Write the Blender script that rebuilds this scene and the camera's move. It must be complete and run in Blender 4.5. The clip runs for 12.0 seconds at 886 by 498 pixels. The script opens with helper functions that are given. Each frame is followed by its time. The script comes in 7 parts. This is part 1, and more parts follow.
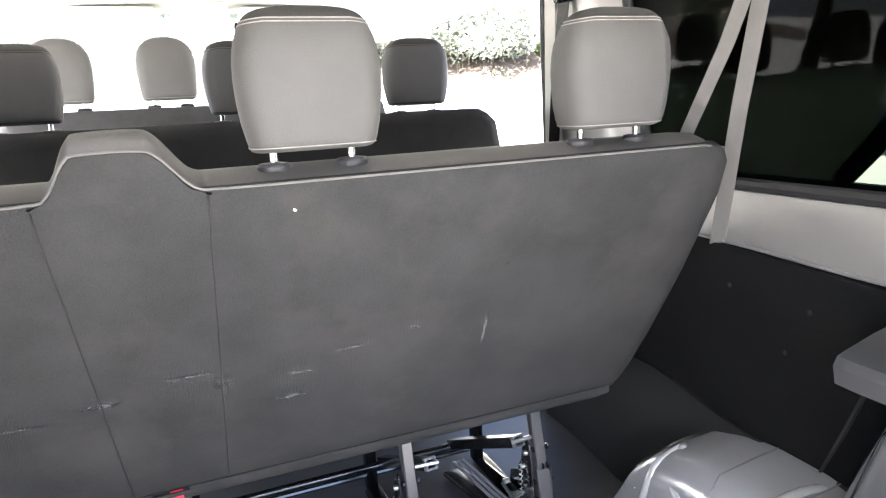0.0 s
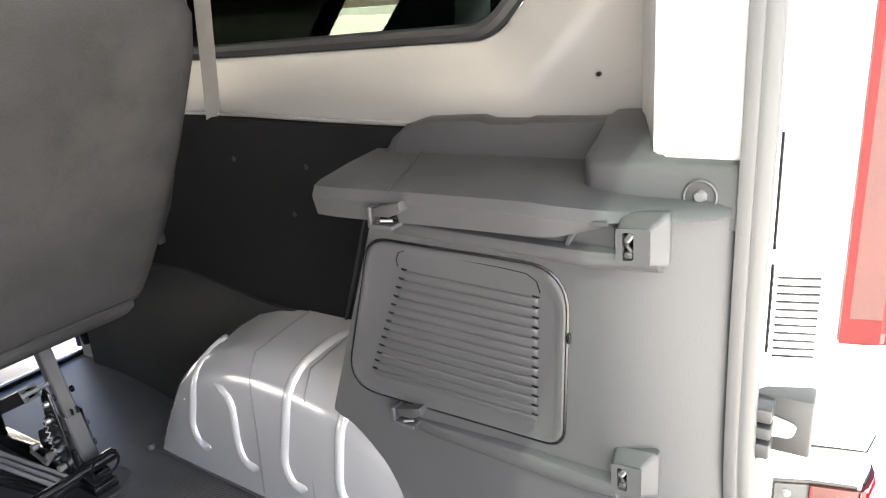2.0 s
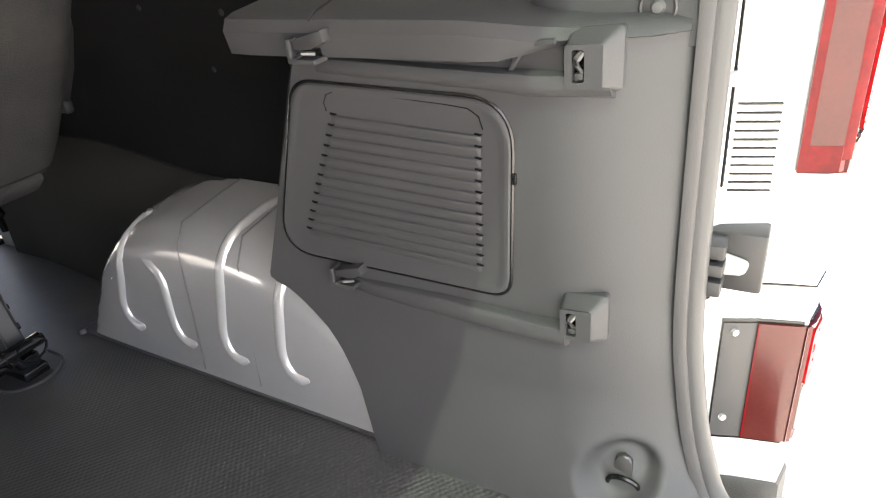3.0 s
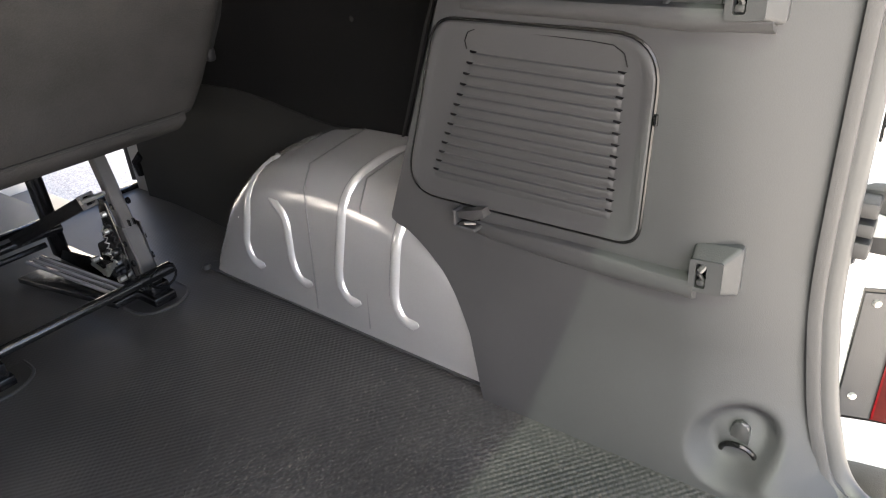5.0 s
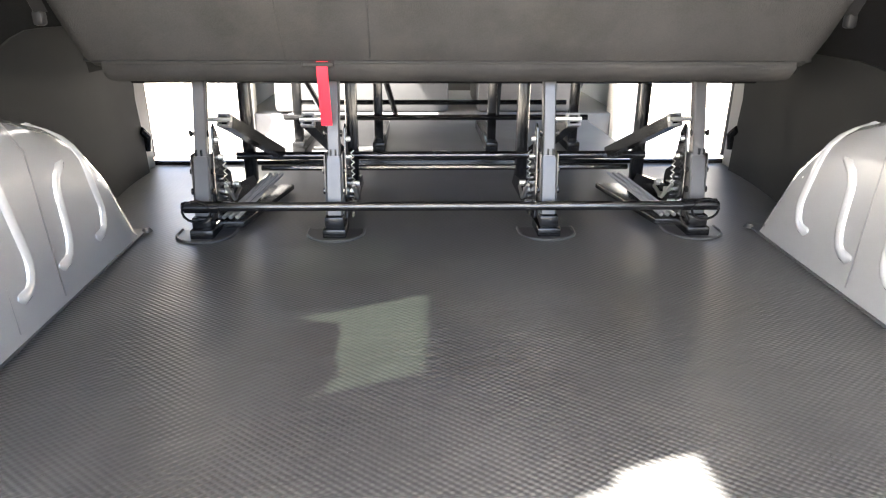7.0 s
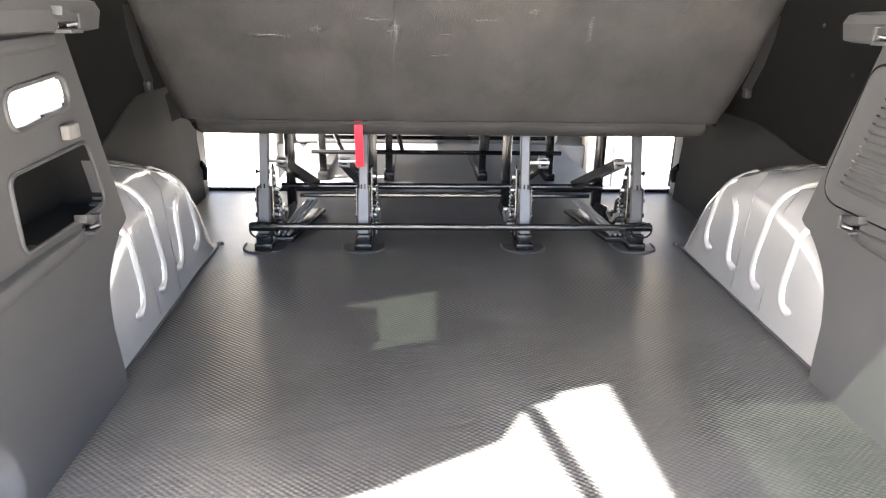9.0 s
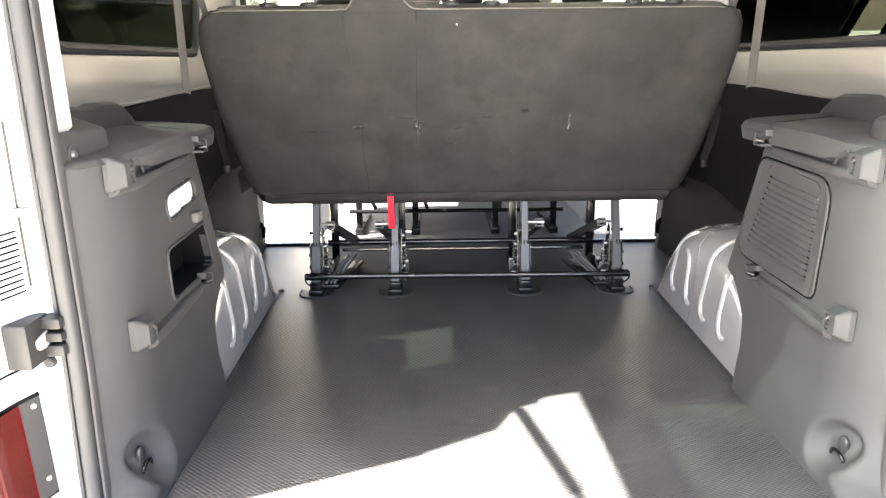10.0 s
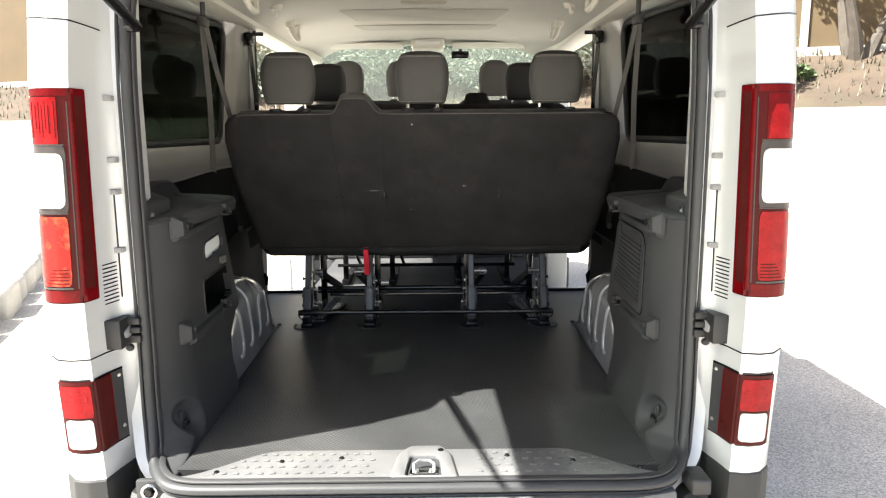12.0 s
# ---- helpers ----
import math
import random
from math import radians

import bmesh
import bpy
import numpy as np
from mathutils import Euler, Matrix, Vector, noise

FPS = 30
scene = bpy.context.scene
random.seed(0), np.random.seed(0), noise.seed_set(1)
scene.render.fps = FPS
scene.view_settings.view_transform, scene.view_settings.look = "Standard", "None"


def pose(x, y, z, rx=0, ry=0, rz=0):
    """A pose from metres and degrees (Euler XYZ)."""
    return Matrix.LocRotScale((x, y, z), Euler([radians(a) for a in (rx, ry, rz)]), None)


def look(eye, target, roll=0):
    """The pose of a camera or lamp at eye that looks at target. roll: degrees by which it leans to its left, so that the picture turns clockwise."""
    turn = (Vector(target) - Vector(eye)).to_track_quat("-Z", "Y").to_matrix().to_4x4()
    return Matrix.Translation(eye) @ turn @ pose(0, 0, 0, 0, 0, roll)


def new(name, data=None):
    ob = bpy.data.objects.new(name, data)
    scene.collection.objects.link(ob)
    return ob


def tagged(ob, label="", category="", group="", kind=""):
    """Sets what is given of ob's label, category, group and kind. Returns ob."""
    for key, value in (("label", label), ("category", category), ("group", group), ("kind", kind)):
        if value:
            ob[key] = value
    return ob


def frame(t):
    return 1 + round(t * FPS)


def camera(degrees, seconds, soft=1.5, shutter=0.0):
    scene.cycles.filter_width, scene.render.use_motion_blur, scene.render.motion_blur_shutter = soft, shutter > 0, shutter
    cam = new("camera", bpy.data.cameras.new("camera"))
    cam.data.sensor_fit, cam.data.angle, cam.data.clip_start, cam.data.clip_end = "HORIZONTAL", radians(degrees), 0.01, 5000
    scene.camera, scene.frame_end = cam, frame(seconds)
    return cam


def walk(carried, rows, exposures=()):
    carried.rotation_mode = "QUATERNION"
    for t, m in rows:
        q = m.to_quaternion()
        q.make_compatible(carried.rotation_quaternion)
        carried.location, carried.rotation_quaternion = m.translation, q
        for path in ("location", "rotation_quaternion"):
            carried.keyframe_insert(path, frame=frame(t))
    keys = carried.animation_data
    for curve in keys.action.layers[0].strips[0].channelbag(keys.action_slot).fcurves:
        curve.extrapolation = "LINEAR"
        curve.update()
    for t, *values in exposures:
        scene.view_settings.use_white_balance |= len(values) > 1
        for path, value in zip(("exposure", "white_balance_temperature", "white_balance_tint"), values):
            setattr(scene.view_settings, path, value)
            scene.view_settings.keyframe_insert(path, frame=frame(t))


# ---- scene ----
cam = camera(67.1, 12.0, 1.2)
PATH = [
    (0, (-0.187, 0.057, 0.985), (0.535, 1.873, 0.559), -3.0),
    (0.5, (-0.145, 0.07, 0.941), (0.904, 1.708, 0.475), -3.0),
    (1, (-0.102, 0.064, 0.882), (1.163, 1.519, 0.352), -3.1),
    (1.5, (-0.063, 0.047, 0.837), (1.414, 1.25, 0.23), -4.0),
    (2, (-0.025, 0.027, 0.817), (1.551, 1.074, 0.17), -5.0),
    (2.5, (0.008, 0.022, 0.782), (1.581, 0.961, -0.02), -5.6),
    (3, (0.018, 0.039, 0.735), (1.54, 0.923, -0.214), -5.5),
    (3.2, (0.019, 0.05, 0.716), (1.535, 0.914, -0.261), -5.7),
    (4.8, (-0.038, 0.066, 0.67), (1.405, 1.093, -0.259), -4.4),
    (5, (-0.043, 0.062, 0.68), (1.34, 1.163, -0.256), -4.8),
    (5.5, (-0.062, 0.047, 0.69), (0.973, 1.533, -0.16), -4.1),
    (6, (-0.037, -0.022, 0.635), (0.362, 1.814, -0.052), -1.0),
    (6.5, (-0.063, -0.056, 0.566), (0.015, 1.84, -0.065), -0.4),
    (7, (-0.072, -0.08, 0.467), (0.0, 1.789, -0.241), 0.3),
    (7.2, (-0.08, -0.097, 0.435), (-0.001, 1.779, -0.252), 0.3),
    (8.8, (-0.136, -0.426, 0.595), (-0.028, 1.456, -0.076), 1.3),
    (9, (-0.119, -0.505, 0.611), (-0.019, 1.379, -0.051), 1.0),
    (9.5, (-0.091, -0.742, 0.677), (-0.05, 1.17, 0.093), 1.3),
    (10, (-0.099, -0.919, 0.759), (-0.083, 1.006, 0.22), -0.6),
    (10.5, (-0.124, -1.125, 0.81), (0.009, 0.817, 0.349), -0.9),
    (11, (-0.079, -1.316, 0.826), (0.004, 0.651, 0.477), -0.5),
    (11.5, (0.016, -1.463, 0.82), (0.076, 0.5, 0.437), 0.2),
    (12, (0.048, -1.556, 0.827), (0.067, 0.414, 0.482), -0.4),
]
walk(cam, [(t, look(eye, target, roll)) for t, eye, target, roll in PATH],
     [(0, 4.6, 5750, 10), (0.5, 4.75, 5750, 9), (1.0, 4.95, 5800, 7), (1.5, 4.8, 6000, 8), (2.0, 4.6, 6250, 9), (2.5, 4.2, 6450, 9), (3, 3.9, 6450, 9), (5, 3.9, 6500, 10), (5.5, 4.25, 6500, 10), (6.0, 4.7, 6600, 9), (6.5, 5.1, 6650, 9),
      (7.0, 5.35, 6700, 8), (7.2, 5.35, 6700, 8), (8.8, 5.15, 6650, 9), (9.5, 5.0, 6600, 9), (10.0, 4.6, 6550, 8), (10.5, 4.42, 6500, 7), (11, 3.5, 6400, 6), (11.5, 2.88, 6400, 5), (12, 2.4, 6400, 5)])

# ---- light ----
SUN = Vector((0.69, 0.297, -1.0)).normalized()      # the way the sunlight goes
sun_data = bpy.data.lights.new("sun", "SUN")
sun_data.energy, sun_data.angle, sun_data.color = 5.0, radians(0.6), (1.0, 0.95, 0.88)
sun = new("sun", sun_data)
sun.matrix_world = Matrix.Translation((-6, -3, 9)) @ SUN.to_track_quat("-Z", "Y").to_matrix().to_4x4()
world = bpy.data.worlds.new("sky")
scene.world = world
world.use_nodes = True
wn, wl = world.node_tree.nodes, world.node_tree.links
sky = wn.new("ShaderNodeTexSky")
sky.sky_type, sky.sun_disc = "NISHITA", False
sky.sun_elevation = math.asin(-SUN.z)
sky.air_density, sky.dust_density, sky.ozone_density = 0.7, 4.0, 0.5
sky.sun_rotation = math.atan2(-SUN.x, -SUN.y)
wn["Background"].inputs["Strength"].default_value = 0.074
wl.new(sky.outputs[0], wn["Background"].inputs["Color"])

# ---- materials ----


def mat(name, color, rough=0.5, metal=0.0, var=0.12, scale=6.0, fine=120.0, bump=0.15, coat=0.0, dirt=None, dirt_amount=0.0, depth=0.002, spec=0.5):
    """A painted or moulded surface: base colour with broad and fine variation, uneven roughness and fine relief."""
    m = bpy.data.materials.new(name)
    m.use_nodes = True
    n, l = m.node_tree.nodes, m.node_tree.links
    b = n["Principled BSDF"]
    co = n.new("ShaderNodeTexCoord")
    big, small = n.new("ShaderNodeTexNoise"), n.new("ShaderNodeTexNoise")
    big.inputs["Scale"].default_value, big.inputs["Detail"].default_value = scale, 6
    small.inputs["Scale"].default_value, small.inputs["Detail"].default_value = fine, 3
    for t in (big, small):
        l.new(co.outputs["Object"], t.inputs["Vector"])
    mix = n.new("ShaderNodeMix")
    mix.data_type = "RGBA"
    dark = [c * (1 - var) for c in color]
    light = [min(1, c * (1 + var)) for c in color]
    mix.inputs["A"].default_value, mix.inputs["B"].default_value = (*dark, 1), (*light, 1)
    add = n.new("ShaderNodeMath")
    add.operation = "MULTIPLY_ADD"
    l.new(small.outputs[0], add.inputs[0])
    add.inputs[1].default_value = 0.45
    l.new(big.outputs[0], add.inputs[2])
    sub = n.new("ShaderNodeMapRange")
    sub.inputs["From Min"].default_value, sub.inputs["From Max"].default_value = 0.45, 1.0
    l.new(add.outputs[0], sub.inputs["Value"])
    l.new(sub.outputs[0], mix.inputs["Factor"])
    out = mix.outputs["Result"]
    if dirt:
        spot = n.new("ShaderNodeTexNoise")
        spot.inputs["Scale"].default_value, spot.inputs["Detail"].default_value, spot.inputs["Roughness"].default_value = scale * 0.6, 9, 0.65
        l.new(co.outputs["Object"], spot.inputs["Vector"])
        cut = n.new("ShaderNodeMapRange")
        cut.inputs["From Min"].default_value, cut.inputs["From Max"].default_value = 0.5, 0.72
        cut.inputs["To Max"].default_value = dirt_amount
        l.new(spot.outputs[0], cut.inputs["Value"])
        over = n.new("ShaderNodeMix")
        over.data_type = "RGBA"
        over.inputs["B"].default_value = (*dirt, 1)
        l.new(cut.outputs[0], over.inputs["Factor"])
        l.new(out, over.inputs["A"])
        out = over.outputs["Result"]
    l.new(out, b.inputs["Base Color"])
    rr = n.new("ShaderNodeMapRange")
    rr.inputs["To Min"].default_value, rr.inputs["To Max"].default_value = max(0.02, rough - 0.1), min(1, rough + 0.1)
    l.new(big.outputs[0], rr.inputs["Value"])
    l.new(rr.outputs[0], b.inputs["Roughness"])
    b.inputs["Metallic"].default_value = metal
    b.inputs["Coat Weight"].default_value = coat
    b.inputs["Coat Roughness"].default_value = 0.08
    b.inputs["Specular IOR Level"].default_value = spec
    if bump:
        bp = n.new("ShaderNodeBump")
        bp.inputs["Strength"].default_value, bp.inputs["Distance"].default_value = bump, depth
        l.new(small.outputs[0], bp.inputs["Height"])
        l.new(bp.outputs[0], b.inputs["Normal"])
    return m


def glass(name, tint, gloss=0.02, dust=0.0):
    """Thin tinted glass: light goes through tinted, the surface mirrors by its angle; dust scatters a share of it."""
    m = bpy.data.materials.new(name)
    m.use_nodes = True
    n, l = m.node_tree.nodes, m.node_tree.links
    n.remove(n["Principled BSDF"])
    clear, shine, mix, lw = n.new("ShaderNodeBsdfTransparent"), n.new("ShaderNodeBsdfGlossy"), n.new("ShaderNodeMixShader"), n.new("ShaderNodeLayerWeight")
    clear.inputs["Color"].default_value = (*[c ** 0.5 for c in tint], 1)
    shine.inputs["Roughness"].default_value = gloss
    up, fr = n.new("ShaderNodeMath"), n.new("ShaderNodeMath")
    up.operation, up.inputs[1].default_value = "POWER", 4.5
    fr.operation, fr.inputs[1].default_value, fr.inputs[2].default_value = "MULTIPLY_ADD", 0.25, 0.004
    l.new(lw.outputs["Facing"], up.inputs[0])
    l.new(up.outputs[0], fr.inputs[0])
    l.new(fr.outputs[0], mix.inputs[0])
    l.new(clear.outputs[0], mix.inputs[1])
    l.new(shine.outputs[0], mix.inputs[2])
    out = mix.outputs[0]
    if dust:
        film, veil, spots, share = n.new("ShaderNodeBsdfTranslucent"), n.new("ShaderNodeMixShader"), n.new("ShaderNodeTexNoise"), n.new("ShaderNodeMapRange")
        film.inputs["Color"].default_value = (0.75, 0.76, 0.72, 1)
        spots.inputs["Scale"].default_value, spots.inputs["Detail"].default_value = 3.0, 6
        share.inputs["To Min"].default_value, share.inputs["To Max"].default_value = dust * 0.6, dust * 1.4
        l.new(spots.outputs[0], share.inputs["Value"])
        l.new(share.outputs[0], veil.inputs[0])
        l.new(out, veil.inputs[1])
        l.new(film.outputs[0], veil.inputs[2])
        out = veil.outputs[0]
    l.new(out, n["Material Output"].inputs["Surface"])
    return m


def mat_rubber_floor():
    """Black rubber mat: small staggered pips, worn smooth in places, grey dust."""
    m = mat("rubber_floor", (0.042, 0.0425, 0.0435), 0.37, 0, 0.35, 3.0, 260.0, 0.0, dirt=(0.12, 0.117, 0.112), dirt_amount=0.4, spec=0.3)
    n, l = m.node_tree.nodes, m.node_tree.links
    b = n["Principled BSDF"]
    co = n.new("ShaderNodeTexCoord")
    cut, waves = n.new("ShaderNodeSeparateXYZ"), []
    l.new(co.outputs["Object"], cut.inputs[0])
    for axis, pitch in (("X", 0.0125), ("Y", 0.0095)):
        times, wave = n.new("ShaderNodeMath"), n.new("ShaderNodeMath")
        times.operation, wave.operation = "MULTIPLY", "SINE"
        times.inputs[1].default_value = 2 * math.pi / pitch
        l.new(cut.outputs[axis], times.inputs[0])
        l.new(times.outputs[0], wave.inputs[0])
        waves.append(wave)
    pips = n.new("ShaderNodeMath")
    pips.operation = "MULTIPLY"
    l.new(waves[0].outputs[0], pips.inputs[0])
    l.new(waves[1].outputs[0], pips.inputs[1])
    worn = n.new("ShaderNodeTexNoise")
    worn.inputs["Scale"].default_value, worn.inputs["Detail"].default_value = 2.2, 4
    l.new(co.outputs["Object"], worn.inputs["Vector"])
    mr = n.new("ShaderNodeMapRange")
    mr.inputs["From Min"].default_value, mr.inputs["From Max"].default_value = 0.44, 0.6
    mr.inputs["To Min"].default_value, mr.inputs["To Max"].default_value = 0.45, 1.0
    l.new(worn.outputs[0], mr.inputs["Value"])
    bp = n.new("ShaderNodeBump")
    bp.inputs["Distance"].default_value = 0.0009
    gap, fade, both = n.new("ShaderNodeSeparateXYZ"), n.new("ShaderNodeMapRange"), n.new("ShaderNodeMath")
    l.new(co.outputs["Object"], gap.inputs[0])                 # trodden smooth towards the bench
    fade.inputs["From Min"].default_value, fade.inputs["From Max"].default_value = 0.7, 1.2
    fade.inputs["To Min"].default_value, fade.inputs["To Max"].default_value = 1.0, 0.12
    l.new(gap.outputs["Y"], fade.inputs["Value"])
    both.operation = "MULTIPLY"
    l.new(mr.outputs[0], both.inputs[0])
    l.new(fade.outputs[0], both.inputs[1])
    l.new(both.outputs[0], bp.inputs["Strength"])
    l.new(pips.outputs[0], bp.inputs["Height"])
    l.new(bp.outputs[0], b.inputs["Normal"])
    return m


def mat_scuff(name, across):
    """Chalky rub marks, faint and soft at their edges; `across` names the axis that they run along beside x."""
    m = mat(name, (0.17, 0.165, 0.158), 0.9, 0, 0.3, 60, 500, 0.05)
    n, l = m.node_tree.nodes, m.node_tree.links
    co, tex, cut = n.new("ShaderNodeTexCoord"), n.new("ShaderNodeTexNoise"), n.new("ShaderNodeMapRange")
    tex.inputs["Scale"].default_value, tex.inputs["Detail"].default_value = 160, 5
    cut.inputs["From Min"].default_value, cut.inputs["From Max"].default_value = 0.3, 0.7
    l.new(co.outputs["Object"], tex.inputs["Vector"])
    l.new(tex.outputs[0], cut.inputs["Value"])
    parts, far = n.new("ShaderNodeSeparateXYZ"), n.new("ShaderNodeCombineXYZ")
    l.new(co.outputs["Generated"], parts.inputs[0])
    for k, axis in enumerate(("X", across)):
        off = n.new("ShaderNodeMath")
        off.operation = "SUBTRACT"
        off.inputs[1].default_value = 0.5
        l.new(parts.outputs[axis], off.inputs[0])
        l.new(off.outputs[0], far.inputs[k])
    length, soft, both = n.new("ShaderNodeVectorMath"), n.new("ShaderNodeMapRange"), n.new("ShaderNodeMath")
    length.operation, both.operation = "LENGTH", "MULTIPLY"
    l.new(far.outputs[0], length.inputs[0])
    soft.inputs["From Min"].default_value, soft.inputs["From Max"].default_value = 0.04, 0.44
    soft.inputs["To Min"].default_value, soft.inputs["To Max"].default_value = 0.3, 0.0
    l.new(length.outputs["Value"], soft.inputs["Value"])
    l.new(cut.outputs[0], both.inputs[0])
    l.new(soft.outputs[0], both.inputs[1])
    l.new(both.outputs[0], n["Principled BSDF"].inputs["Alpha"])
    return m


def mat_asphalt():
    """Worn parking asphalt: pale and dark stones set in it, dusty patches."""
    m = mat("worn_asphalt", (0.5, 0.46, 0.4), 0.9, 0, 0.18, 1.2, 160, 0.5, dirt=(0.5, 0.47, 0.43), dirt_amount=0.5, depth=0.004)
    n, l = m.node_tree.nodes, m.node_tree.links
    b = n["Principled BSDF"]
    co, cell, mul, rng = n.new("ShaderNodeTexCoord"), n.new("ShaderNodeTexVoronoi"), n.new("ShaderNodeMix"), n.new("ShaderNodeMapRange")
    cell.inputs["Scale"].default_value = 170
    l.new(co.outputs["Object"], cell.inputs["Vector"])
    rng.inputs["To Min"].default_value, rng.inputs["To Max"].default_value = 0.6, 1.35
    sep = n.new("ShaderNodeSeparateColor")
    l.new(cell.outputs["Color"], sep.inputs[0])
    l.new(sep.outputs[0], rng.inputs["Value"])
    mul.data_type, mul.blend_type = "RGBA", "MULTIPLY"
    mul.inputs["Factor"].default_value = 1.0
    l.new(b.inputs["Base Color"].links[0].from_socket, mul.inputs["A"])
    l.new(rng.outputs[0], mul.inputs["B"])
    l.new(mul.outputs["Result"], b.inputs["Base Color"])
    return m


def mat_leaf(name, a, c):
    m = bpy.data.materials.new(name)
    m.use_nodes = True
    n, l = m.node_tree.nodes, m.node_tree.links
    b = n["Principled BSDF"]
    g = n.new("ShaderNodeNewGeometry")
    ramp = n.new("ShaderNodeValToRGB")
    ramp.color_ramp.elements[0].color, ramp.color_ramp.elements[1].color = (*a, 1), (*c, 1)
    l.new(g.outputs["Random Per Island"], ramp.inputs[0])
    l.new(ramp.outputs[0], b.inputs["Base Color"])
    b.inputs["Roughness"].default_value = 0.6
    return m


PAINT = mat("silver_paint", (0.62, 0.63, 0.64), 0.37, 0.35, 0.04, 2.0, 900.0, 0.02, coat=0.5)
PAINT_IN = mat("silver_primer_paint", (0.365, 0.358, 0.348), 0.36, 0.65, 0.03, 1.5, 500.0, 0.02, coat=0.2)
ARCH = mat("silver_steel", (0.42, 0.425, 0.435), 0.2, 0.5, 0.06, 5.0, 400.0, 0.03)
# paler copy of the arch steel: the beads' highlight is in the colour
BEAD_LIT = mat("lit_silver_steel", (0.55, 0.555, 0.565), 0.2, 0.5, 0.04, 5.0, 400.0, 0.02)
TRIM = mat("grey_trim_plastic", (0.0415, 0.0423, 0.0445), 0.54, 0, 0.1, 4.0, 700.0, 0.22, dirt=(0.06, 0.06, 0.062), dirt_amount=0.25, depth=0.001, spec=0.25)
TRIM_D = mat("dark_trim_plastic", (0.03, 0.03, 0.032), 0.5, 0, 0.1, 5.0, 700.0, 0.3, depth=0.001)
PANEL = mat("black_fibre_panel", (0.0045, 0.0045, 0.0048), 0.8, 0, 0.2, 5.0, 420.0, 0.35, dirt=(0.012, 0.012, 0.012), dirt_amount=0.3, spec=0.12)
FABRIC = mat("dark_seat_fabric", (0.029, 0.0286, 0.029), 0.92, 0, 0.28, 9.0, 380.0, 0.7, dirt=(0.056, 0.052, 0.048), dirt_amount=0.45, depth=0.0015, spec=0.15)
FABRIC_TOP = mat("grey_seat_vinyl", (0.064, 0.061, 0.059), 0.6, 0, 0.1, 6.0, 350.0, 0.3)
HEADREST = mat("grey_headrest_cloth", (0.06, 0.0585, 0.056), 0.7, 0, 0.1, 7.0, 600.0, 0.4, dirt=(0.082, 0.078, 0.074), dirt_amount=0.4)
HEADREST_D = mat("dark_headrest_cloth", (0.06, 0.06, 0.062), 0.75, 0, 0.1, 7.0, 600.0, 0.4)
CAP = mat("dark_headrest_cap", (0.022, 0.021, 0.02), 0.7, 0, 0.1, 7.0, 600.0, 0.4)
STITCH = mat("pale_stitching", (0.2, 0.19, 0.18), 0.7, 0, 0.2, 80, 900, 0.2)
LINING_LOW = mat("dark_moulded_lining", (0.0135, 0.0136, 0.0132), 0.65, 0, 0.12, 4, 500, 0.3, spec=0.2)
SEAM_L = mat("pale_seam", (0.1, 0.096, 0.092), 0.8, 0, 0.2, 40, 600, 0.2)
VINYL = mat("grey_vinyl_floor", (0.07, 0.07, 0.074), 0.36, 0, 0.15, 4, 200, 0.06, dirt=(0.16, 0.155, 0.15), dirt_amount=0.5)
SEAM = mat("dark_seam", (0.011, 0.011, 0.011), 0.8, 0, 0.2, 40, 600, 0.2)
SCUFF = mat_scuff("chalky_scuff", "Z")
SCRATCH = mat_scuff("floor_scratch", "Y")
RUBBER = mat("black_rubber", (0.017, 0.017, 0.018), 0.5, 0, 0.12, 8, 300, 0.1)
SEAL = mat("grey_rubber_seal", (0.034, 0.035, 0.037), 0.5, 0, 0.1, 8, 300, 0.08)
FLOOR = mat_rubber_floor()
BLACK = mat("black_painted_steel", (0.009, 0.009, 0.0095), 0.2, 0.3, 0.2, 20, 300, 0.05, dirt=(0.028, 0.028, 0.028), dirt_amount=0.3)
STEEL = mat("grey_coated_steel", (0.13, 0.13, 0.135), 0.42, 0.5, 0.1, 15, 300, 0.06, dirt=(0.06, 0.06, 0.06), dirt_amount=0.3)
LEG = mat("grey_leg_steel", (0.075, 0.075, 0.077), 0.34, 0.5, 0.1, 15, 300, 0.06, dirt=(0.04, 0.04, 0.04), dirt_amount=0.3)
GLOSS = mat("glossy_black_enamel", (0.011, 0.011, 0.0115), 0.17, 0, 0.2, 20, 300, 0.03, spec=0.8)
ZINC = mat("zinc_steel", (0.5, 0.5, 0.48), 0.35, 0.9, 0.1, 30, 300, 0.05)
CHROME = mat("bright_steel", (0.62, 0.62, 0.62), 0.2, 1.0, 0.06, 30, 300, 0.02)
RED_TAPE = mat("red_webbing", (0.72, 0.008, 0.03), 0.65, 0, 0.08, 40, 900, 0.3)
BELT = mat("grey_belt_webbing", (0.105, 0.1, 0.096), 0.7, 0, 0.12, 30, 1200, 0.4)
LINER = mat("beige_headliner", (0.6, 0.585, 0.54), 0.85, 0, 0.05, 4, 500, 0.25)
LINER_SHADE = mat("shaded_headliner", (0.46, 0.44, 0.395), 0.85, 0, 0.05, 4, 500, 0.25)
CREAM = mat("cream_plastic", (0.72, 0.69, 0.62), 0.5, 0, 0.05, 4, 400, 0.15)
DASH = mat("charcoal_dashboard", (0.05, 0.05, 0.052), 0.55, 0, 0.1, 5, 500, 0.2)
RED_LENS = mat("red_lens", (0.22, 0.006, 0.008), 0.18, 0, 0.25, 40, 160, 0.15, spec=0.15, depth=0.001)
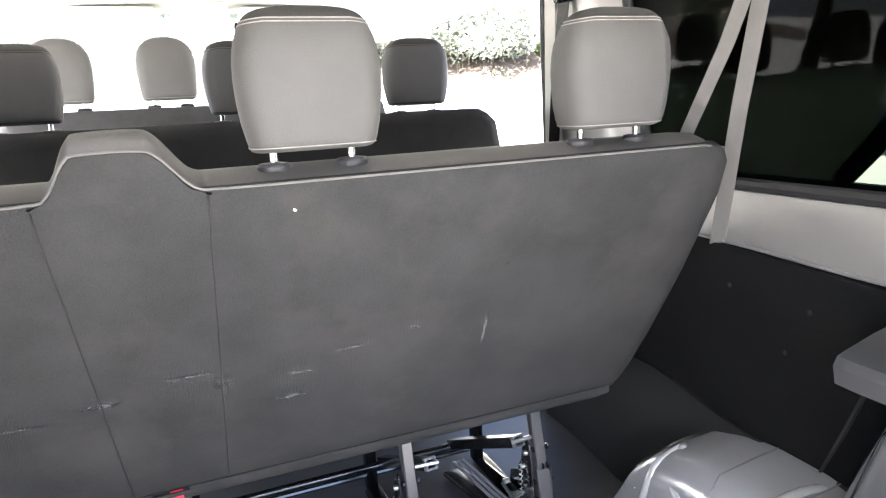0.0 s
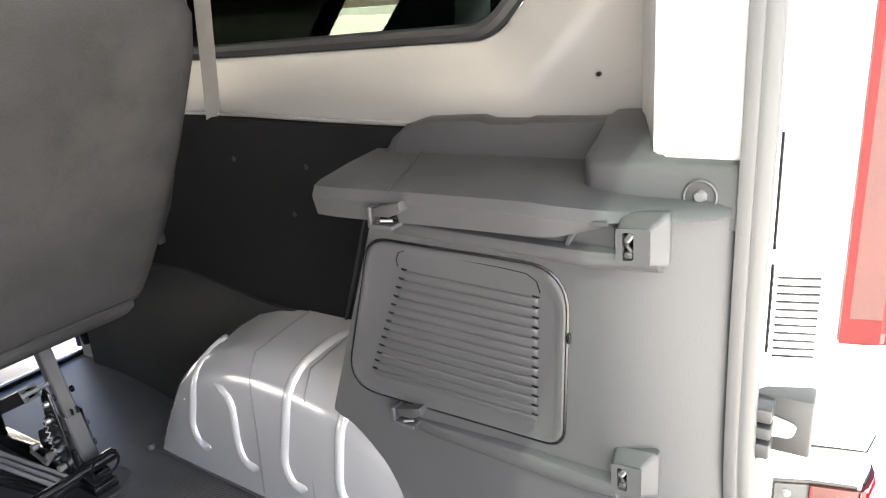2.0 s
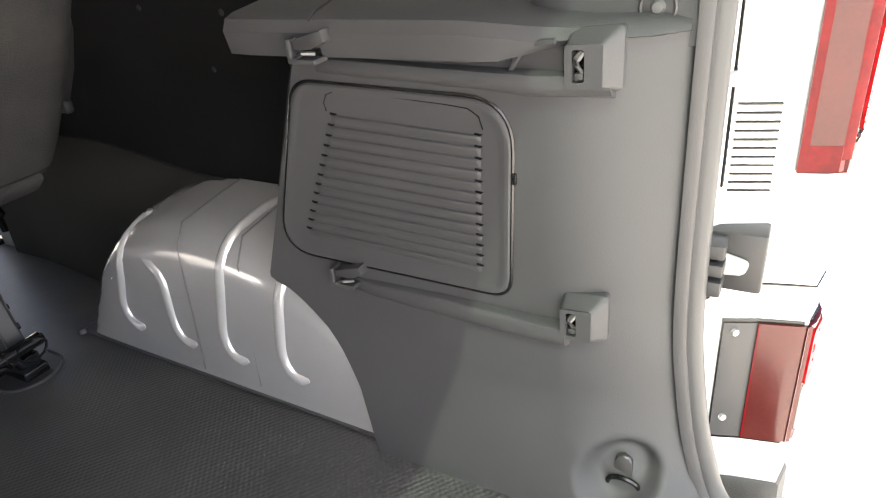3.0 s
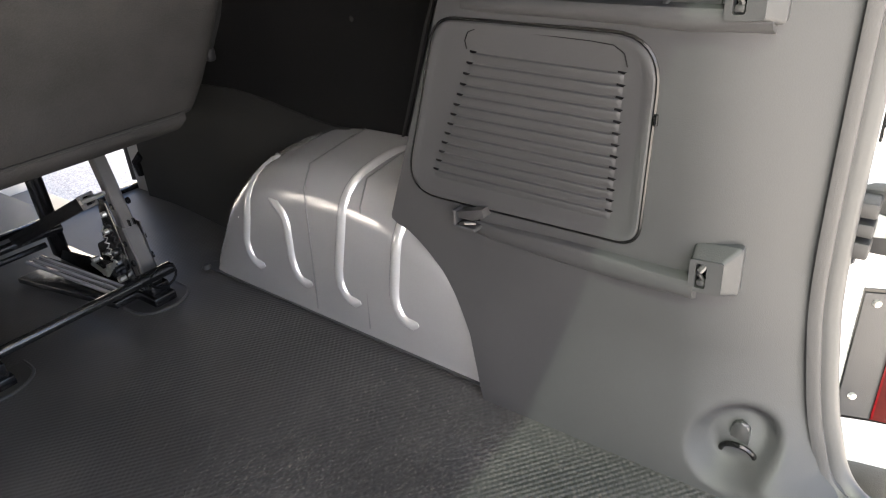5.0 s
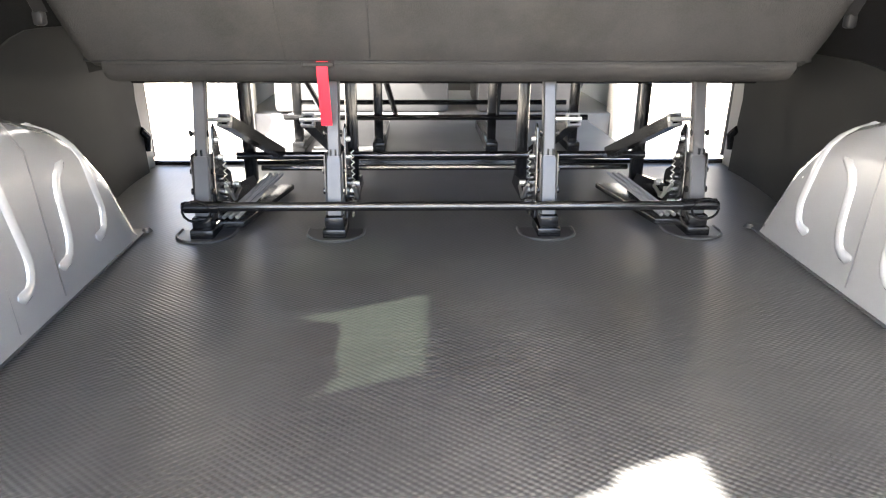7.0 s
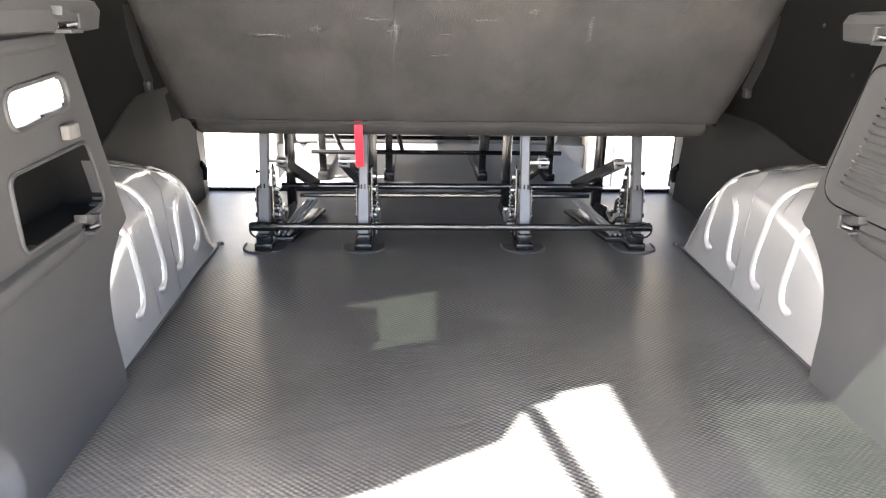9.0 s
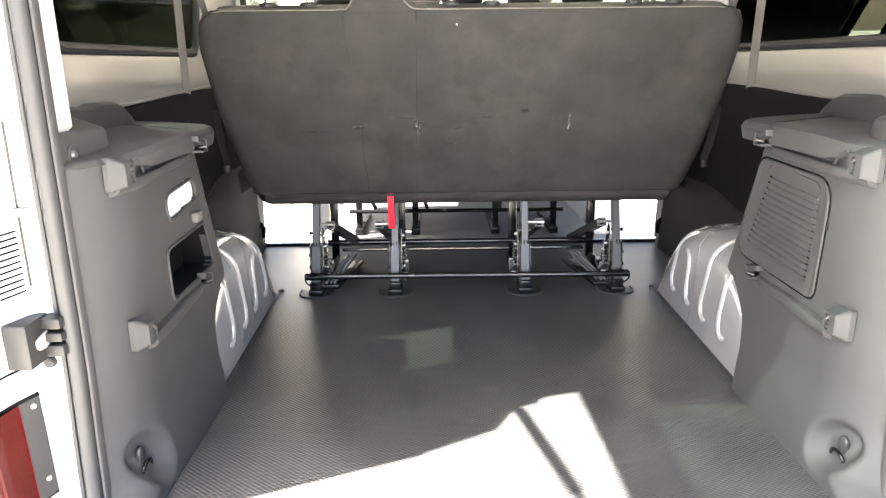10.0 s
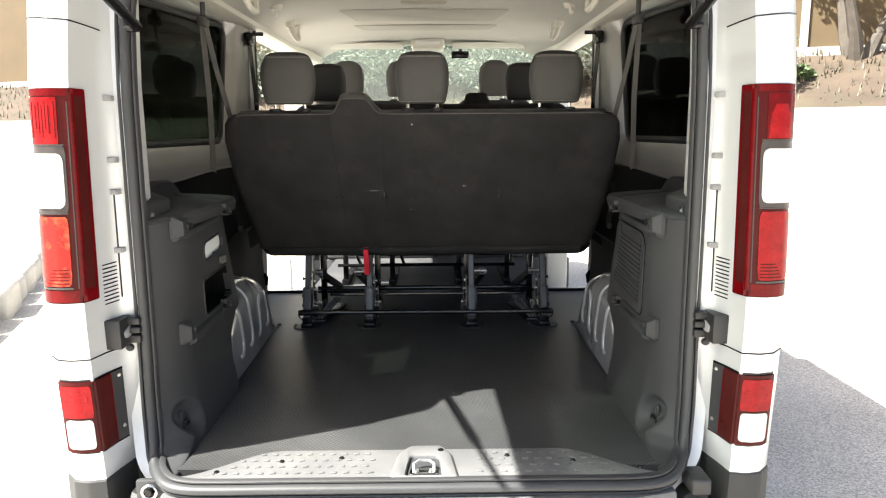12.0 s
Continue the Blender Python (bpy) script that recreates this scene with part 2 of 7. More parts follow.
DARK_LENS = mat("dark_red_lens", (0.048, 0.004, 0.0042), 0.22, 0, 0.25, 12, 200, 0.05, spec=0.12)
EDGE_LENS = mat("deep_red_lens", (0.095, 0.0015, 0.003), 0.18, 0, 0.25, 40, 160, 0.15, spec=0.15)
LENS_FRAME = mat("smoky_clear_lens", (0.05, 0.042, 0.042), 0.2, 0, 0.15, 20, 160, 0.1, spec=0.25)
CLEAR_LENS = mat("clear_lens", (0.4, 0.4, 0.395), 0.12, 0.2, 0.08, 40, 160, 0.15, coat=0.8, depth=0.001)
SIDE_LENS = mat("dull_red_lens", (0.052, 0.0085, 0.0075), 0.2, 0, 0.25, 12, 200, 0.05, spec=0.3)
AMBER_LENS = mat("orange_lens", (0.27, 0.005, 0.003), 0.15, 0, 0.3, 25, 160, 0.12, spec=0.3, dirt=(0.42, 0.13, 0.045), dirt_amount=0.85)
BUFFER = mat("pale_grey_rubber", (0.26, 0.26, 0.265), 0.6, 0, 0.15, 20, 300, 0.2)
BUMPER = mat("grey_bumper_plastic", (0.024, 0.025, 0.026), 0.6, 0, 0.1, 4, 600, 0.35, dirt=(0.045, 0.043, 0.04), dirt_amount=0.3)
WHITE_PL = mat("white_plastic", (0.82, 0.82, 0.81), 0.4, 0, 0.03, 10, 300, 0.05)
TREAD = mat("grey_tread_plate", (0.12, 0.12, 0.122), 0.42, 0.0, 0.12, 6, 400, 0.15, dirt=(0.22, 0.215, 0.205), dirt_amount=0.5)
GLASS_REAR = glass("green_tinted_glass", (0.05, 0.061, 0.048))
GLASS_GATE = glass("dark_green_glass", (0.042, 0.052, 0.041))
GLASS_DARK = glass("privacy_glass", (0.008, 0.009, 0.0084))
GLASS_LIGHT = glass("lighter_privacy_glass", (0.09, 0.1, 0.088))
GLASS_DUSTY = glass("dusty_windscreen_glass", (0.5, 0.58, 0.52), dust=0.05)
ASPHALT = mat_asphalt()
KERB = mat("pale_concrete", (0.42, 0.4, 0.37), 0.9, 0, 0.18, 3, 90, 0.5, dirt=(0.2, 0.19, 0.17), dirt_amount=0.6, depth=0.004)
DRY = mat("dry_grass_soil", (0.07, 0.05, 0.034), 0.95, 0, 0.35, 0.8, 26, 0.9, dirt=(0.048, 0.05, 0.027), dirt_amount=0.7, depth=0.03)
OCHRE = mat("ochre_render", (0.1, 0.07, 0.037), 0.9, 0, 0.14, 0.6, 60, 0.4, dirt=(0.075, 0.055, 0.033), dirt_amount=0.5, depth=0.006)
BARK = mat("grey_bark", (0.075, 0.062, 0.05), 0.9, 0, 0.35, 3, 40, 0.9, depth=0.02)
LEAF = mat_leaf("tree_leaf", (0.035, 0.06, 0.018), (0.085, 0.115, 0.04))
PALE_LEAF = mat_leaf("pale_hedge_leaf", (0.15, 0.165, 0.125), (0.18, 0.195, 0.15))
STRAW = mat_leaf("straw_blade", (0.05, 0.042, 0.025), (0.1, 0.078, 0.048))
CAR_WHITE = mat("white_car_paint", (0.72, 0.73, 0.74), 0.25, 0, 0.03, 2, 700, 0.02, coat=0.7)
TYRE = mat("tyre_rubber", (0.02, 0.02, 0.02), 0.8, 0, 0.2, 12, 200, 0.2)

# ---- mesh helpers ----
ORIGIN = {}


def thing(name, label, category, group="", at=(0, 0, 0), kind=""):
    ob = new(name)
    ob.empty_display_size = 0.05
    ob.location = at
    ORIGIN[ob.name] = Vector(at)
    return tagged(ob, label, category, group, kind)


def part(name, bm, material, parent=None, label="", flat=False, angle=38):
    """Links a bmesh, drawn in the world's coordinates, as one mesh object under a thing or under a part."""
    bmesh.ops.recalc_face_normals(bm, faces=bm.faces[:])
    at = ORIGIN[parent.name] if parent else Vector((0, 0, 0))
    bmesh.ops.translate(bm, verts=bm.verts[:], vec=-at)
    me = bpy.data.meshes.new(name)
    bm.to_mesh(me)
    bm.free()
    me.materials.append(material)
    if not flat:
        me.shade_smooth()
        me.set_sharp_from_angle(angle=radians(angle))
    ob = new(name, me)
    ob.parent = parent
    ORIGIN[ob.name] = at
    if label:
        tagged(ob, label)
    return ob


def structure(name, bm, material, label, category, angle=38):
    ob = part(name, bm, material, angle=angle)
    return tagged(ob, label, category, kind="structure")


def box(bm, x0, x1, y0, y1, z0, z1, bev=0.0, seg=2, m=None):
    made = bmesh.ops.create_cube(bm, size=1.0)["verts"]
    for v in made:
        v.co = Vector((x0 + (v.co.x + 0.5) * (x1 - x0), y0 + (v.co.y + 0.5) * (y1 - y0), z0 + (v.co.z + 0.5) * (z1 - z0)))
    if m:
        bmesh.ops.transform(bm, matrix=m, verts=made)
    if bev:
        edges = {e for v in made for e in v.link_edges}
        bmesh.ops.bevel(bm, geom=list(edges), offset=bev, segments=seg, affect="EDGES", profile=0.5)


def loft(bm, rings, cap0=True, cap1=True, ring_closed=True, loop=False):
    rows = [[bm.verts.new(p) for p in r] for r in rings]
    n = len(rows[0])
    pairs = list(zip(rows, rows[1:])) + ([(rows[-1], rows[0])] if loop else [])
    for a, b in pairs:
        for i in range(n if ring_closed else n - 1):
            j = (i + 1) % n
            bm.faces.new((a[i], a[j], b[j], b[i]))
    if ring_closed and not loop:
        if cap0:
            bm.faces.new(rows[0][::-1])
        if cap1:
            bm.faces.new(rows[-1])
    return rows


def tube(bm, pts, r, n=8, closed=False, flatten=1.0, up=None):
    """A tube along points; r one radius or one a point."""
    pts = [Vector(p) for p in pts]
    k = len(pts)
    rs = r if isinstance(r, (list, tuple)) else [r] * k
    rings, normal = [], None
    for i, p in enumerate(pts):
        a = pts[i - 1] if (i or closed) else p
        b = pts[(i + 1) % k] if (i < k - 1 or closed) else p
        way = (b - a).normalized()
        if normal is None:
            ref = Vector(up) if up else (Vector((0, 0, 1)) if abs(way.z) < 0.9 else Vector((1, 0, 0)))
            normal = (ref - way * ref.dot(way)).normalized()
        else:
            normal = (normal - way * normal.dot(way)).normalized()
        side = way.cross(normal)
        rings.append([p + (normal * math.cos(t) * flatten + side * math.sin(t)) * rs[i] for t in (2 * math.pi * q / n for q in range(n))])
    loft(bm, rings, loop=closed)


def disc(bm, centre, axis, r, depth, n=16, r2=None):
    c, a = Vector(centre), Vector(axis).normalized()
    tube(bm, [c, c + a * depth], [r, r if r2 is None else r2], n)


def slab(bm, outline, depth, bev=0.0, seg=2):
    """A plate: an outline of points of one plane, pulled along the vector depth."""
    d = Vector(depth)
    a = [bm.verts.new(Vector(p)) for p in outline]
    b = [bm.verts.new(Vector(p) + d) for p in outline]
    n = len(a)
    fs = [bm.faces.new(a), bm.faces.new(b[::-1])]
    for i in range(n):
        fs.append(bm.faces.new((a[i], b[i], b[(i + 1) % n], a[(i + 1) % n])))
    if bev:
        edges = {e for f in fs[:2] for e in f.edges}
        bmesh.ops.bevel(bm, geom=list(edges), offset=bev, segments=seg, affect="EDGES", profile=0.5)


def rounded(corners, radius, n=5):
    """A polygon (2D corners) with round corners."""
    out, k = [], len(corners)
    for i, c in enumerate(corners):
        p, a, b = Vector(c), Vector(corners[i - 1]), Vector(corners[(i + 1) % k])
        r = radius[i] if isinstance(radius, (list, tuple)) else radius
        u, w = (a - p).normalized(), (b - p).normalized()
        half = u.angle(w) / 2
        cut = min(r / math.tan(half), (a - p).length * 0.48, (b - p).length * 0.48)
        s, e = p + u * cut, p + w * cut
        for q in range(n + 1):
            t = q / n
            out.append((s * (1 - t) ** 2 + p * 2 * t * (1 - t) + e * t * t)[:])
    return out


def ring_round(w, y0, y1, rb, rf, n=6):
    """A closed outline in x and y: half width w, back edge y0 with corners rb, front edge y1 with corners rf."""
    return rounded([(-w, y0), (w, y0), (w, y1), (-w, y1)], [rb, rb, rf, rf], n)


def smooth01(t):
    t = max(0.0, min(1.0, t))
    return t * t * (3 - 2 * t)


def lerp(table, t):
    for (a, p), (b, q) in zip(table, table[1:]):
        if t <= b:
            return p + (q - p) * max(0.0, (t - a) / (b - a))
    return table[-1][1]


SIDES = ((-1, "left"), (1, "right"))

# ---- the van: floor, sill, walls, roof ----
GROUND = -0.55
bm = bmesh.new()
slab(bm, [(x, y, 0) for x, y in [(-0.66, -0.0), (0.66, -0.0), (0.66, 0.5), (0.83, 0.52), (0.87, 1.87), (-0.87, 1.87), (-0.83, 0.52), (-0.66, 0.5)]], (0, 0, -0.03))
floor_ob = structure("floor", bm, FLOOR, "black pimpled rubber load floor, dusty", "floor")
rnd = random.Random(12)
for k in range(46):
    x, y, a = rnd.uniform(-0.5, 0.5), rnd.uniform(0.25, 1.15), rnd.gauss(0.15, 0.4)
    size, thin = rnd.uniform(0.004, 0.022), rnd.uniform(0.0004, 0.001)
    if k > 34:
        x, y, size, thin = rnd.choice((-1, 1)) * rnd.uniform(0.5, 0.6), rnd.uniform(0.3, 1.1), rnd.uniform(0.0015, 0.003), 0.0015
    bm = bmesh.new()
    c, u, w = Vector((x, y, 0.0006)), Vector((math.cos(a), math.sin(a), 0)), Vector((-math.sin(a), math.cos(a), 0))
    bend = rnd.uniform(-0.12, 0.12) * size
    slab(bm, [c + u * size * p + w * (thin * q + bend * (1 - p * p)) for p, q in ((-1, 0), (-0.4, -1), (0.5, -0.7), (1, 0), (0.4, 0.8), (-0.5, 1))], (0, 0, 0.0004))
    part("scratch", bm, SCRATCH, floor_ob)
bm = bmesh.new()
slab(bm, [(-0.62, 1.886, -0.012), (0.62, 1.886, -0.012), (0.62, 3.9, -0.012), (-0.62, 3.9, -0.012)], (0, 0, -0.03))
structure("cabin_floor", bm, VINYL, "dark vinyl floor of the passenger cabin", "floor")
bm = bmesh.new()
for s in (-1, 1):
    box(bm, min(s * 0.622, s * 0.93), max(s * 0.622, s * 0.93), 1.89, 2.9, -0.26, -0.22, 0.004)
    box(bm, min(s * 0.622, s * 0.634), max(s * 0.622, s * 0.634), 1.89, 2.9, -0.22, -0.015)
    box(bm, min(s * 0.622, s * 0.95), max(s * 0.622, s * 0.95), 2.9, 3.9, -0.26, -0.02, 0.004)
structure("door_step", bm, VINYL, "dark sunken steps inside the sliding doors", "step")
bm = bmesh.new()
box(bm, -0.87, 0.87, 1.866, 1.89, -0.2, 0.012, 0.005)
structure("floor_edge_trim", bm, BLACK, "black edge strip at the floor's front end", "trim")
bm = bmesh.new()
box(bm, -0.93, 0.93, -0.02, 3.9, -0.34, -0.262, 0.01)
structure("underbody", bm, BLACK, "black steel underbody of the van", "underbody")


def lean(z):
    """How far the flanks draw in with height."""
    return -0.045 * max(0.0, (z - 0.42) / 0.66) ** 1.25


WIN = [(0.328, 0.96), (0.505, 0.786), (1.36, 0.785), (1.46, 1.292), (0.328, 1.226)]     # rear side window: y, z


def side_wall(s, side):
    """Inner skin of a flank round its window: the pressed metal falls back towards the glass in a scoop."""
    inner = rounded(WIN, [0.1, 0.09, 0.07, 0.07, 0.07], 8)
    cy, cz = 0.94, 1.02
    bm = bmesh.new()

    def grown(d):
        out = []
        for y, z in inner:
            v = Vector((y - cy, z - cz))
            fy, fz = (v.x + math.copysign(d, v.x) * min(1, abs(v.x) / 0.3)), (v.y + math.copysign(d, v.y) * min(1, abs(v.y) / 0.15))
            out.append((cy + fy, cz + fz))
        return out

    def edge(y, z):
        """The same way out from the middle, on the wall's outer bounds."""
        v = Vector((y - cy, z - cz))
        ty = ((1.66 if v.x > 0 else 0.06) - cy) / v.x if abs(v.x) > 1e-6 else 9e9
        tz = ((1.37 if v.y > 0 else 0.6) - cz) / v.y if abs(v.y) > 1e-6 else 9e9
        t = min(ty, tz)
        return cy + v.x * t, cz + v.y * t
    rows = []
    for d, x in ((0.0, 0.893), (0.004, 0.878), (0.012, 0.872), (0.03, 0.866), (0.055, 0.852), (0.085, 0.838)):
        rows.append([(s * (x + lean(z) * 0.35), y, z) for y, z in grown(d)])
    rows.append([(s * (0.832 + lean(z) * 0.35), *edge(y, z)) for y, z in grown(0.085)])
    loft(bm, rows, False, False)
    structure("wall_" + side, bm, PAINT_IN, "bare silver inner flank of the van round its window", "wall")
    bm = bmesh.new()                                    # outer skin
    outer = []
    for y, z in inner:
        outer.append((s * (0.9 + lean(z) * 0.35), y, z))
    mid = [(s * (0.945 + lean(z)), max(0.24, p[0]), p[1]) for p, z in ((edge(y, z), z) for y, z in inner)]
    loft(bm, [outer, [(s * (0.94 + lean(z)), y, z) for y, z in grown(0.05)], mid], False, False)
    prof = [(0.945, 0.6), (0.952, 0.3), (0.945, 0.1), (0.92, -0.2), (0.9, -0.34)]
    loft(bm, [[(s * x, y, z) for y in (0.2, 0.7, 1.2, 1.66, 1.79)] for x, z in prof], ring_closed=False)
    structure("flank_" + side, bm, PAINT, "silver outer flank of the van", "body panel")
    bm = bmesh.new()                                    # inner lower wall behind the trim
    box(bm, min(s * 0.86, s * 0.87), max(s * 0.86, s * 0.87), 0.06, 1.8, -0.02, 0.64)
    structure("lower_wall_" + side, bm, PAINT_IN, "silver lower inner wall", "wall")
    win = thing("window_" + side, "rear side window of green tinted glass with a black rubber seal", "window", "rear side windows", (s * 0.89, 0.94, 0.785), "structure")
    bm = bmesh.new()
    slab(bm, [(s * (0.89 + lean(z) * 0.35), y, z) for y, z in inner], (s * 0.004, 0, 0))
    part("pane", bm, GLASS_REAR, win)
    bm = bmesh.new()
    top = [(0.33, 1.226), (0.6, 1.2417), (0.9, 1.2593), (1.2, 1.2768), (1.45, 1.291)]
    slab(bm, [(s * (0.896 + lean(z) * 0.35), y, z) for y, z in top + [(y, z - 0.05) for y, z in reversed(top)]], (s * 0.002, 0, 0))
    part("pane_border", bm, RUBBER, win, "black border printed along the glass's top")
    bm = bmesh.new()
    tube(bm, [(s * (0.884 + lean(z) * 0.35), cy + (y - cy) * 0.982, cz + (z - cz) * 0.96) for y, z in inner], 0.013, 8, True)
    part("rubber_seal", bm, RUBBER, win, "black rubber window seal")
    bm = bmesh.new()                                    # C pillar and the frame of the sliding door's opening
    col = [(1.655, 1.37), (1.655, 0.72), (1.72, 0.5), (1.79, 0.3), (1.79, -0.26), (1.875, -0.26), (1.85, 0.3), (1.79, 0.52), (1.71, 0.72), (1.71, 1.37)]
    slab(bm, [(s * (0.8 + 0.045 * smooth01((0.5 - z) / 0.25)), y, z) for y, z in col], (s * 0.1, 0, 0), 0.006)
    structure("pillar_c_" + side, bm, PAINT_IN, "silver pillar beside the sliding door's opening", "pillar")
    bm = bmesh.new()
    tube(bm, [(s * 0.805, 1.722, 1.3), (s * 0.812, 1.722, 0.73), (s * 0.822, 1.80, 0.5), (s * 0.852, 1.868, 0.3), (s * 0.857, 1.89, 0.02)], 0.012, 8)
    structure("door_seal_" + side, bm, RUBBER, "black rubber seal of the door opening", "seal")
    bm = bmesh.new()                                    # B pillar, A pillar, roof rail
    box(bm, *sorted((s * 0.79, s * 0.93)), 2.86, 2.99, -0.25, 1.36, 0.02)
    box(bm, *sorted((s * 0.76, s * 0.9)), 0.16, 3.42, 1.3, 1.42, 0.02)
    tube(bm, [(s * 0.83, 3.36, 1.42), (s * 0.85, 3.9, 1.08), (s * 0.87, 4.4, 0.75)], 0.045, 8)
    structure("pillar_b_" + side, bm, CREAM, "pale plastic covered pillars and roof rail", "pillar")
    bm = bmesh.new()                                    # front door below its window
    box(bm, *sorted((s * 0.83, s * 0.94)), 3.0, 4.4, -0.25, 0.76, 0.03)
    structure("front_door_" + side, bm, PAINT, "silver front door below its window", "door")


for s, side in SIDES:
    side_wall(s, side)

# roof and headliner
bm = bmesh.new()
rows = []
for y in (0.16, 0.3, 0.8, 1.4, 2.0, 2.4, 2.7, 3.0, 3.2, 3.38):
    drop = -0.032 * smooth01((y - 2.3) / 0.8) + 0.03 * smooth01((0.35 - y) / 0.3)
    rows.append([(x, y, z - drop) for x, z in ((-0.8, 1.3), (-0.74, 1.335), (-0.62, 1.375), (-0.4, 1.395), (0, 1.402), (0.4, 1.395), (0.62, 1.375), (0.74, 1.335), (0.8, 1.3))])
loft(bm, rows, ring_closed=False)
structure("ceiling", bm, LINER, "beige fabric headliner with shallow panels", "ceiling", 60)
# flush panels in a darker liner colour that paints the recess's shade
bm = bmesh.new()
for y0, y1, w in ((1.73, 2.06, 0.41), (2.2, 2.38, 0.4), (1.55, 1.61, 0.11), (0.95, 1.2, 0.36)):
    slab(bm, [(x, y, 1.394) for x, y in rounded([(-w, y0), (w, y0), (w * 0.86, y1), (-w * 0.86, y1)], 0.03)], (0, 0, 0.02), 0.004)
structure("ceiling_recess", bm, LINER_SHADE, "headliner panels, the shade of their recess put into the colour", "ceiling")
bm = bmesh.new()
rows = []
for y in (0.15, 0.4, 1.2, 2.4, 3.0, 3.42):
    rows.append([(x, y, z + 0.03 * smooth01((y - 1.5) / 1.3)) for x, z in ((-0.9, 1.36), (-0.8, 1.43), (-0.5, 1.455), (0, 1.46), (0.5, 1.455), (0.8, 1.43), (0.9, 1.36))])
loft(bm, rows, ring_closed=False)
structure("roof", bm, PAINT, "silver van roof", "roof")
bm = bmesh.new()
box(bm, -0.72, 0.72, 0.158, 0.2, 1.25, 1.44, 0.008)
structure("rear_header", bm, PAINT, "silver header over the rear opening", "roof")

# windscreen, dashboard, bonnet
bm = bmesh.new()
slab(bm, [(-0.8, 3.4, 1.44), (0.8, 3.4, 1.44), (0.86, 4.45, 0.78), (-0.86, 4.45, 0.78)], (0, 0.004, 0.004))
structure("windscreen", bm, GLASS_DUSTY, "large clear windscreen with a film of dust", "window")
bm = bmesh.new()
loft(bm, [[(x, 3.62 + 0.05 * abs(x), -0.2), (x, 3.58 + 0.05 * abs(x), 0.55), (x, 3.64 + 0.05 * abs(x), 0.74), (x, 3.9, 0.79), (x, 4.46, 0.775), (x, 4.46, -0.2)] for x in (-0.87, -0.6, -0.2, 0.2, 0.6, 0.87)])
structure("dashboard", bm, DASH, "charcoal moulded dashboard under the windscreen", "dashboard")
bm = bmesh.new()
loft(bm, [[(x, 4.47, -0.25), (x, 4.47, 0.76 - 0.06 * abs(x)), (x, 4.75, 0.68 - 0.1 * abs(x)), (x, 5.0, 0.45 - 0.1 * abs(x)), (x, 5.05, -0.25)] for x in (-0.9, -0.6, 0, 0.6, 0.9)])
structure("bonnet", bm, PAINT, "short silver bonnet and nose of the van", "body panel")

# ---- rear body corners ----
PROFILE = [(0.745, 0.24), (0.712, 0.228), (0.707, 0.14), (0.711, 0.118), (0.735, 0.118), (0.757, 0.1), (0.766, 0.074), (0.777, 0.045), (0.789, -0.008), (0.828, -0.016), (0.864, -0.008), (0.898, 0.025), (0.925, 0.1), (0.938, 0.22), (0.9, 0.27), (0.82, 0.27)]


FLARE = [(-0.4, -0.025), (0.0, -0.01), (0.27, 0.0), (0.45, 0.001), (0.93, -0.014), (1.36, -0.03)]      # how the corners stand out with height


def corner_point(s, i, z, out=0.0):
    """A point of the rear corner's section at height z; out: how far it stands off the skin."""
    f = max(0, min(len(PROFILE) - 1, i))
    k = min(int(f), len(PROFILE) - 2)
    a, b = Vector(PROFILE[k]), Vector(PROFILE[k + 1])
    p = a.lerp(b, f - k)
    n = Vector((b.y - a.y, -(b.x - a.x))).normalized()
    p = p + n * out
    in_out = max(0.0, min(1.0, (p.x - 0.735) / 0.05))
    return (s * (p.x + lerp(FLARE, z) * in_out), p.y + 0.12 * max(0, z - 0.97) + 0.95 * in_out * max(0, z - 1.15), z)


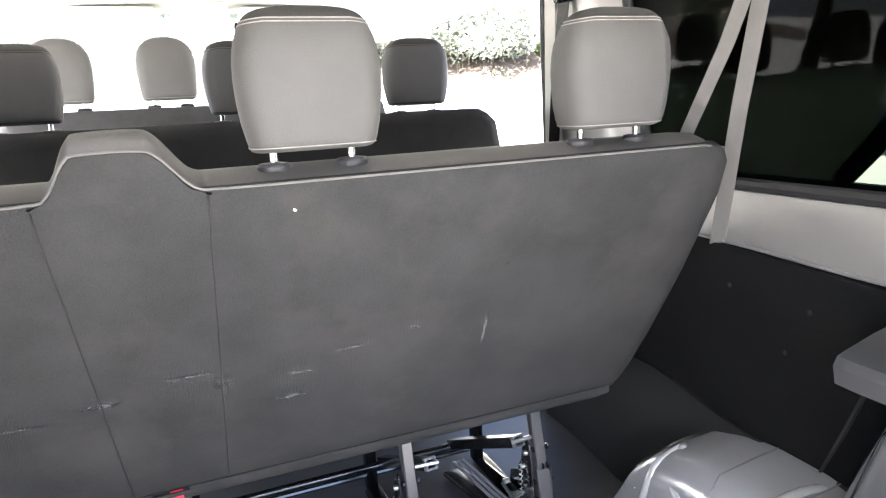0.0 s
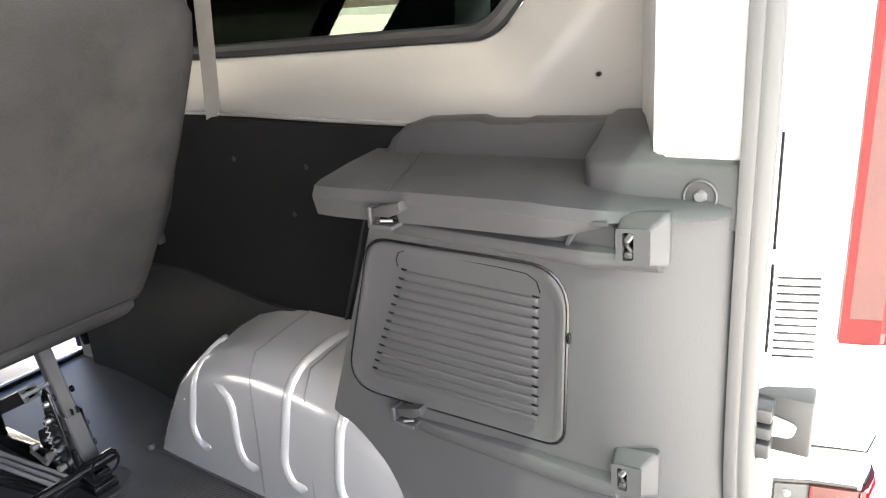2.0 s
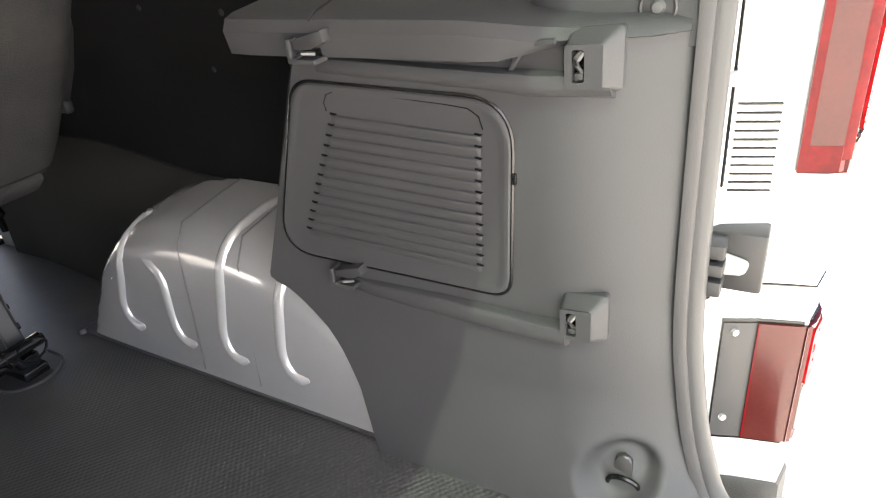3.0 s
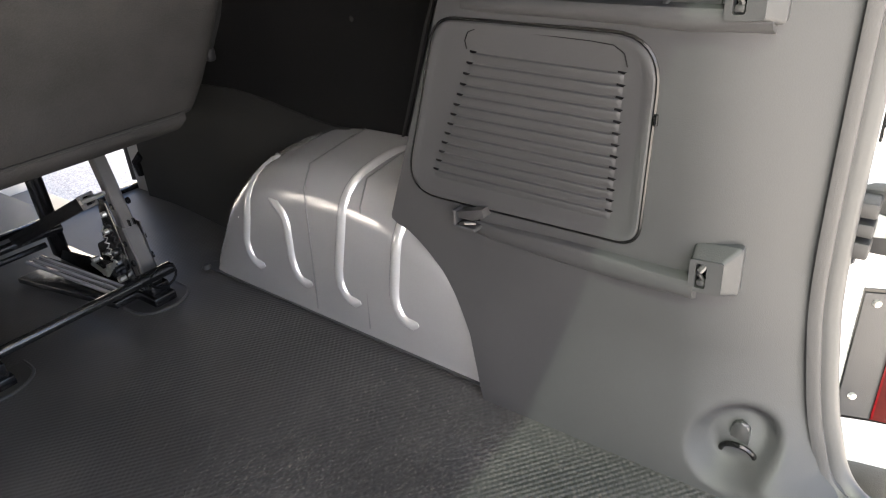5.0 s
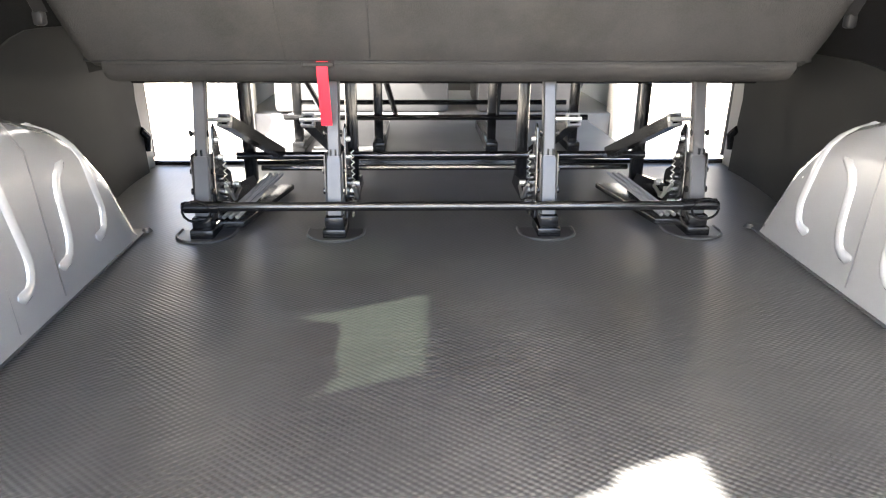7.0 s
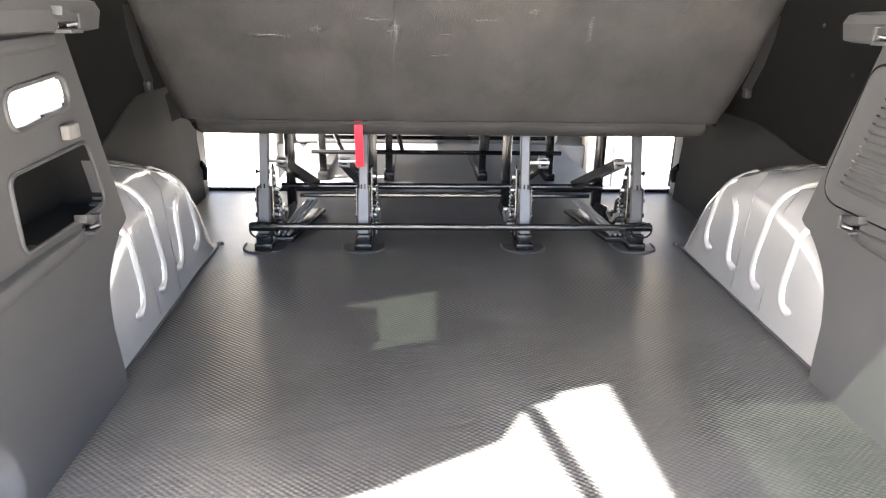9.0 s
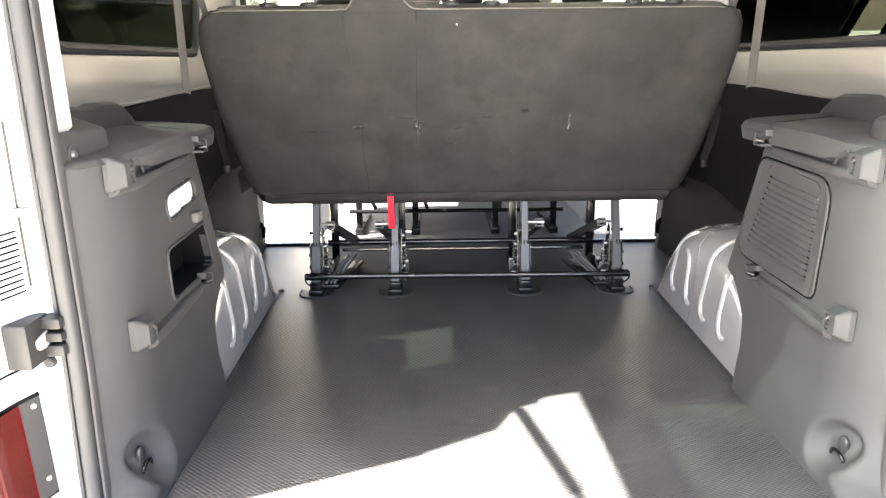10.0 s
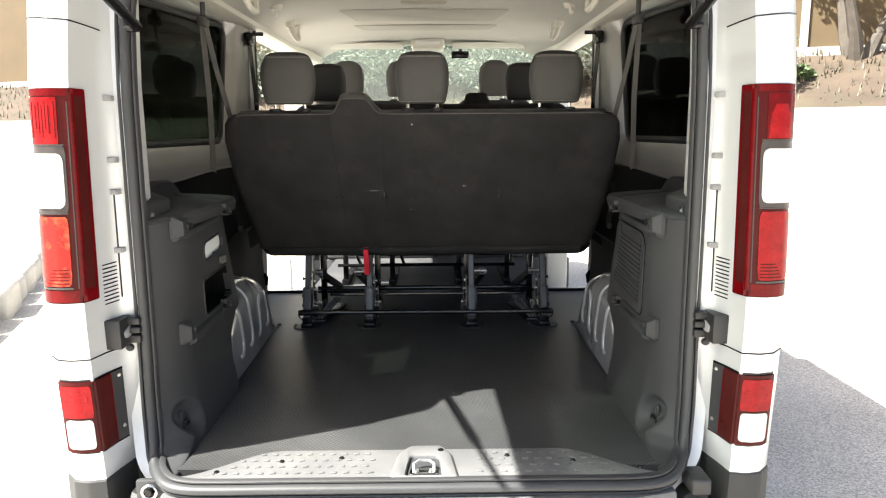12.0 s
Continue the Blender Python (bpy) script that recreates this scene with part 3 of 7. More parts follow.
def rear_corner(s, side):
    cor = thing("rear_pillar_" + side, "silver rear body corner with a bare door jamb", "body corner", "rear body corners", (s * 0.8, 0.1, -0.1), "structure")
    bm = bmesh.new()
    rows = [[corner_point(s, i, z) for i in range(len(PROFILE))] for z in (-0.06, 0.0, 0.06, 0.12, 0.2, 0.36, 0.5, 0.65, 0.8, 0.95, 1.1, 1.14, 1.17, 1.21, 1.25, 1.36)]
    loft(bm, rows)
    part("corner_skin", bm, PAINT, cor)
    # rubber stops on the jamb
    for z in (0.913, 0.765, 0.687, 0.541):
        bm = bmesh.new()
        x, y, _ = corner_point(s, 4.6, z)
        box(bm, *sorted((x - s * 0.012, x + s * 0.014)), y - 0.012, y + 0.01, z - 0.007, z + 0.007, 0.003)
        disc(bm, (x - s * 0.006, y - 0.012, z), (0, -1, 0), 0.004, 0.004, 8)
        part("buffer", bm, BUFFER, cor, "small grey rubber buffer")
    # grille slots
    for k in range(11):
        z = 0.517 - k * 0.0098
        bm = bmesh.new()
        p = [Vector(corner_point(s, i, z - 0.001 * i, 0.0006)) for i in (5.05, 5.4, 5.8, 6.2, 6.6)]
        tube(bm, p, 0.0016, 5)
        part("grille_slot", bm, BLACK, cor, "narrow black vent slot")
    bm = bmesh.new()
    tube(bm, [corner_point(s, 4.75, z, 0.0005) for z in (0.69, 0.6, 0.5, 0.42)], 0.0022, 5)
    part("jamb_groove", bm, BLACK, cor, "dark groove down the jamb")
    # hinge block
    bm = bmesh.new()
    box(bm, *sorted((s * 0.738, s * 0.778)), 0.048, 0.112, 0.297, 0.372, 0.004)
    for z0, z1 in ((0.302, 0.322), (0.328, 0.344), (0.35, 0.368)):
        box(bm, *sorted((s * 0.708, s * 0.745)), 0.088, 0.13, z0, z1, 0.003)
    hinge = part("guide_block", bm, RUBBER, cor, "dark plastic guide block")
    bm = bmesh.new()
    slab(bm, [(s * 0.7375, a, b) for a, b in rounded([(0.1, 0.318), (0.068, 0.322), (0.062, 0.34), (0.1, 0.35)], 0.008, 3)], (-s * 0.004, 0, 0), 0.0015)
    part("guide_wedge", bm, BUFFER, hinge, "pale grey wedge on the guide block")
    # panel gaps
    bm = bmesh.new()
    tube(bm, [corner_point(s, i, 0.292, 0.0005) for i in (5.2, 6.2, 7.0, 8.0, 9.0, 10.0, 11.0, 12.0, 13.0)], 0.002, 5)
    tube(bm, [corner_point(s, i, 1.07 + 0.003 * (i - 5), 0.0005) for i in (5.2, 6.2, 7.0, 8.0, 9.0, 10.0, 11.0, 12.0, 13.0)], 0.002, 5)
    part("panel_gap", bm, BLACK, cor, "dark gap between body panels")


def lens_patch(s, i0, i1, z0, z1, out, deep, n=7, soft=0.0):
    """A lens that follows the corner's section between two places of it; soft rounds its corners."""
    bm = bmesh.new()
    rows = []
    steps = (0, 0.25, 0.5, 0.75, 1) if not soft else (0, 0.03, 0.08, 0.15, 0.5, 0.85, 0.92, 0.97, 1)
    for t in steps:
        z = z0 + (z1 - z0) * t
        near = min(t, 1 - t) / 0.15
        cut = soft * (1 - math.sqrt(max(0.0, 1 - (1 - min(1, near)) ** 2)))
        a, b = i0 + cut, i1 - cut
        face = [corner_point(s, a + (b - a) * k / n, z, out) for k in range(n + 1)]
        back = [corner_point(s, a + (b - a) * k / n, z, out - deep) for k in range(n, -1, -1)]
        rows.append(face + back)
    loft(bm, rows)
    if not soft:
        bmesh.ops.bevel(bm, geom=[e for e in bm.edges if len(e.link_faces) == 2 and e.calc_face_angle(0) > 0.9], offset=0.003, segments=2, affect="EDGES")
    return bm


def tail_lamp(s, side):
    amber = s < 0
    lamp = thing("tail_lamp", "tall red tail lamp with clear section, " + ("mottled orange below" if amber else "bright red below"), "tail lamp", "upper tail lamps", (s * 0.85, 0.04, 0.43))
    body = part("housing", lens_patch(s, 7.2, 10.45, 0.434, 0.93, 0.006, 0.018, 12), DARK_LENS, lamp, "dark red lamp housing")
    part("edge_strip", lens_patch(s, 7.18, 7.34, 0.436, 0.928, 0.0075, 0.006, 2), EDGE_LENS, body, "brighter red edge of the lens")
    part("side_face", lens_patch(s, 7.32, 7.92, 0.44, 0.925, 0.0072, 0.004, 4), SIDE_LENS, body, "dull red inner side of the lens")
    part("ridge", lens_patch(s, 7.9, 8.02, 0.45, 0.92, 0.0072, 0.004, 2), EDGE_LENS, body)
    part("housing_streak", lens_patch(s, 8.1, 8.16, 0.47, 0.9, 0.0066, 0.003, 2), LENS_FRAME, body, "pale moulded rib of the housing")
    part("foot_strip", lens_patch(s, 7.3, 10.4, 0.437, 0.466, 0.0078, 0.005, 10), EDGE_LENS, body)
    part("head_strip", lens_patch(s, 7.3, 10.4, 0.913, 0.9285, 0.0078, 0.005, 10), EDGE_LENS, body)
    part("upper_lens", lens_patch(s, 8.66, 10.4, 0.806, 0.91, 0.0085, 0.006, 8), RED_LENS if amber else EDGE_LENS, lamp, "red faceted lens")
    part("lens_frame", lens_patch(s, 8.36, 10.42, 0.65, 0.802, 0.008, 0.006, 8, 0.12), LENS_FRAME, lamp, "grey frame round the clear lens")
    part("clear_lens", lens_patch(s, 8.5, 10.34, 0.66, 0.785, 0.0108, 0.007, 10, 0.3), CLEAR_LENS, lamp, "clear reversing lens")
    part("lower_lens", lens_patch(s, 8.45, 10.36, 0.476, 0.64, 0.0092, 0.007, 10, 0.15), AMBER_LENS if amber else RED_LENS, lamp, "mottled orange lens" if amber else "bright red lens")
    for z0, z1 in ((0.6465, 0.6495), (0.8025, 0.8055), (0.469, 0.4735)):
        part("section_line", lens_patch(s, 8.4, 10.4, z0, z1, 0.0092, 0.004, 8), LENS_FRAME, lamp, "dark line between lens sections")
    if amber:
        for k in range(7):                             # fluted facets of the upper lens
            bm = bmesh.new()
            tube(bm, [corner_point(s, 8.8 + 0.22 * k, z, 0.0084) for z in (0.82 + 0.01 * (k % 3), 0.86, 0.9 - 0.008 * (k % 2))], 0.0011, 5)
            part("lens_rib", bm, EDGE_LENS, lamp)
    else:
        bm = bmesh.new()                               # moulded cone inside the upper lens
        loft(bm, [[corner_point(s, i, z, 0.0088 + o) for i, o in ((m - w, 0), (m - w * 0.6, 0.002), (m + w * 0.6, 0.002), (m + w, 0))] for z, m, w in ((0.808, 9.5, 0.75), (0.86, 9.45, 0.6), (0.885, 9.4, 0.4))], ring_closed=False)
        part("lens_cone", bm, RED_LENS, lamp, "moulded cone in the lens")
    for k in range(5):                                 # bulb and reflector steps seen in the lower lens
        part("reflector_step", lens_patch(s, 8.6, 9.9 - 0.1 * k, 0.482 + 0.008 * k, 0.4845 + 0.008 * k, 0.0098, 0.002, 6), EDGE_LENS if amber else DARK_LENS, lamp)
    low = thing("lower_lamp", "small lower red and clear rear lamp with a dark bolted flange", "tail lamp", "lower tail lamps", (s * 0.82, 0.03, 0.07))
    part("gasket", lens_patch(s, 5.56, 10.22, 0.053, 0.243, 0.0022, 0.004, 14), BLACK, low, "thin black gasket round the lamp")
    part("flange", lens_patch(s, 5.62, 6.95, 0.058, 0.238, 0.004, 0.008, 4), TRIM_D, low, "dark grey mounting flange")
    part("side_lens", lens_patch(s, 6.93, 8.0, 0.058, 0.238, 0.006, 0.01, 6), SIDE_LENS, low, "dark red side face")
    part("side_strip", lens_patch(s, 6.93, 7.02, 0.06, 0.236, 0.0072, 0.004, 2), EDGE_LENS, low)
    part("housing", lens_patch(s, 7.98, 10.15, 0.058, 0.238, 0.0065, 0.01, 8), DARK_LENS, low, "dark red lamp surround")
    part("red_lens", lens_patch(s, 8.12, 10.0, 0.148, 0.228, 0.0085, 0.006, 9, 0.1), RED_LENS, low, "red lens")
    part("clear_lens", lens_patch(s, 8.2, 9.9, 0.068, 0.142, 0.0095, 0.006, 9, 0.22), CLEAR_LENS, low, "clear reflector lens")
    for k, (i, z) in enumerate(((8.5, 0.196), (8.85, 0.215), (9.25, 0.206), (8.75, 0.172), (9.7, 0.19))):
        bm = bmesh.new()
        disc(bm, corner_point(s, i, z, 0.006), (0, -1, 0), (0.009, 0.005, 0.007, 0.004, 0.005)[k], 0.003, 10, (0.006, 0.002, 0.004, 0.002, 0.003)[k])
        part("lens_boss", bm, RED_LENS, low)
    for z in (0.09, 0.225):
        bm = bmesh.new()
        disc(bm, corner_point(s, 6.1, z, 0.003), (-s, -0.8, 0), 0.0055, 0.004, 12, 0.004)
        part("screw", bm, ZINC, low, "zinc cross-head screw")


for s, side in SIDES:
    rear_corner(s, side)
    tail_lamp(s, side)

# bumper
bmp = thing("rear_bumper", "grey moulded plastic rear bumper, dusty", "bumper", "", (0, -0.1, -0.4))
bm = bmesh.new()
rows = []
for x in (-0.72, -0.66, -0.6, -0.3, 0, 0.3, 0.6, 0.66, 0.72):
    side = smooth01((abs(x) - 0.58) / 0.12)
    top = -0.115 + 0.06 * side
    y0 = -0.115 + 0.09 * side
    rows.append([(x, y0 + 0.02, top), (x, y0, top - 0.02), (x, y0 - 0.012, -0.25), (x, y0 + 0.03, -0.4), (x, 0.1, -0.4), (x, 0.1, top)])
loft(bm, rows)
bmesh.ops.bevel(bm, geom=[e for e in bm.edges if len(e.link_faces) == 2 and e.calc_face_angle(0) > 0.6], offset=0.008, segments=2, affect="EDGES")
part("bumper_shell", bm, BUMPER, bmp)
TOP_EDGE = [(3.4, -0.012), (5.6, -0.016), (8.0, -0.018), (14.0, -0.02)]
for s in (-1, 1):
    bm = bmesh.new()                                   # corner cap that follows the body's section
    idx = [3.4 + 0.2 * k for k in range(49)]
    rows = []
    for d, o in ((0.0, -0.012), (0.0, 0.001), (0.004, 0.004), (0.03, 0.0055), (0.12, 0.008), (0.22, 0.01), (0.36, 0.004)):
        rows.append([corner_point(s, i, lerp(TOP_EDGE, i) - d, o) for i in idx])
    loft(bm, rows, ring_closed=False)
    part("bumper_corner", bm, BUMPER, bmp, "moulded corner of the bumper", angle=30)
bm = bmesh.new()
box(bm, 0.668, 0.716, -0.056, 0.02, -0.056, -0.014, 0.007, 3)
part("bumper_stop", bm, TRIM_D, bmp, "dark rubber stop block")
bm = bmesh.new()
box(bm, -0.69, -0.62, -0.05, -0.03, -0.085, -0.001, 0.008)
eye = part("eye_plate", bm, TRIM_D, bmp, "dark plate round the fixing")
bm = bmesh.new()
tube(bm, [(-0.652 + 0.017 * math.cos(t), -0.058, -0.026 + 0.017 * math.sin(t)) for t in [2 * math.pi * q / 18 for q in range(18)]], 0.0042, 8, True)
part("eye_ring", bm, CHROME, eye, "bright steel ring")
bm = bmesh.new()
disc(bm, (-0.652, -0.05, -0.026), (0, -1, 0), 0.011, 0.016, 14, 0.008)
part("eye_plug", bm, BLACK, eye, "black plug")
for s in (-1, 1):
    bm = bmesh.new()
    disc(bm, corner_point(s, 4.5, 0.285, 0.0), (-s * 0.2, -1, 0), 0.011, 0.007, 14, 0.008)
    disc(bm, corner_point(s, 4.5, 0.285, 0.006), (-s * 0.2, -1, 0), 0.005, 0.004, 8)
    part("cap_screw", bm, TRIM, bmp, "grey screw at the cap's upper end")

# opening seal
bm = bmesh.new()


def opening(inset):
    half = [(0, -0.088, -0.01), (0.3, -0.087, -0.01), (0.5, -0.087, -0.01), (0.57, -0.08, -0.009), (0.61, -0.062, -0.007), (0.64, -0.03, -0.004), (0.664, 0.01, 0.0), (0.68, 0.044, 0.012), (0.688, 0.063, 0.035), (0.694, 0.076, 0.07), (0.7, 0.088, 0.11), (0.705, 0.101, 0.18), (0.708, 0.112, 0.28), (0.708, 0.115, 0.5), (0.706, 0.115, 0.75), (0.702, 0.118, 1.0), (0.69, 0.142, 1.18), (0.6, 0.152, 1.27), (0.3, 0.155, 1.29)]
    pts = [(x - inset if x > 0.05 else x, y, z) for x, y, z in half] + [(0, 0.155, 1.29)]
    pts += [(-x, y, z) for x, y, z in pts[-2:0:-1]]
    return pts


def dense(pts, k=4):
    """Points of a closed line, rounded off."""
    out, n = [], len(pts)
    v = [Vector(p) for p in pts]
    for i in range(n):
        a, b, c, d = v[i - 1], v[i], v[(i + 1) % n], v[(i + 2) % n]
        for q in range(k):
            t = q / k
            out.append(0.5 * ((2 * b) + (c - a) * t + (2 * a - 5 * b + 4 * c - d) * t * t + (3 * b - a - 3 * c + d) * t ** 3))
    return out


def sweep(bm, pts, section, closed=True):
    """Draws a section (outward, rearward) along a line round the opening."""
    n, rows = len(pts), []
    for i, p in enumerate(pts):
        a, b = (pts[i - 1], pts[(i + 1) % n]) if closed else (pts[max(i - 1, 0)], pts[min(i + 1, n - 1)])
        t = (b - a).normalized()
        back = Vector((0, -1, 0))
        back = (back - t * back.dot(t)).normalized()
        side = t.cross(back)
        rows.append([p + side * u + back * v for u, v in section])
    loft(bm, rows, not closed, not closed, True, closed)


line = dense(opening(0.0))
seal = thing("door_seal", "grey rubber weather seal round the rear opening", "seal", "", (0, -0.09, -0.04))
bm = bmesh.new()
sweep(bm, line, [(-0.0125, -0.016), (-0.0125, -0.003), (-0.01, 0.006), (-0.004, 0.0105), (0.003, 0.0105), (0.008, 0.006), (0.0102, -0.001), (0.0118, -0.008), (0.0118, -0.016)])
part("seal_bulb", bm, SEAL, seal)
bm = bmesh.new()
sweep(bm, line, [(0.0122, -0.016), (0.0124, -0.006), (0.0145, 0.0), (0.018, 0.002), (0.0215, -0.001), (0.0235, -0.007), (0.0235, -0.016)])
part("seal_fin", bm, SEAL, seal, "outer fin of the seal")
bm = bmesh.new()
sweep(bm, line, [(-0.013, -0.02), (-0.0132, -0.009), (-0.0155, -0.0055), (-0.019, -0.006), (-0.0215, -0.01), (-0.022, -0.02)])
part("seal_lip", bm, TRIM_D, seal, "darker inner lip of the seal")
for s, side in SIDES:
    bm = bmesh.new()                                   # painted flange between the seal and the body corner
    run = [p for p in line if p.x * s > 0.6 and p.z < 0.34]
    sweep(bm, run, [(0.016, -0.017), (0.055, -0.012), (0.055, -0.016), (0.016, -0.021)], False)
    structure("opening_flange_" + side, bm, PAINT, "silver painted flange behind the seal", "body corner")

bm = bmesh.new()
loft(bm, [[(x, y - 0.03 * smooth01((abs(x) - 0.5) / 0.12) * -1, z) for y, z in ((-0.085, -0.03), (-0.108, -0.03), (-0.112, -0.036), (-0.112, -0.075), (-0.085, -0.075))] for x in [-0.62 + 0.062 * k for k in range(21)]])
structure("sill_lip", bm, TREAD, "grey plastic lip below the opening's seal", "sill")

# sill tread
sill = thing("sill_plate", "grey studded tread plate on the load sill", "sill", "", (0, 0, 0))
bm = bmesh.new()
rows = []
for x in [-0.6 + 0.03 * k for k in range(41)]:
    e = smooth01((abs(x) - 0.36) / 0.24)
    yf = 0.092 - 0.13 * e
    yb = -0.076 + 0.022 * smooth01((abs(x) - 0.5) / 0.12)
    yf = max(yf, yb + 0.012)
    rows.append([(x, yf, 0.0006), (x, yf - 0.004, 0.003), (x, yb + 0.008, 0.0035), (x, yb, 0.001), (x, yb - 0.006, -0.02), (x, yb + 0.01, -0.05), (x, yf - 0.004, -0.02)])
loft(bm, rows)
part("plate", bm, TREAD, sill)
bm = bmesh.new()
for q in range(38):
    for r in range(4):
        x, y = -0.555 + 0.03 * q + (0.015 if r % 2 else 0.0), 0.066 - 0.032 * r
        if abs(x - 0.012) < 0.125 or y > 0.078 - 0.13 * smooth01((abs(x) - 0.36) / 0.24) or abs(x) > 0.565:
            continue
        box(bm, -0.0075, 0.0075, -0.0045, 0.0045, -0.001, 0.0026, 0.0022, 2, Matrix.Translation((x, y, 0.0034)) @ Matrix.Rotation(0.25 if (q + r) % 2 else -0.2, 4, "Z"))
tread = part("tread_studs", bm, TREAD, sill, "raised rounded tread studs")
tagged(tread, kind="stuff")
for x, y in ((-0.5, -0.02), (-0.35, 0.03), (-0.2, 0.045), (0.225, 0.05), (0.39, 0.02), (0.55, -0.02)):
    bm = bmesh.new()
    disc(bm, (x, y, 0.003), (0, 0, 1), 0.0075, 0.0035, 12, 0.005)
    part("screw", bm, BLACK, sill, "black screw head")
outer = rounded([(-0.075, -0.074), (0.1, -0.074), (0.084, 0.05), (0.06, 0.094), (-0.03, 0.094), (-0.058, 0.05)], [0.008, 0.008, 0.03, 0.02, 0.03, 0.03], 5)
inner = rounded([(-0.034, -0.066), (0.058, -0.066), (0.055, -0.02), (0.05, 0.034), (-0.024, 0.034), (-0.03, -0.02)], [0.01, 0.01, 0.02, 0.014, 0.014, 0.02], 5)
bm = bmesh.new()
loft(bm, [[(x, y, 0.0032) for x, y in outer], [(0.012 + (x - 0.012) * 0.93, y * 0.95, 0.012) for x, y in outer], [(0.012 + (x - 0.012) * 0.88, y * 0.92, 0.0145) for x, y in outer],
          [(0.012 + (x - 0.012) * 1.04, -0.016 + (y + 0.016) * 1.04, 0.0145) for x, y in inner], [(x, y, 0.0125) for x, y in inner], [(x * 0.97, y * 0.97, 0.0042) for x, y in inner]], False, False)
part("latch_cover", bm, TREAD, sill, "smooth raised latch surround", angle=50)
bm = bmesh.new()
slab(bm, [(x, y, 0.0048) for x, y in inner], (0, 0, -0.0008))
part("latch_recess", bm, TRIM, sill, "grey floor of the latch pocket")
bm = bmesh.new()
tube(bm, [(-0.012, -0.04, 0.005), (-0.013, -0.022, 0.02), (0.0, -0.014, 0.026), (0.026, -0.014, 0.026), (0.038, -0.022, 0.02), (0.037, -0.04, 0.005)], 0.0038, 8)
striker = part("striker", bm, ZINC, sill, "bright steel latch striker")
bm = bmesh.new()
slab(bm, [(x, y, 0.0055) for x, y in rounded([(-0.024, -0.052), (0.048, -0.05), (0.046, -0.024), (-0.02, -0.02)], 0.008)], (0, 0, 0.003), 0.001)
part("striker_plate", bm, CHROME, striker, "worn bright steel plate")
for x in (-0.006, 0.03):
    bm = bmesh.new()
    disc(bm, (x, -0.036, 0.0085), (0, 0, 1), 0.006, 0.004, 10)
    part("striker_bolt", bm, ZINC, striker)
bm = bmesh.new()
disc(bm, (0.054, 0.062, 0.0138), (0, 0, 1), 0.008, 0.0018, 14)
part("hole_plug", bm, BLACK, sill, "dark hole in the latch surround")

# open tailgate overhead with its struts
gate = thing("tailgate", "raised silver tailgate with a green tinted window and gas struts", "tailgate", "", (0, 0.08, 1.3))
GATE_Z = [(-1.12, 1.45), (-1.0, 1.46), (-0.6, 1.42), (-0.2, 1.36), (0.1, 1.3), (0.17, 1.285)]
rim = rounded([(-0.66, 0.165), (0.66, 0.165), (0.762, -1.12), (-0.762, -1.12)], [0.02, 0.02, 0.12, 0.12], 7)
hole = rounded([(-0.575, 0.055), (0.575, 0.055), (0.65, -0.5), (-0.65, -0.5)], 0.06, 7)
bm = bmesh.new()
loft(bm, [[(x, y, lerp(GATE_Z, y)) for x, y in rim], [(x * 0.97, y, lerp(GATE_Z, y) + 0.06) for x, y in rim], [(x, y, lerp(GATE_Z, y) + 0.07) for x, y in hole], [(x, y, lerp(GATE_Z, y) + 0.005) for x, y in hole]], loop=True)
part("gate_panel", bm, PAINT, gate)
bm = bmesh.new()
slab(bm, [(x, y, lerp(GATE_Z, y) + 0.04) for x, y in ((-0.59, 0.06), (0.59, 0.06), (0.66, -0.51), (-0.66, -0.51))], (0, 0, 0.004))
part("gate_window", bm, GLASS_GATE, gate, "green tinted rear window")
for s in (-1, 1):
    bm = bmesh.new()
    a, b = Vector((s * 0.664, 0.115, 1.08)), Vector((s * 0.692, -0.56, 1.318))
    tube(bm, [a, a.lerp(b, 0.5), a.lerp(b, 0.501), b], [0.013, 0.013, 0.008, 0.008], 10)
    tube(bm, [a + Vector((0, 0.008, -0.004)), (s * 0.706, 0.124, 1.078)], 0.008, 8)
    part("gas_strut", bm, BLACK, gate, "black gas strut")

# ---- wheel arches ----
ARCH_Z = [(0.49, 0.0), (0.51, 0.08), (0.54, 0.15), (0.58, 0.203), (0.64, 0.246), (0.72, 0.278), (0.8, 0.291), (0.9, 0.292), (0.98, 0.284), (1.05, 0.264), (1.11, 0.232), (1.165, 0.182), (1.205, 0.12), (1.228, 0.06), (1.242, 0.0)]


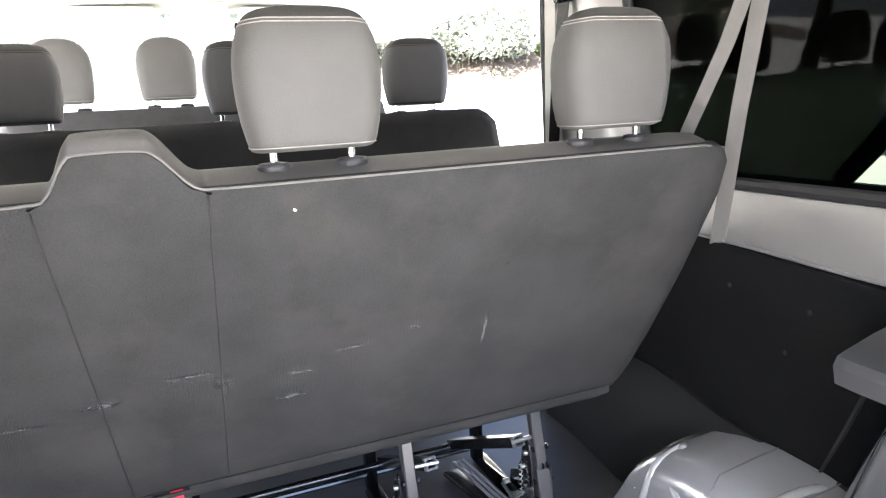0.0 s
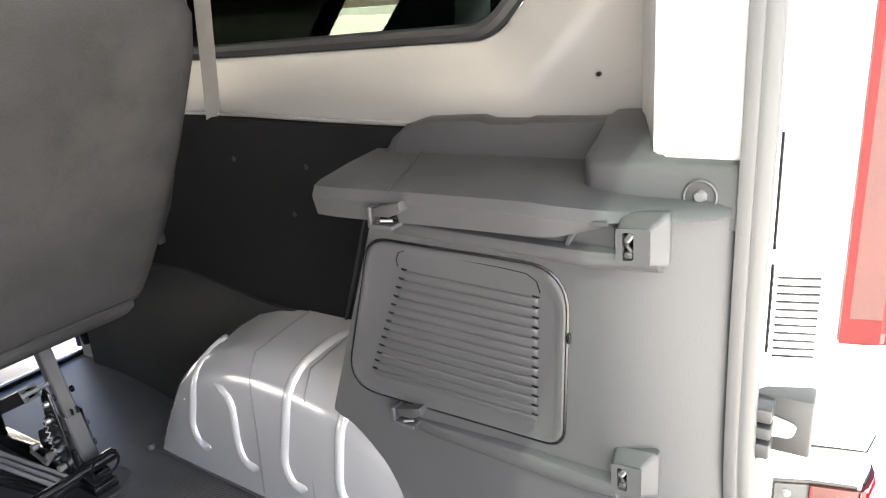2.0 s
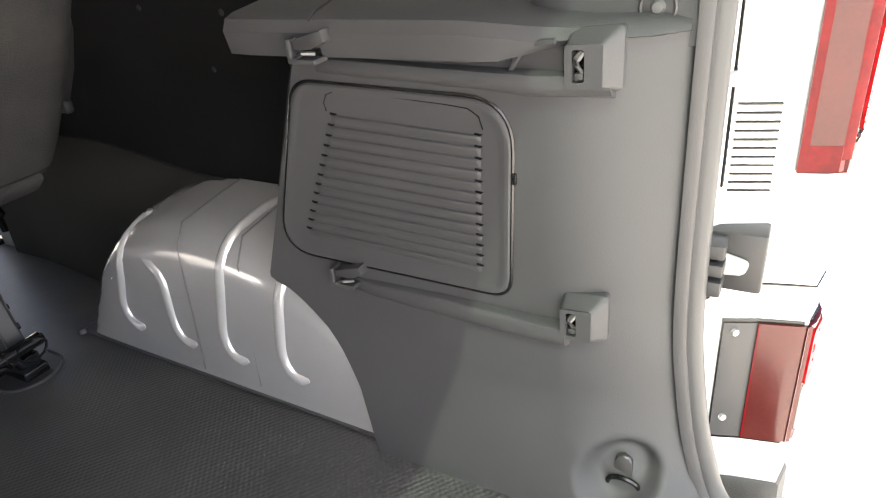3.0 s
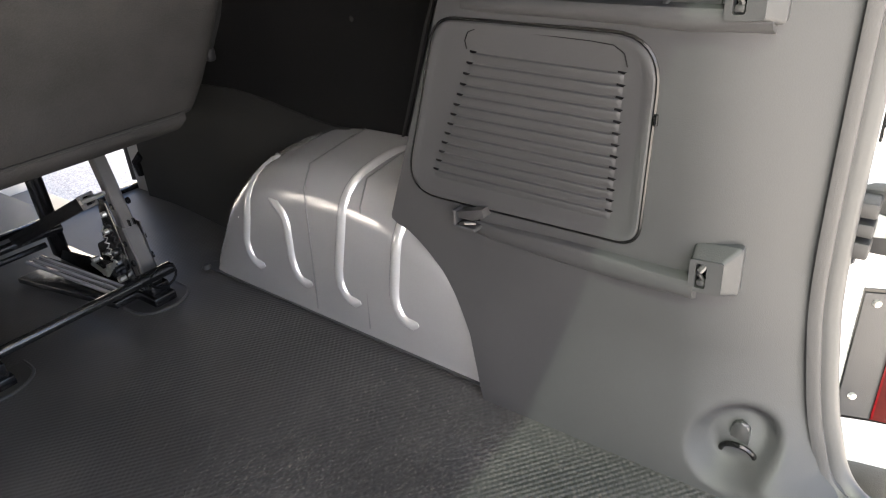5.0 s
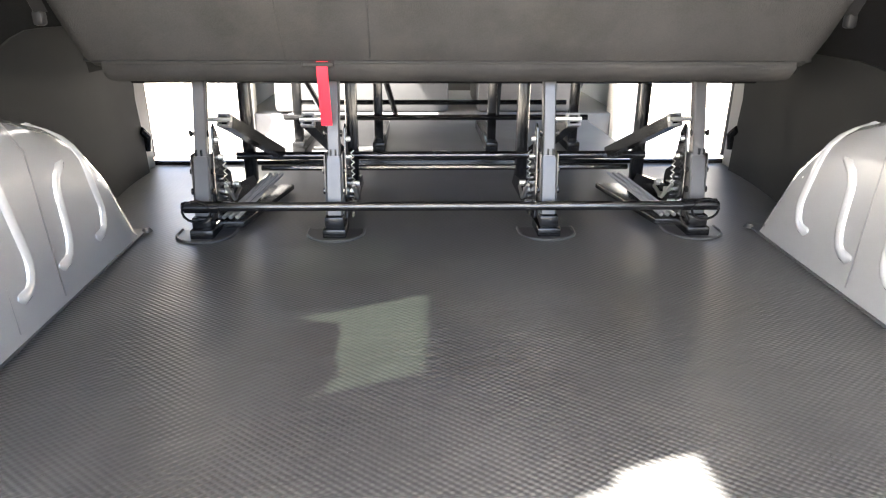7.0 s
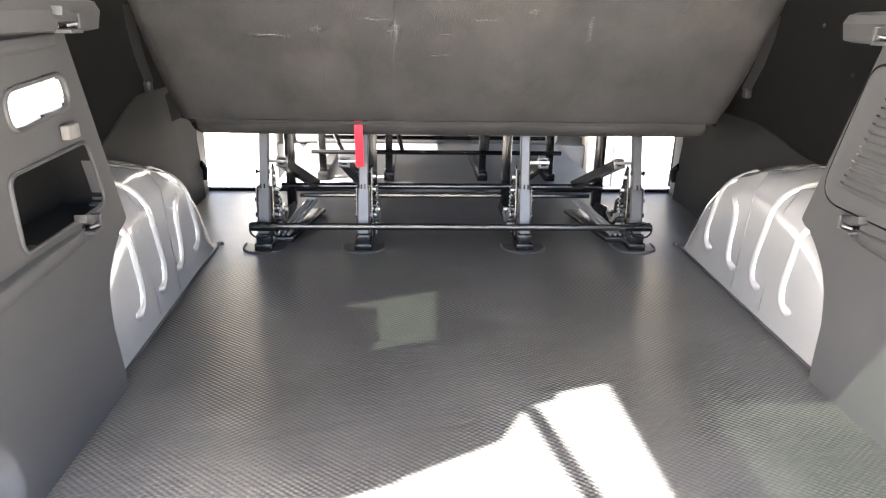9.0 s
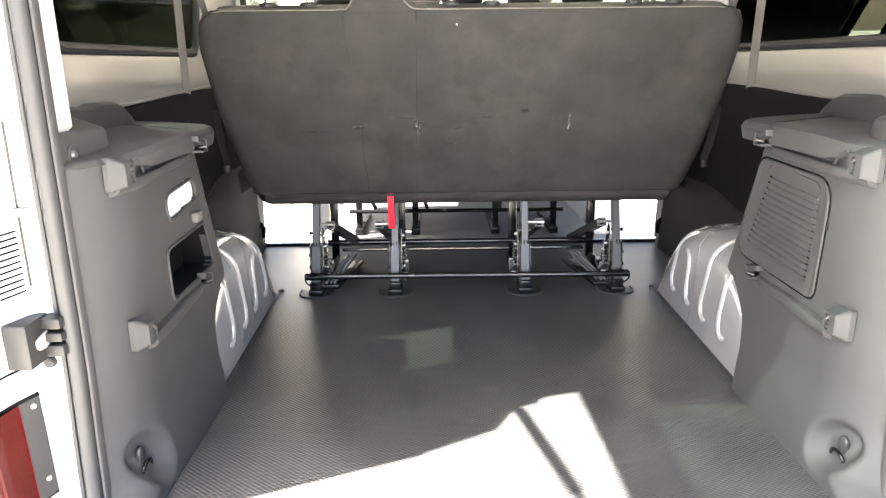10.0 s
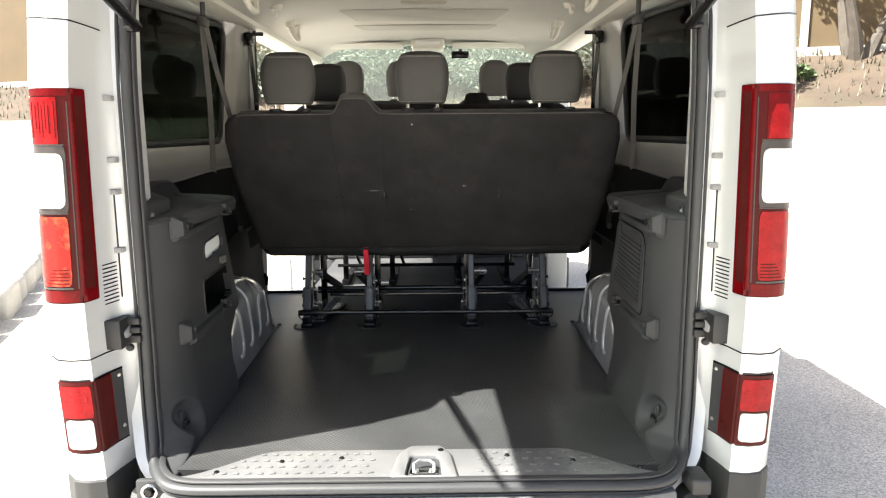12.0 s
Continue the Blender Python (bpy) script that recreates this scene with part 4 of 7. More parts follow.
def wheel_arch(s, side):
    arch = thing("wheel_arch", "bare silver painted wheel arch with pressed beads beside the load floor", "wheel arch", "wheel arches", (s * 0.72, 0.87, 0))
    bm = bmesh.new()
    rows = []
    dense_pts = []
    for k in range(49):
        y = 0.49 + 0.75 * k / 48
        dense_pts.append((y, lerp(ARCH_Z, y)))
    for y, h in dense_pts:
        xb = 0.622 + (y - 0.5) * 0.03
        r = min(0.075, h * 0.6)
        row = [(s * xb, y, 0)]
        row += [(s * (xb + 0.012 * q), y, max(0, h - r) * q) for q in (0.35, 0.7, 1.0)]
        row += [(s * (xb + 0.012 + r * (1 - math.cos(a))), y, max(0, h - r) + r * math.sin(a)) for a in (0.3, 0.6, 0.9, 1.2, 1.5)]
        row += [(s * 0.76, y, h + 0.012), (s * 0.85, y, h + 0.02)]
        rows.append(row)
    loft(bm, rows, ring_closed=False)
    part("arch_shell", bm, ARCH, arch, angle=60)
    def skin(y, z, x):
        """Point and outward normal of the arch's skin, sunk by half the bead: by height on its side, by x on its top."""
        h = lerp(ARCH_Z, y)
        r = min(0.075, h * 0.6)
        xb = 0.622 + (y - 0.5) * 0.03
        xc = xb + 0.012 + r
        if x is None and z <= h - r:
            px, pz, nx, nz = xb + 0.012 * z / (h - r), z, -1.0, 0.05
        elif x is None:
            a = min(1.5, (z - h + r) / r)
            px, pz, nx, nz = xc - r * math.cos(a), h - r + r * math.sin(a), -math.cos(a), math.sin(a)
        else:
            px, pz, nx, nz = x, h + 0.012 * min(1.0, (x - xc) / max(0.01, 0.76 - xc)), -0.05, 1.0
        return Vector((s * (px - 0.0045 * nx), y, pz - 0.0045 * nz))

    for y, y1, end in ((1.1, 1.085, 0.715), (0.962, 0.966, None), (0.838, 0.818, 0.8), (0.708, 0.7, 0.7)):
        bm = bmesh.new()
        h = lerp(ARCH_Z, y1)
        r = min(0.075, h * 0.6)
        sm = [skin(y - 0.046, 0.067, None), skin(y - 0.034, 0.061, None), skin(y - 0.02, 0.062, None), skin(y - 0.007, 0.071, None), skin(y, 0.085, None), skin(y + 0.004, 0.105, None)]
        top = h - r if end else 0.18
        for k in range(1, 7):
            q = k / 6
            sm.append(skin(y + 0.004 + (y1 - y - 0.004) * q, 0.105 + (top - 0.105) * q, None))
        if end:
            sm += [skin(y1 - 0.003 * k, h - r + r * 0.25 * k, None) for k in range(1, 6)]
            x0 = 0.622 + (y1 - 0.5) * 0.03 + 0.012 + r + 0.012
            sm += [skin(y1 - 0.018 - 0.02 * k / 4, 0, x0 + (end - x0) * k / 4) for k in range(5)]
        else:
            sm += [skin(y1 + 0.006, 0.197, None), skin(y1 + 0.02, 0.208, None), skin(y1 + 0.045, 0.213, None)]
        sm = [sm[0]] + [(sm[i - 1] + sm[i] * 2 + sm[i + 1]) / 4 for i in range(1, len(sm) - 1)] + [sm[-1]]
        tube(bm, sm, [0.006] + [0.0115] * (len(sm) - 2) + [0.005], 10)
        part("pressed_bead", bm, BEAD_LIT, arch, "raised pressed bead, its highlight put into a paler colour")
    for yy in (0.905, 0.775):
        bm = bmesh.new()
        tube(bm, [(s * (0.63 + 0.001), yy, 0.02)] + [(s * (xb), yy, z) for xb, z in ((0.641, 0.15), (0.648, lerp(ARCH_Z, yy) - 0.04), (0.672, lerp(ARCH_Z, yy) + 0.001), (0.76, lerp(ARCH_Z, yy) + 0.013), (0.84, lerp(ARCH_Z, yy) + 0.02))], 0.0013, 5)
        part("panel_joint", bm, STEEL, arch, "fine overlap joint of the pressed panels")
    bm = bmesh.new()
    slab(bm, [(s * x, y, 0.003) for x, y in rounded([(0.617, 0.5), (0.64, 1.22), (0.64, 1.27), (0.665, 1.275), (0.7, 1.24), (0.7, 0.5)], 0.012, 3)], (0, 0, 0.003), 0.001)
    part("base_flange", bm, SEAL, arch, "grey flange along the floor")
    bm = bmesh.new()
    disc(bm, (s * 0.64, 1.262, 0.004), (0, 0, 1), 0.012, 0.008, 12, 0.006)
    part("flange_tab", bm, SEAL, arch)
    for y, z in ((1.0, 0.042), (0.74, 0.035), (1.12, 0.15), (0.8, 0.1)):
        bm = bmesh.new()
        disc(bm, (s * (0.626 + (y - 0.5) * 0.03 + 0.01 * min(1, z / 0.1)), y, z), (-s, 0, 0), 0.003, 0.0015, 8)
        part("paint_chip", bm, WHITE_PL, arch, "small white paint chip")


for s, side in SIDES:
    wheel_arch(s, side)


def road_wheel(x, y, sx):
    """A van wheel standing on the ground."""
    z = GROUND + 0.31
    w = thing("road_wheel", "black tyred steel wheel of the van on asphalt", "wheel", "van wheels", (x, y, GROUND))
    bm = bmesh.new()
    tube(bm, [(x - 0.1, y, z), (x - 0.08, y, z), (x + 0.08, y, z), (x + 0.1, y, z)], [0.25, 0.31, 0.31, 0.25], 28)
    part("tyre", bm, TYRE, w)
    bm = bmesh.new()
    disc(bm, (x + sx * 0.08, y, z), (sx, 0, 0), 0.2, 0.03, 24, 0.18)
    part("rim", bm, STEEL, w, "grey steel rim")


for s, side in SIDES:
    for y in (0.87, 3.95):
        road_wheel(s * 0.83, y, s)

# ---- rear side trims ----
FRONT = [(-0.01, 0.5), (0.0, 0.519), (0.044, 0.534), (0.093, 0.554), (0.146, 0.587), (0.18, 0.61), (0.204, 0.632), (0.222, 0.652), (0.236, 0.672), (0.244, 0.7), (0.252, 0.701), (0.4, 0.645), (0.567, 0.582), (0.62, 0.57)]


REAR = [(-0.012, -0.06), (-0.004, -0.05), (0.0, -0.03), (0.004, 0.0), (0.012, 0.04), (0.035, 0.068), (0.07, 0.083), (0.11, 0.095), (0.18, 0.108), (0.3, 0.12), (0.7, 0.122)]
REAR_X = [(-0.012, 0.6), (-0.004, 0.618), (0.0, 0.64), (0.004, 0.658), (0.012, 0.674), (0.035, 0.684), (0.07, 0.691), (0.11, 0.697), (0.18, 0.702), (0.3, 0.705), (0.75, 0.704)]


def trim_x(y, z, dish=True):
    """Distance of the trim's face from the van's middle; it flares out to the seal at its rear edge."""
    x = 0.598 + 0.042 * smooth01((z + 0.02) / 0.2)
    reach = 0.065 + 0.085 * smooth01(z / 0.12)
    x += (lerp(REAR_X, z) - x) * min(1.0, max(0.0, (lerp(REAR, z) + reach - y) / reach)) ** 2
    if dish:
        d = math.hypot(y - 0.172, (z - 0.062) * 1.0) / 0.056
        x += 0.034 * (1 - smooth01((d - 0.45) / 0.55))
    return x


def in_poly(p, poly):
    hit, j = False, len(poly) - 1
    for i in range(len(poly)):
        (xi, yi), (xj, yj) = poly[i], poly[j]
        if (yi > p[1]) != (yj > p[1]) and p[0] < (xj - xi) * (p[1] - yi) / (yj - yi) + xi:
            hit = not hit
        j = i
    return hit


VENT = [(0.662, 0.304), (0.314, 0.298), (0.302, 0.537), (0.586, 0.546)]           # y, z
HOLE = [(0.632, 0.297), (0.372, 0.292), (0.368, 0.402), (0.592, 0.41)]
PILL = [(0.565, 0.47), (0.395, 0.452), (0.39, 0.508), (0.552, 0.52)]


def cover_holder(s, y, z, upper, parent):
    """A bevelled block for the load cover's end, its slot with a spring, and the hollow beside it."""
    x = trim_x(y, z, False)
    out = 0.026 if upper else 0.024
    bm = bmesh.new()                                   # block: wide at the wall, narrower at its face

    def ring(corners, d, r):
        return [(s * (x - d), y + a, z + b) for a, b in rounded(corners, r, 4)]
    k5 = [(-0.026, -0.031), (0.0, -0.0315), (0.026, -0.032), (0.026, 0.026), (-0.026, 0.03)]
    f5 = [(-0.012, -0.024), (0.006, -0.0245), (0.024, -0.025), (0.024, 0.015), (-0.012, 0.017)]
    s5 = [(0.005, -0.019), (0.011, -0.0195), (0.017, -0.02), (0.017, 0.011), (0.005, 0.011)]
    loft(bm, [ring(k5, -0.006, 0.006), ring(k5, 0.004, 0.006), ring(f5, out - 0.003, 0.005), ring(f5, out, 0.004), ring(s5, out, 0.003), ring(s5, out - 0.014, 0.003)], False, True)
    ob = part("cover_holder", bm, TRIM, parent, "moulded grey load cover holder", angle=30)
    bm = bmesh.new()
    slab(bm, ring([(0.005, -0.019), (0.017, -0.02), (0.017, 0.011), (0.005, 0.011)], out - 0.0135, 0.003), (-s * 0.0006, 0, 0))
    part("slot_floor", bm, BLACK, ob, "dark bottom of the slot")
    bm = bmesh.new()                                   # spring leaf with its bent tongue
    strip = [(0.008, 0.009, out - 0.003), (0.012, 0.003, out + 0.001), (0.014, -0.003, out - 0.004), (0.01, -0.009, out - 0.005), (0.012, -0.015, out - 0.007)]
    tube(bm, [(s * (x - d), y + a, z + b) for a, b, d in strip], 0.0022, 6, flatten=1.8, up=(0, 1, 0))
    part("spring", bm, LEG, ob, "steel spring clip")
    bm = bmesh.new()
    box(bm, *sorted((s * (x - out + 0.002), s * (x - out + 0.01))), y + 0.0065, y + 0.0155, z - 0.018, z - 0.011, 0.0015)
    part("catch_block", bm, TRIM_D, ob, "dark catch in the slot")
    if upper:
        bm = bmesh.new()                               # raised frame round the hollow beside the block
        path = [(0.088, -0.022), (0.078, -0.004), (0.066, 0.012), (0.052, 0.016), (0.034, 0.018)]
        tube(bm, [(s * (x - 0.012 - 0.0025 * q), y + a, z + b) for q, (a, b) in enumerate(path)], 0.0032, 6)
        part("hollow_rim", bm, TRIM, ob, "rounded rim of the holder's hollow")
        # flat plate in darker plastic paints the shade inside the hollow
        bm = bmesh.new()
        slab(bm, [(s * (x - 0.009), y + a, z + b) for a, b in ((0.084, -0.024), (0.074, -0.005), (0.064, 0.009), (0.05, 0.013), (0.031, 0.015), (0.031, -0.026))], (s * 0.006, 0, 0))
        part("hollow", bm, TRIM_D, ob, "hollow of the holder, its shade put into a darker plate")


def hook_clip(s, y, z, parent):
    """A small open hook: two lips, a raised flag and a spring between them."""
    x = trim_x(y, z, False) if z < 0.5 else 0.616
    bm = bmesh.new()
    box(bm, *sorted((s * (x + 0.004), s * (x - 0.02))), y - 0.018, y + 0.02, z - 0.017, z - 0.011, 0.002)
    box(bm, *sorted((s * (x + 0.004), s * (x - 0.019))), y + 0.014, y + 0.021, z - 0.017, z + 0.01, 0.002)
    ob = part("hook_clip", bm, TRIM, parent, "grey moulded hook clip", flat=True)
    bm = bmesh.new()
    slab(bm, [(s * (x - 0.018), y + a, z + b) for a, b in ((0.012, 0.008), (-0.03, 0.02), (-0.032, 0.008), (-0.012, -0.001), (0.01, -0.001))], (s * 0.02, 0, 0), 0.0015)
    part("clip_flag", bm, TRIM_D, ob, "dark raised lip of the clip")
    bm = bmesh.new()
    tube(bm, [(s * (x - 0.012), y - 0.014, z - 0.006), (s * (x - 0.022), y - 0.004, z - 0.004), (s * (x - 0.016), y + 0.008, z - 0.009)], 0.0024, 6)
    part("spring", bm, LEG, ob, "steel spring clip")
    bm = bmesh.new()
    box(bm, *sorted((s * (x - 0.001), s * (x + 0.003))), y - 0.014, y + 0.014, z - 0.012, z + 0.004, 0.001)
    part("clip_back", bm, BLACK, ob, "dark gap in the clip")


def rear_trim(s, side):
    right = s > 0
    trim = thing("rear_trim_panel", "dark grey moulded trim panel with a " + ("louvred vent door" if right else "square pocket and a white oval cover") + " and a shelf", "trim panel", "rear side trims", (s * 0.68, 0.3, 0))
    holes = [] if right else [rounded(HOLE, 0.02), rounded(PILL, 0.03)]
    bm = bmesh.new()
    nz, ny = 96, 96
    zs = [-0.012 + 0.617 * (k / nz) ** 1.5 for k in range(nz + 1)]
    grid = []
    for z in zs:
        f = lerp(FRONT, z)
        r = lerp(REAR, z)
        grid.append([bm.verts.new((s * trim_x(r + (f - r) * k / ny, z), r + (f - r) * k / ny, z)) for k in range(ny + 1)])
    for a, b in zip(grid, grid[1:]):
        for k in range(ny):
            c = (a[k].co + b[k + 1].co) / 2
            if any(in_poly((c.y, c.z), h) for h in holes):
                continue
            bm.faces.new((a[k], a[k + 1], b[k + 1], b[k]))
    bmesh.ops.delete(bm, geom=[v for v in bm.verts if not v.link_faces], context="VERTS")
    edge = [e for e in bm.edges if e.is_boundary]
    ext = bmesh.ops.extrude_edge_only(bm, edges=edge)["geom"]
    for v in ext:
        if isinstance(v, bmesh.types.BMVert):
            v.co.x += s * 0.018
    body = part("panel_body", bm, TRIM, trim, angle=50)
    # front return wall that closes the trim towards the seats
    bm = bmesh.new()
    rows = []
    for z in [0.242 + 0.36 * k / 8 for k in range(9)]:
        f = lerp(FRONT, z)
        rows.append([(s * trim_x(f, z), f, z), (s * 0.67, f + 0.006, z), (s * 0.72, f - 0.02, z), (s * 0.815, f - 0.02, z)])
    loft(bm, rows, ring_closed=False)
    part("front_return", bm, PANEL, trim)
    # shelf with a drooping lip
    bm = bmesh.new()
    rows = []
    for y, tip in [(0.14, 0.07), (0.17, 0.042), (0.2, 0.032), (0.23, 0.025), (0.27, 0.014), (0.31, 0.003), (0.34, 0.0), (0.42, 0.0), (0.5, 0.0), (0.56, -0.002), (0.62, -0.002), (0.655, 0.002)]:
        x0 = 0.612 + tip
        zt = 0.626 - 0.012 * smooth01((0.36 - y) / 0.14)
        zb = 0.581 + 0.018 * smooth01((0.32 - y) / 0.1)
        yf = max(0, y - 0.56)
        rows.append([(s * 0.815, y + yf * 0.4, zt + 0.006), (s * 0.72, y + yf * 0.2, zt + 0.004), (s * (x0 + 0.022), y, zt), (s * (x0 + 0.007), y, zt - 0.005), (s * x0, y, max(zb + 0.002, zt - 0.018)),
                     (s * (x0 + 0.006), y, zb), (s * (x0 + 0.024), y, zb - 0.004), (s * 0.8, y, zb - 0.003)])
    loft(bm, rows)
    part("shelf", bm, TRIM, trim, "flat moulded shelf")
    bm = bmesh.new()
    tube(bm, [(s * 0.617, 0.528, 0.62), (s * 0.634, 0.53, 0.6275), (s * 0.72, 0.56, 0.631), (s * 0.8, 0.6, 0.6335)], 0.0016, 5)
    part("shelf_joint", bm, TRIM_D, trim, "fine joint line across the shelf")
    # raised lip along the wall and pedestal at the rear pillar
    bm = bmesh.new()
    rows = []
    for y, h in ((0.668, 0.632), (0.655, 0.65), (0.625, 0.672), (0.59, 0.682), (0.5, 0.684), (0.48, 0.679), (0.43, 0.679), (0.42, 0.682), (0.33, 0.682), (0.25, 0.69), (0.145, 0.69)):
        rows.append([(s * 0.79, y, 0.62), (s * 0.8, y, h - 0.006), (s * 0.808, y, h), (s * 0.829, y, h), (s * 0.829, y, 0.62)])
    loft(bm, rows)
    part("wall_lip", bm, TRIM_D, trim)
    bm = bmesh.new()
    rows = []
    for y, e, up in ((0.126, 0.0, 0.0), (0.14, 0.0, 0.0), (0.2, 0.0, 0.0), (0.214, 0.0, 0.0), (0.222, 0.0, 0.5), (0.232, 0.0, 1.0), (0.275, 0.0, 1.0), (0.291, 0.003, 1.0), (0.301, 0.011, 0.98), (0.306, 0.024, 0.95)):
        xf = 0.69 - 0.006 * smooth01((y - 0.16) / 0.12) + e
        rows.append([(s * (xf - 0.002), y, 0.585), (s * xf, y, 0.645), (s * (xf + 0.003), y, 0.6515), (s * (xf + 0.009), y, 0.655), (s * (xf + 0.045), y, 0.656 + 0.012 * up), (s * 0.79, y, 0.657 + 0.031 * up), (s * 0.827, y, 0.657 + 0.034 * up), (s * 0.827, y, 0.585)])
    loft(bm, rows)
    part("pedestal", bm, TRIM, trim, "raised moulding below the pillar", angle=45)
    bm = bmesh.new()
    tube(bm, [(s * 0.687, 0.172 + 0.0165 * math.cos(t), 0.62 + 0.0165 * math.sin(t)) for t in [2 * math.pi * q / 20 for q in range(20)]], 0.002, 6, True)
    disc(bm, (s * 0.69, 0.172, 0.62), (-s, 0, 0), 0.016, 0.0025, 18)
    ob = part("bolt_cup", bm, TRIM_D, trim, "dark cup round the bolt")
    bm = bmesh.new()
    disc(bm, (s * 0.6878, 0.172, 0.62), (-s, 0, 0), 0.0078, 0.005, 10, 0.005)
    part("bolt", bm, STEEL, ob, "grey bolt head")
    # two rails with holders
    for lo, name in (([(0.548, 0.558, 0.576), (0.5, 0.556, 0.575), (0.41, 0.553, 0.572), (0.33, 0.549, 0.57), (0.27, 0.545, 0.569), (0.2, 0.544, 0.568)], "upper_rail"),
                     ([(0.545, 0.259, 0.279), (0.5, 0.255, 0.279), (0.4, 0.249, 0.28), (0.33, 0.247, 0.278), (0.28, 0.247, 0.277), (0.24, 0.248, 0.277)], "lower_rail")):
        bm = bmesh.new()
        rows = []
        for k, (y, z0, z1) in enumerate(lo):
            d = 0.008 + 0.0025 * k if k else 0.001
            xa = trim_x(y, z0, False)
            h = z1 - z0
            rows.append([(s * (xa + 0.004), y, z0 - 0.004), (s * (xa - d * 0.35), y, z0 + h * 0.04), (s * (xa - d * 0.8), y, z0 + h * 0.2), (s * (xa - d), y, z0 + h * 0.45), (s * (xa - d * 0.98), y, z0 + h * 0.78), (s * (xa - d * 0.85), y, z0 + h * 0.95), (s * (xa - d * 0.7), y, z1), (s * (xa + 0.004), y, z1 + 0.002)])
        loft(bm, rows)
        part(name, bm, TRIM, trim, "moulded grey rail", angle=35)
    hook_clip(s, 0.53, 0.594, trim)
    hook_clip(s, 0.55, 0.287, trim)
    cover_holder(s, 0.217, 0.583, True, trim)
    cover_holder(s, 0.222, 0.291, False, trim)
    # tie-down ring
    ring = bmesh.new()
    c = Vector((s * 0.645, 0.168, 0.05))
    tube(ring, [c + Vector((-s * 0.003 - s * 0.012 * math.sin(t) * 0.3, 0.02 * math.cos(t), 0.016 * math.sin(t) - 0.01)) for t in [2 * math.pi * q / 20 for q in range(20)]], 0.0035, 7, True)
    ob = part("lashing_ring", ring, BLACK, trim, "black steel lashing ring")
    bm = bmesh.new()
    slab(bm, [(s * 0.655, a, b) for a, b in rounded([(0.158, 0.044), (0.182, 0.044), (0.18, 0.084), (0.16, 0.084)], 0.01, 4)], (-s * 0.008, 0, 0), 0.003)
    part("ring_mount", bm, LEG, ob, "steel ring mount")
    if right:
        door = [Vector(p) for p in rounded(VENT, [0.045, 0.028, 0.055, 0.04], 8)]
        mid = sum(door, Vector((0, 0))) / len(door)

        def inset(p, d):
            v = p - mid
            return mid + v * (1 - d / v.length)
        bm = bmesh.new()
        rows = []
        for g, out in ((0.0, -0.003), (0.0, 0.002), (0.002, 0.0038), (0.007, 0.0042), (0.011, 0.003), (0.018, 0.0024), (0.05, 0.0022)):
            rows.append([(s * (trim_x(*inset(p, g), False) - out), *inset(p, g)) for p in door])
        loft(bm, rows, False, True)
        vd = part("vent_door", bm, TRIM, trim, "louvred vent door")
        bm = bmesh.new()
        tube(bm, [(s * (trim_x(p.x, p.y, False) - 0.0002), *p) for p in (inset(q, -0.0022) for q in door)], 0.0024, 6, True)
        part("door_gap", bm, BLACK, vd, "dark gap round the vent door")
        bm = bmesh.new()
        box(bm, *sorted((s * 0.636, s * 0.642)), 0.2995, 0.304, 0.445, 0.458, 0.001)
        part("door_catch", bm, BLACK, vd, "small black catch at the door's edge")
        bm = bmesh.new()
        cap = [Vector(p) for p in ((0.541, 0.512), (0.543, 0.522), (0.538, 0.532), (0.526, 0.5365), (0.49, 0.536), (0.43, 0.533), (0.379, 0.53), (0.352, 0.527), (0.34, 0.519), (0.336, 0.505))]
        tube(bm, [(s * (trim_x(p.x, p.y, False) - 0.0026), *p) for p in cap], 0.0007, 5)
        part("louvre_line", bm, BLACK, vd, "fine line over the louvres")
        for k in range(13):
            t = k / 12
            y1, y0 = 0.535 + 0.072 * t, 0.339 + 0.008 * t
            zz = 0.509 - 0.0136 * k
            bm = bmesh.new()
            sl = []
            for q, f in enumerate((0, 0.02, 0.05, 0.3, 0.7, 0.975, 0.985, 1)):
                y = y1 + (y0 - y1) * f
                z = zz - 0.01 * f
                x = trim_x(y, z, False) - 0.0021
                e = (0.0, 0.6, 1.0, 1.0, 1.0, 1.0, 0.75, 0.0)[q]
                sl.append([(s * (x + 0.001), y, z), (s * (x - 0.0027 * e), y, z - 0.0022), (s * (x - 0.003 * e), y, z - 0.0038), (s * (x - 0.0021 * e), y, z - 0.0075), (s * (x + 0.0002), y, z - 0.0125)])
            loft(bm, sl)
            part("slat", bm, TRIM, vd, angle=35)
            bm = bmesh.new()
            for ye, ze in ((y1 - 0.004, zz + 0.0006), (y0 + 0.002, zz - 0.0094)):
                x = trim_x(ye, ze, False) - 0.0023
                slab(bm, [(s * x, ye + a, ze + b) for a, b in ((-0.005, 0.0), (0.005, 0.0012), (0.0055, -0.0012), (0.001, -0.0026), (-0.002, -0.0024))], (-s * 0.0006, 0, 0))
            part("slat_end", bm, BLACK, vd, "dark notch at the slat's end")
    else:
        for poly, rad, name in ((HOLE, 0.02, "pocket_rim"), (PILL, 0.03, "oval_rim")):
            pts = rounded(poly, rad, 6)
            bm = bmesh.new()
            tube(bm, [(s * (trim_x(y, z, False) - 0.001), y, z) for y, z in pts], 0.0035, 8, True)
            part(name, bm, TRIM, trim)
        bm = bmesh.new()
        pts = rounded(HOLE, 0.02, 6)
        loft(bm, [[(s * (trim_x(y, z, False) + d), y, z) for y, z in pts] for d in (0.0, 0.07)], False, True)
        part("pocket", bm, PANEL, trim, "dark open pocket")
        bm = bmesh.new()
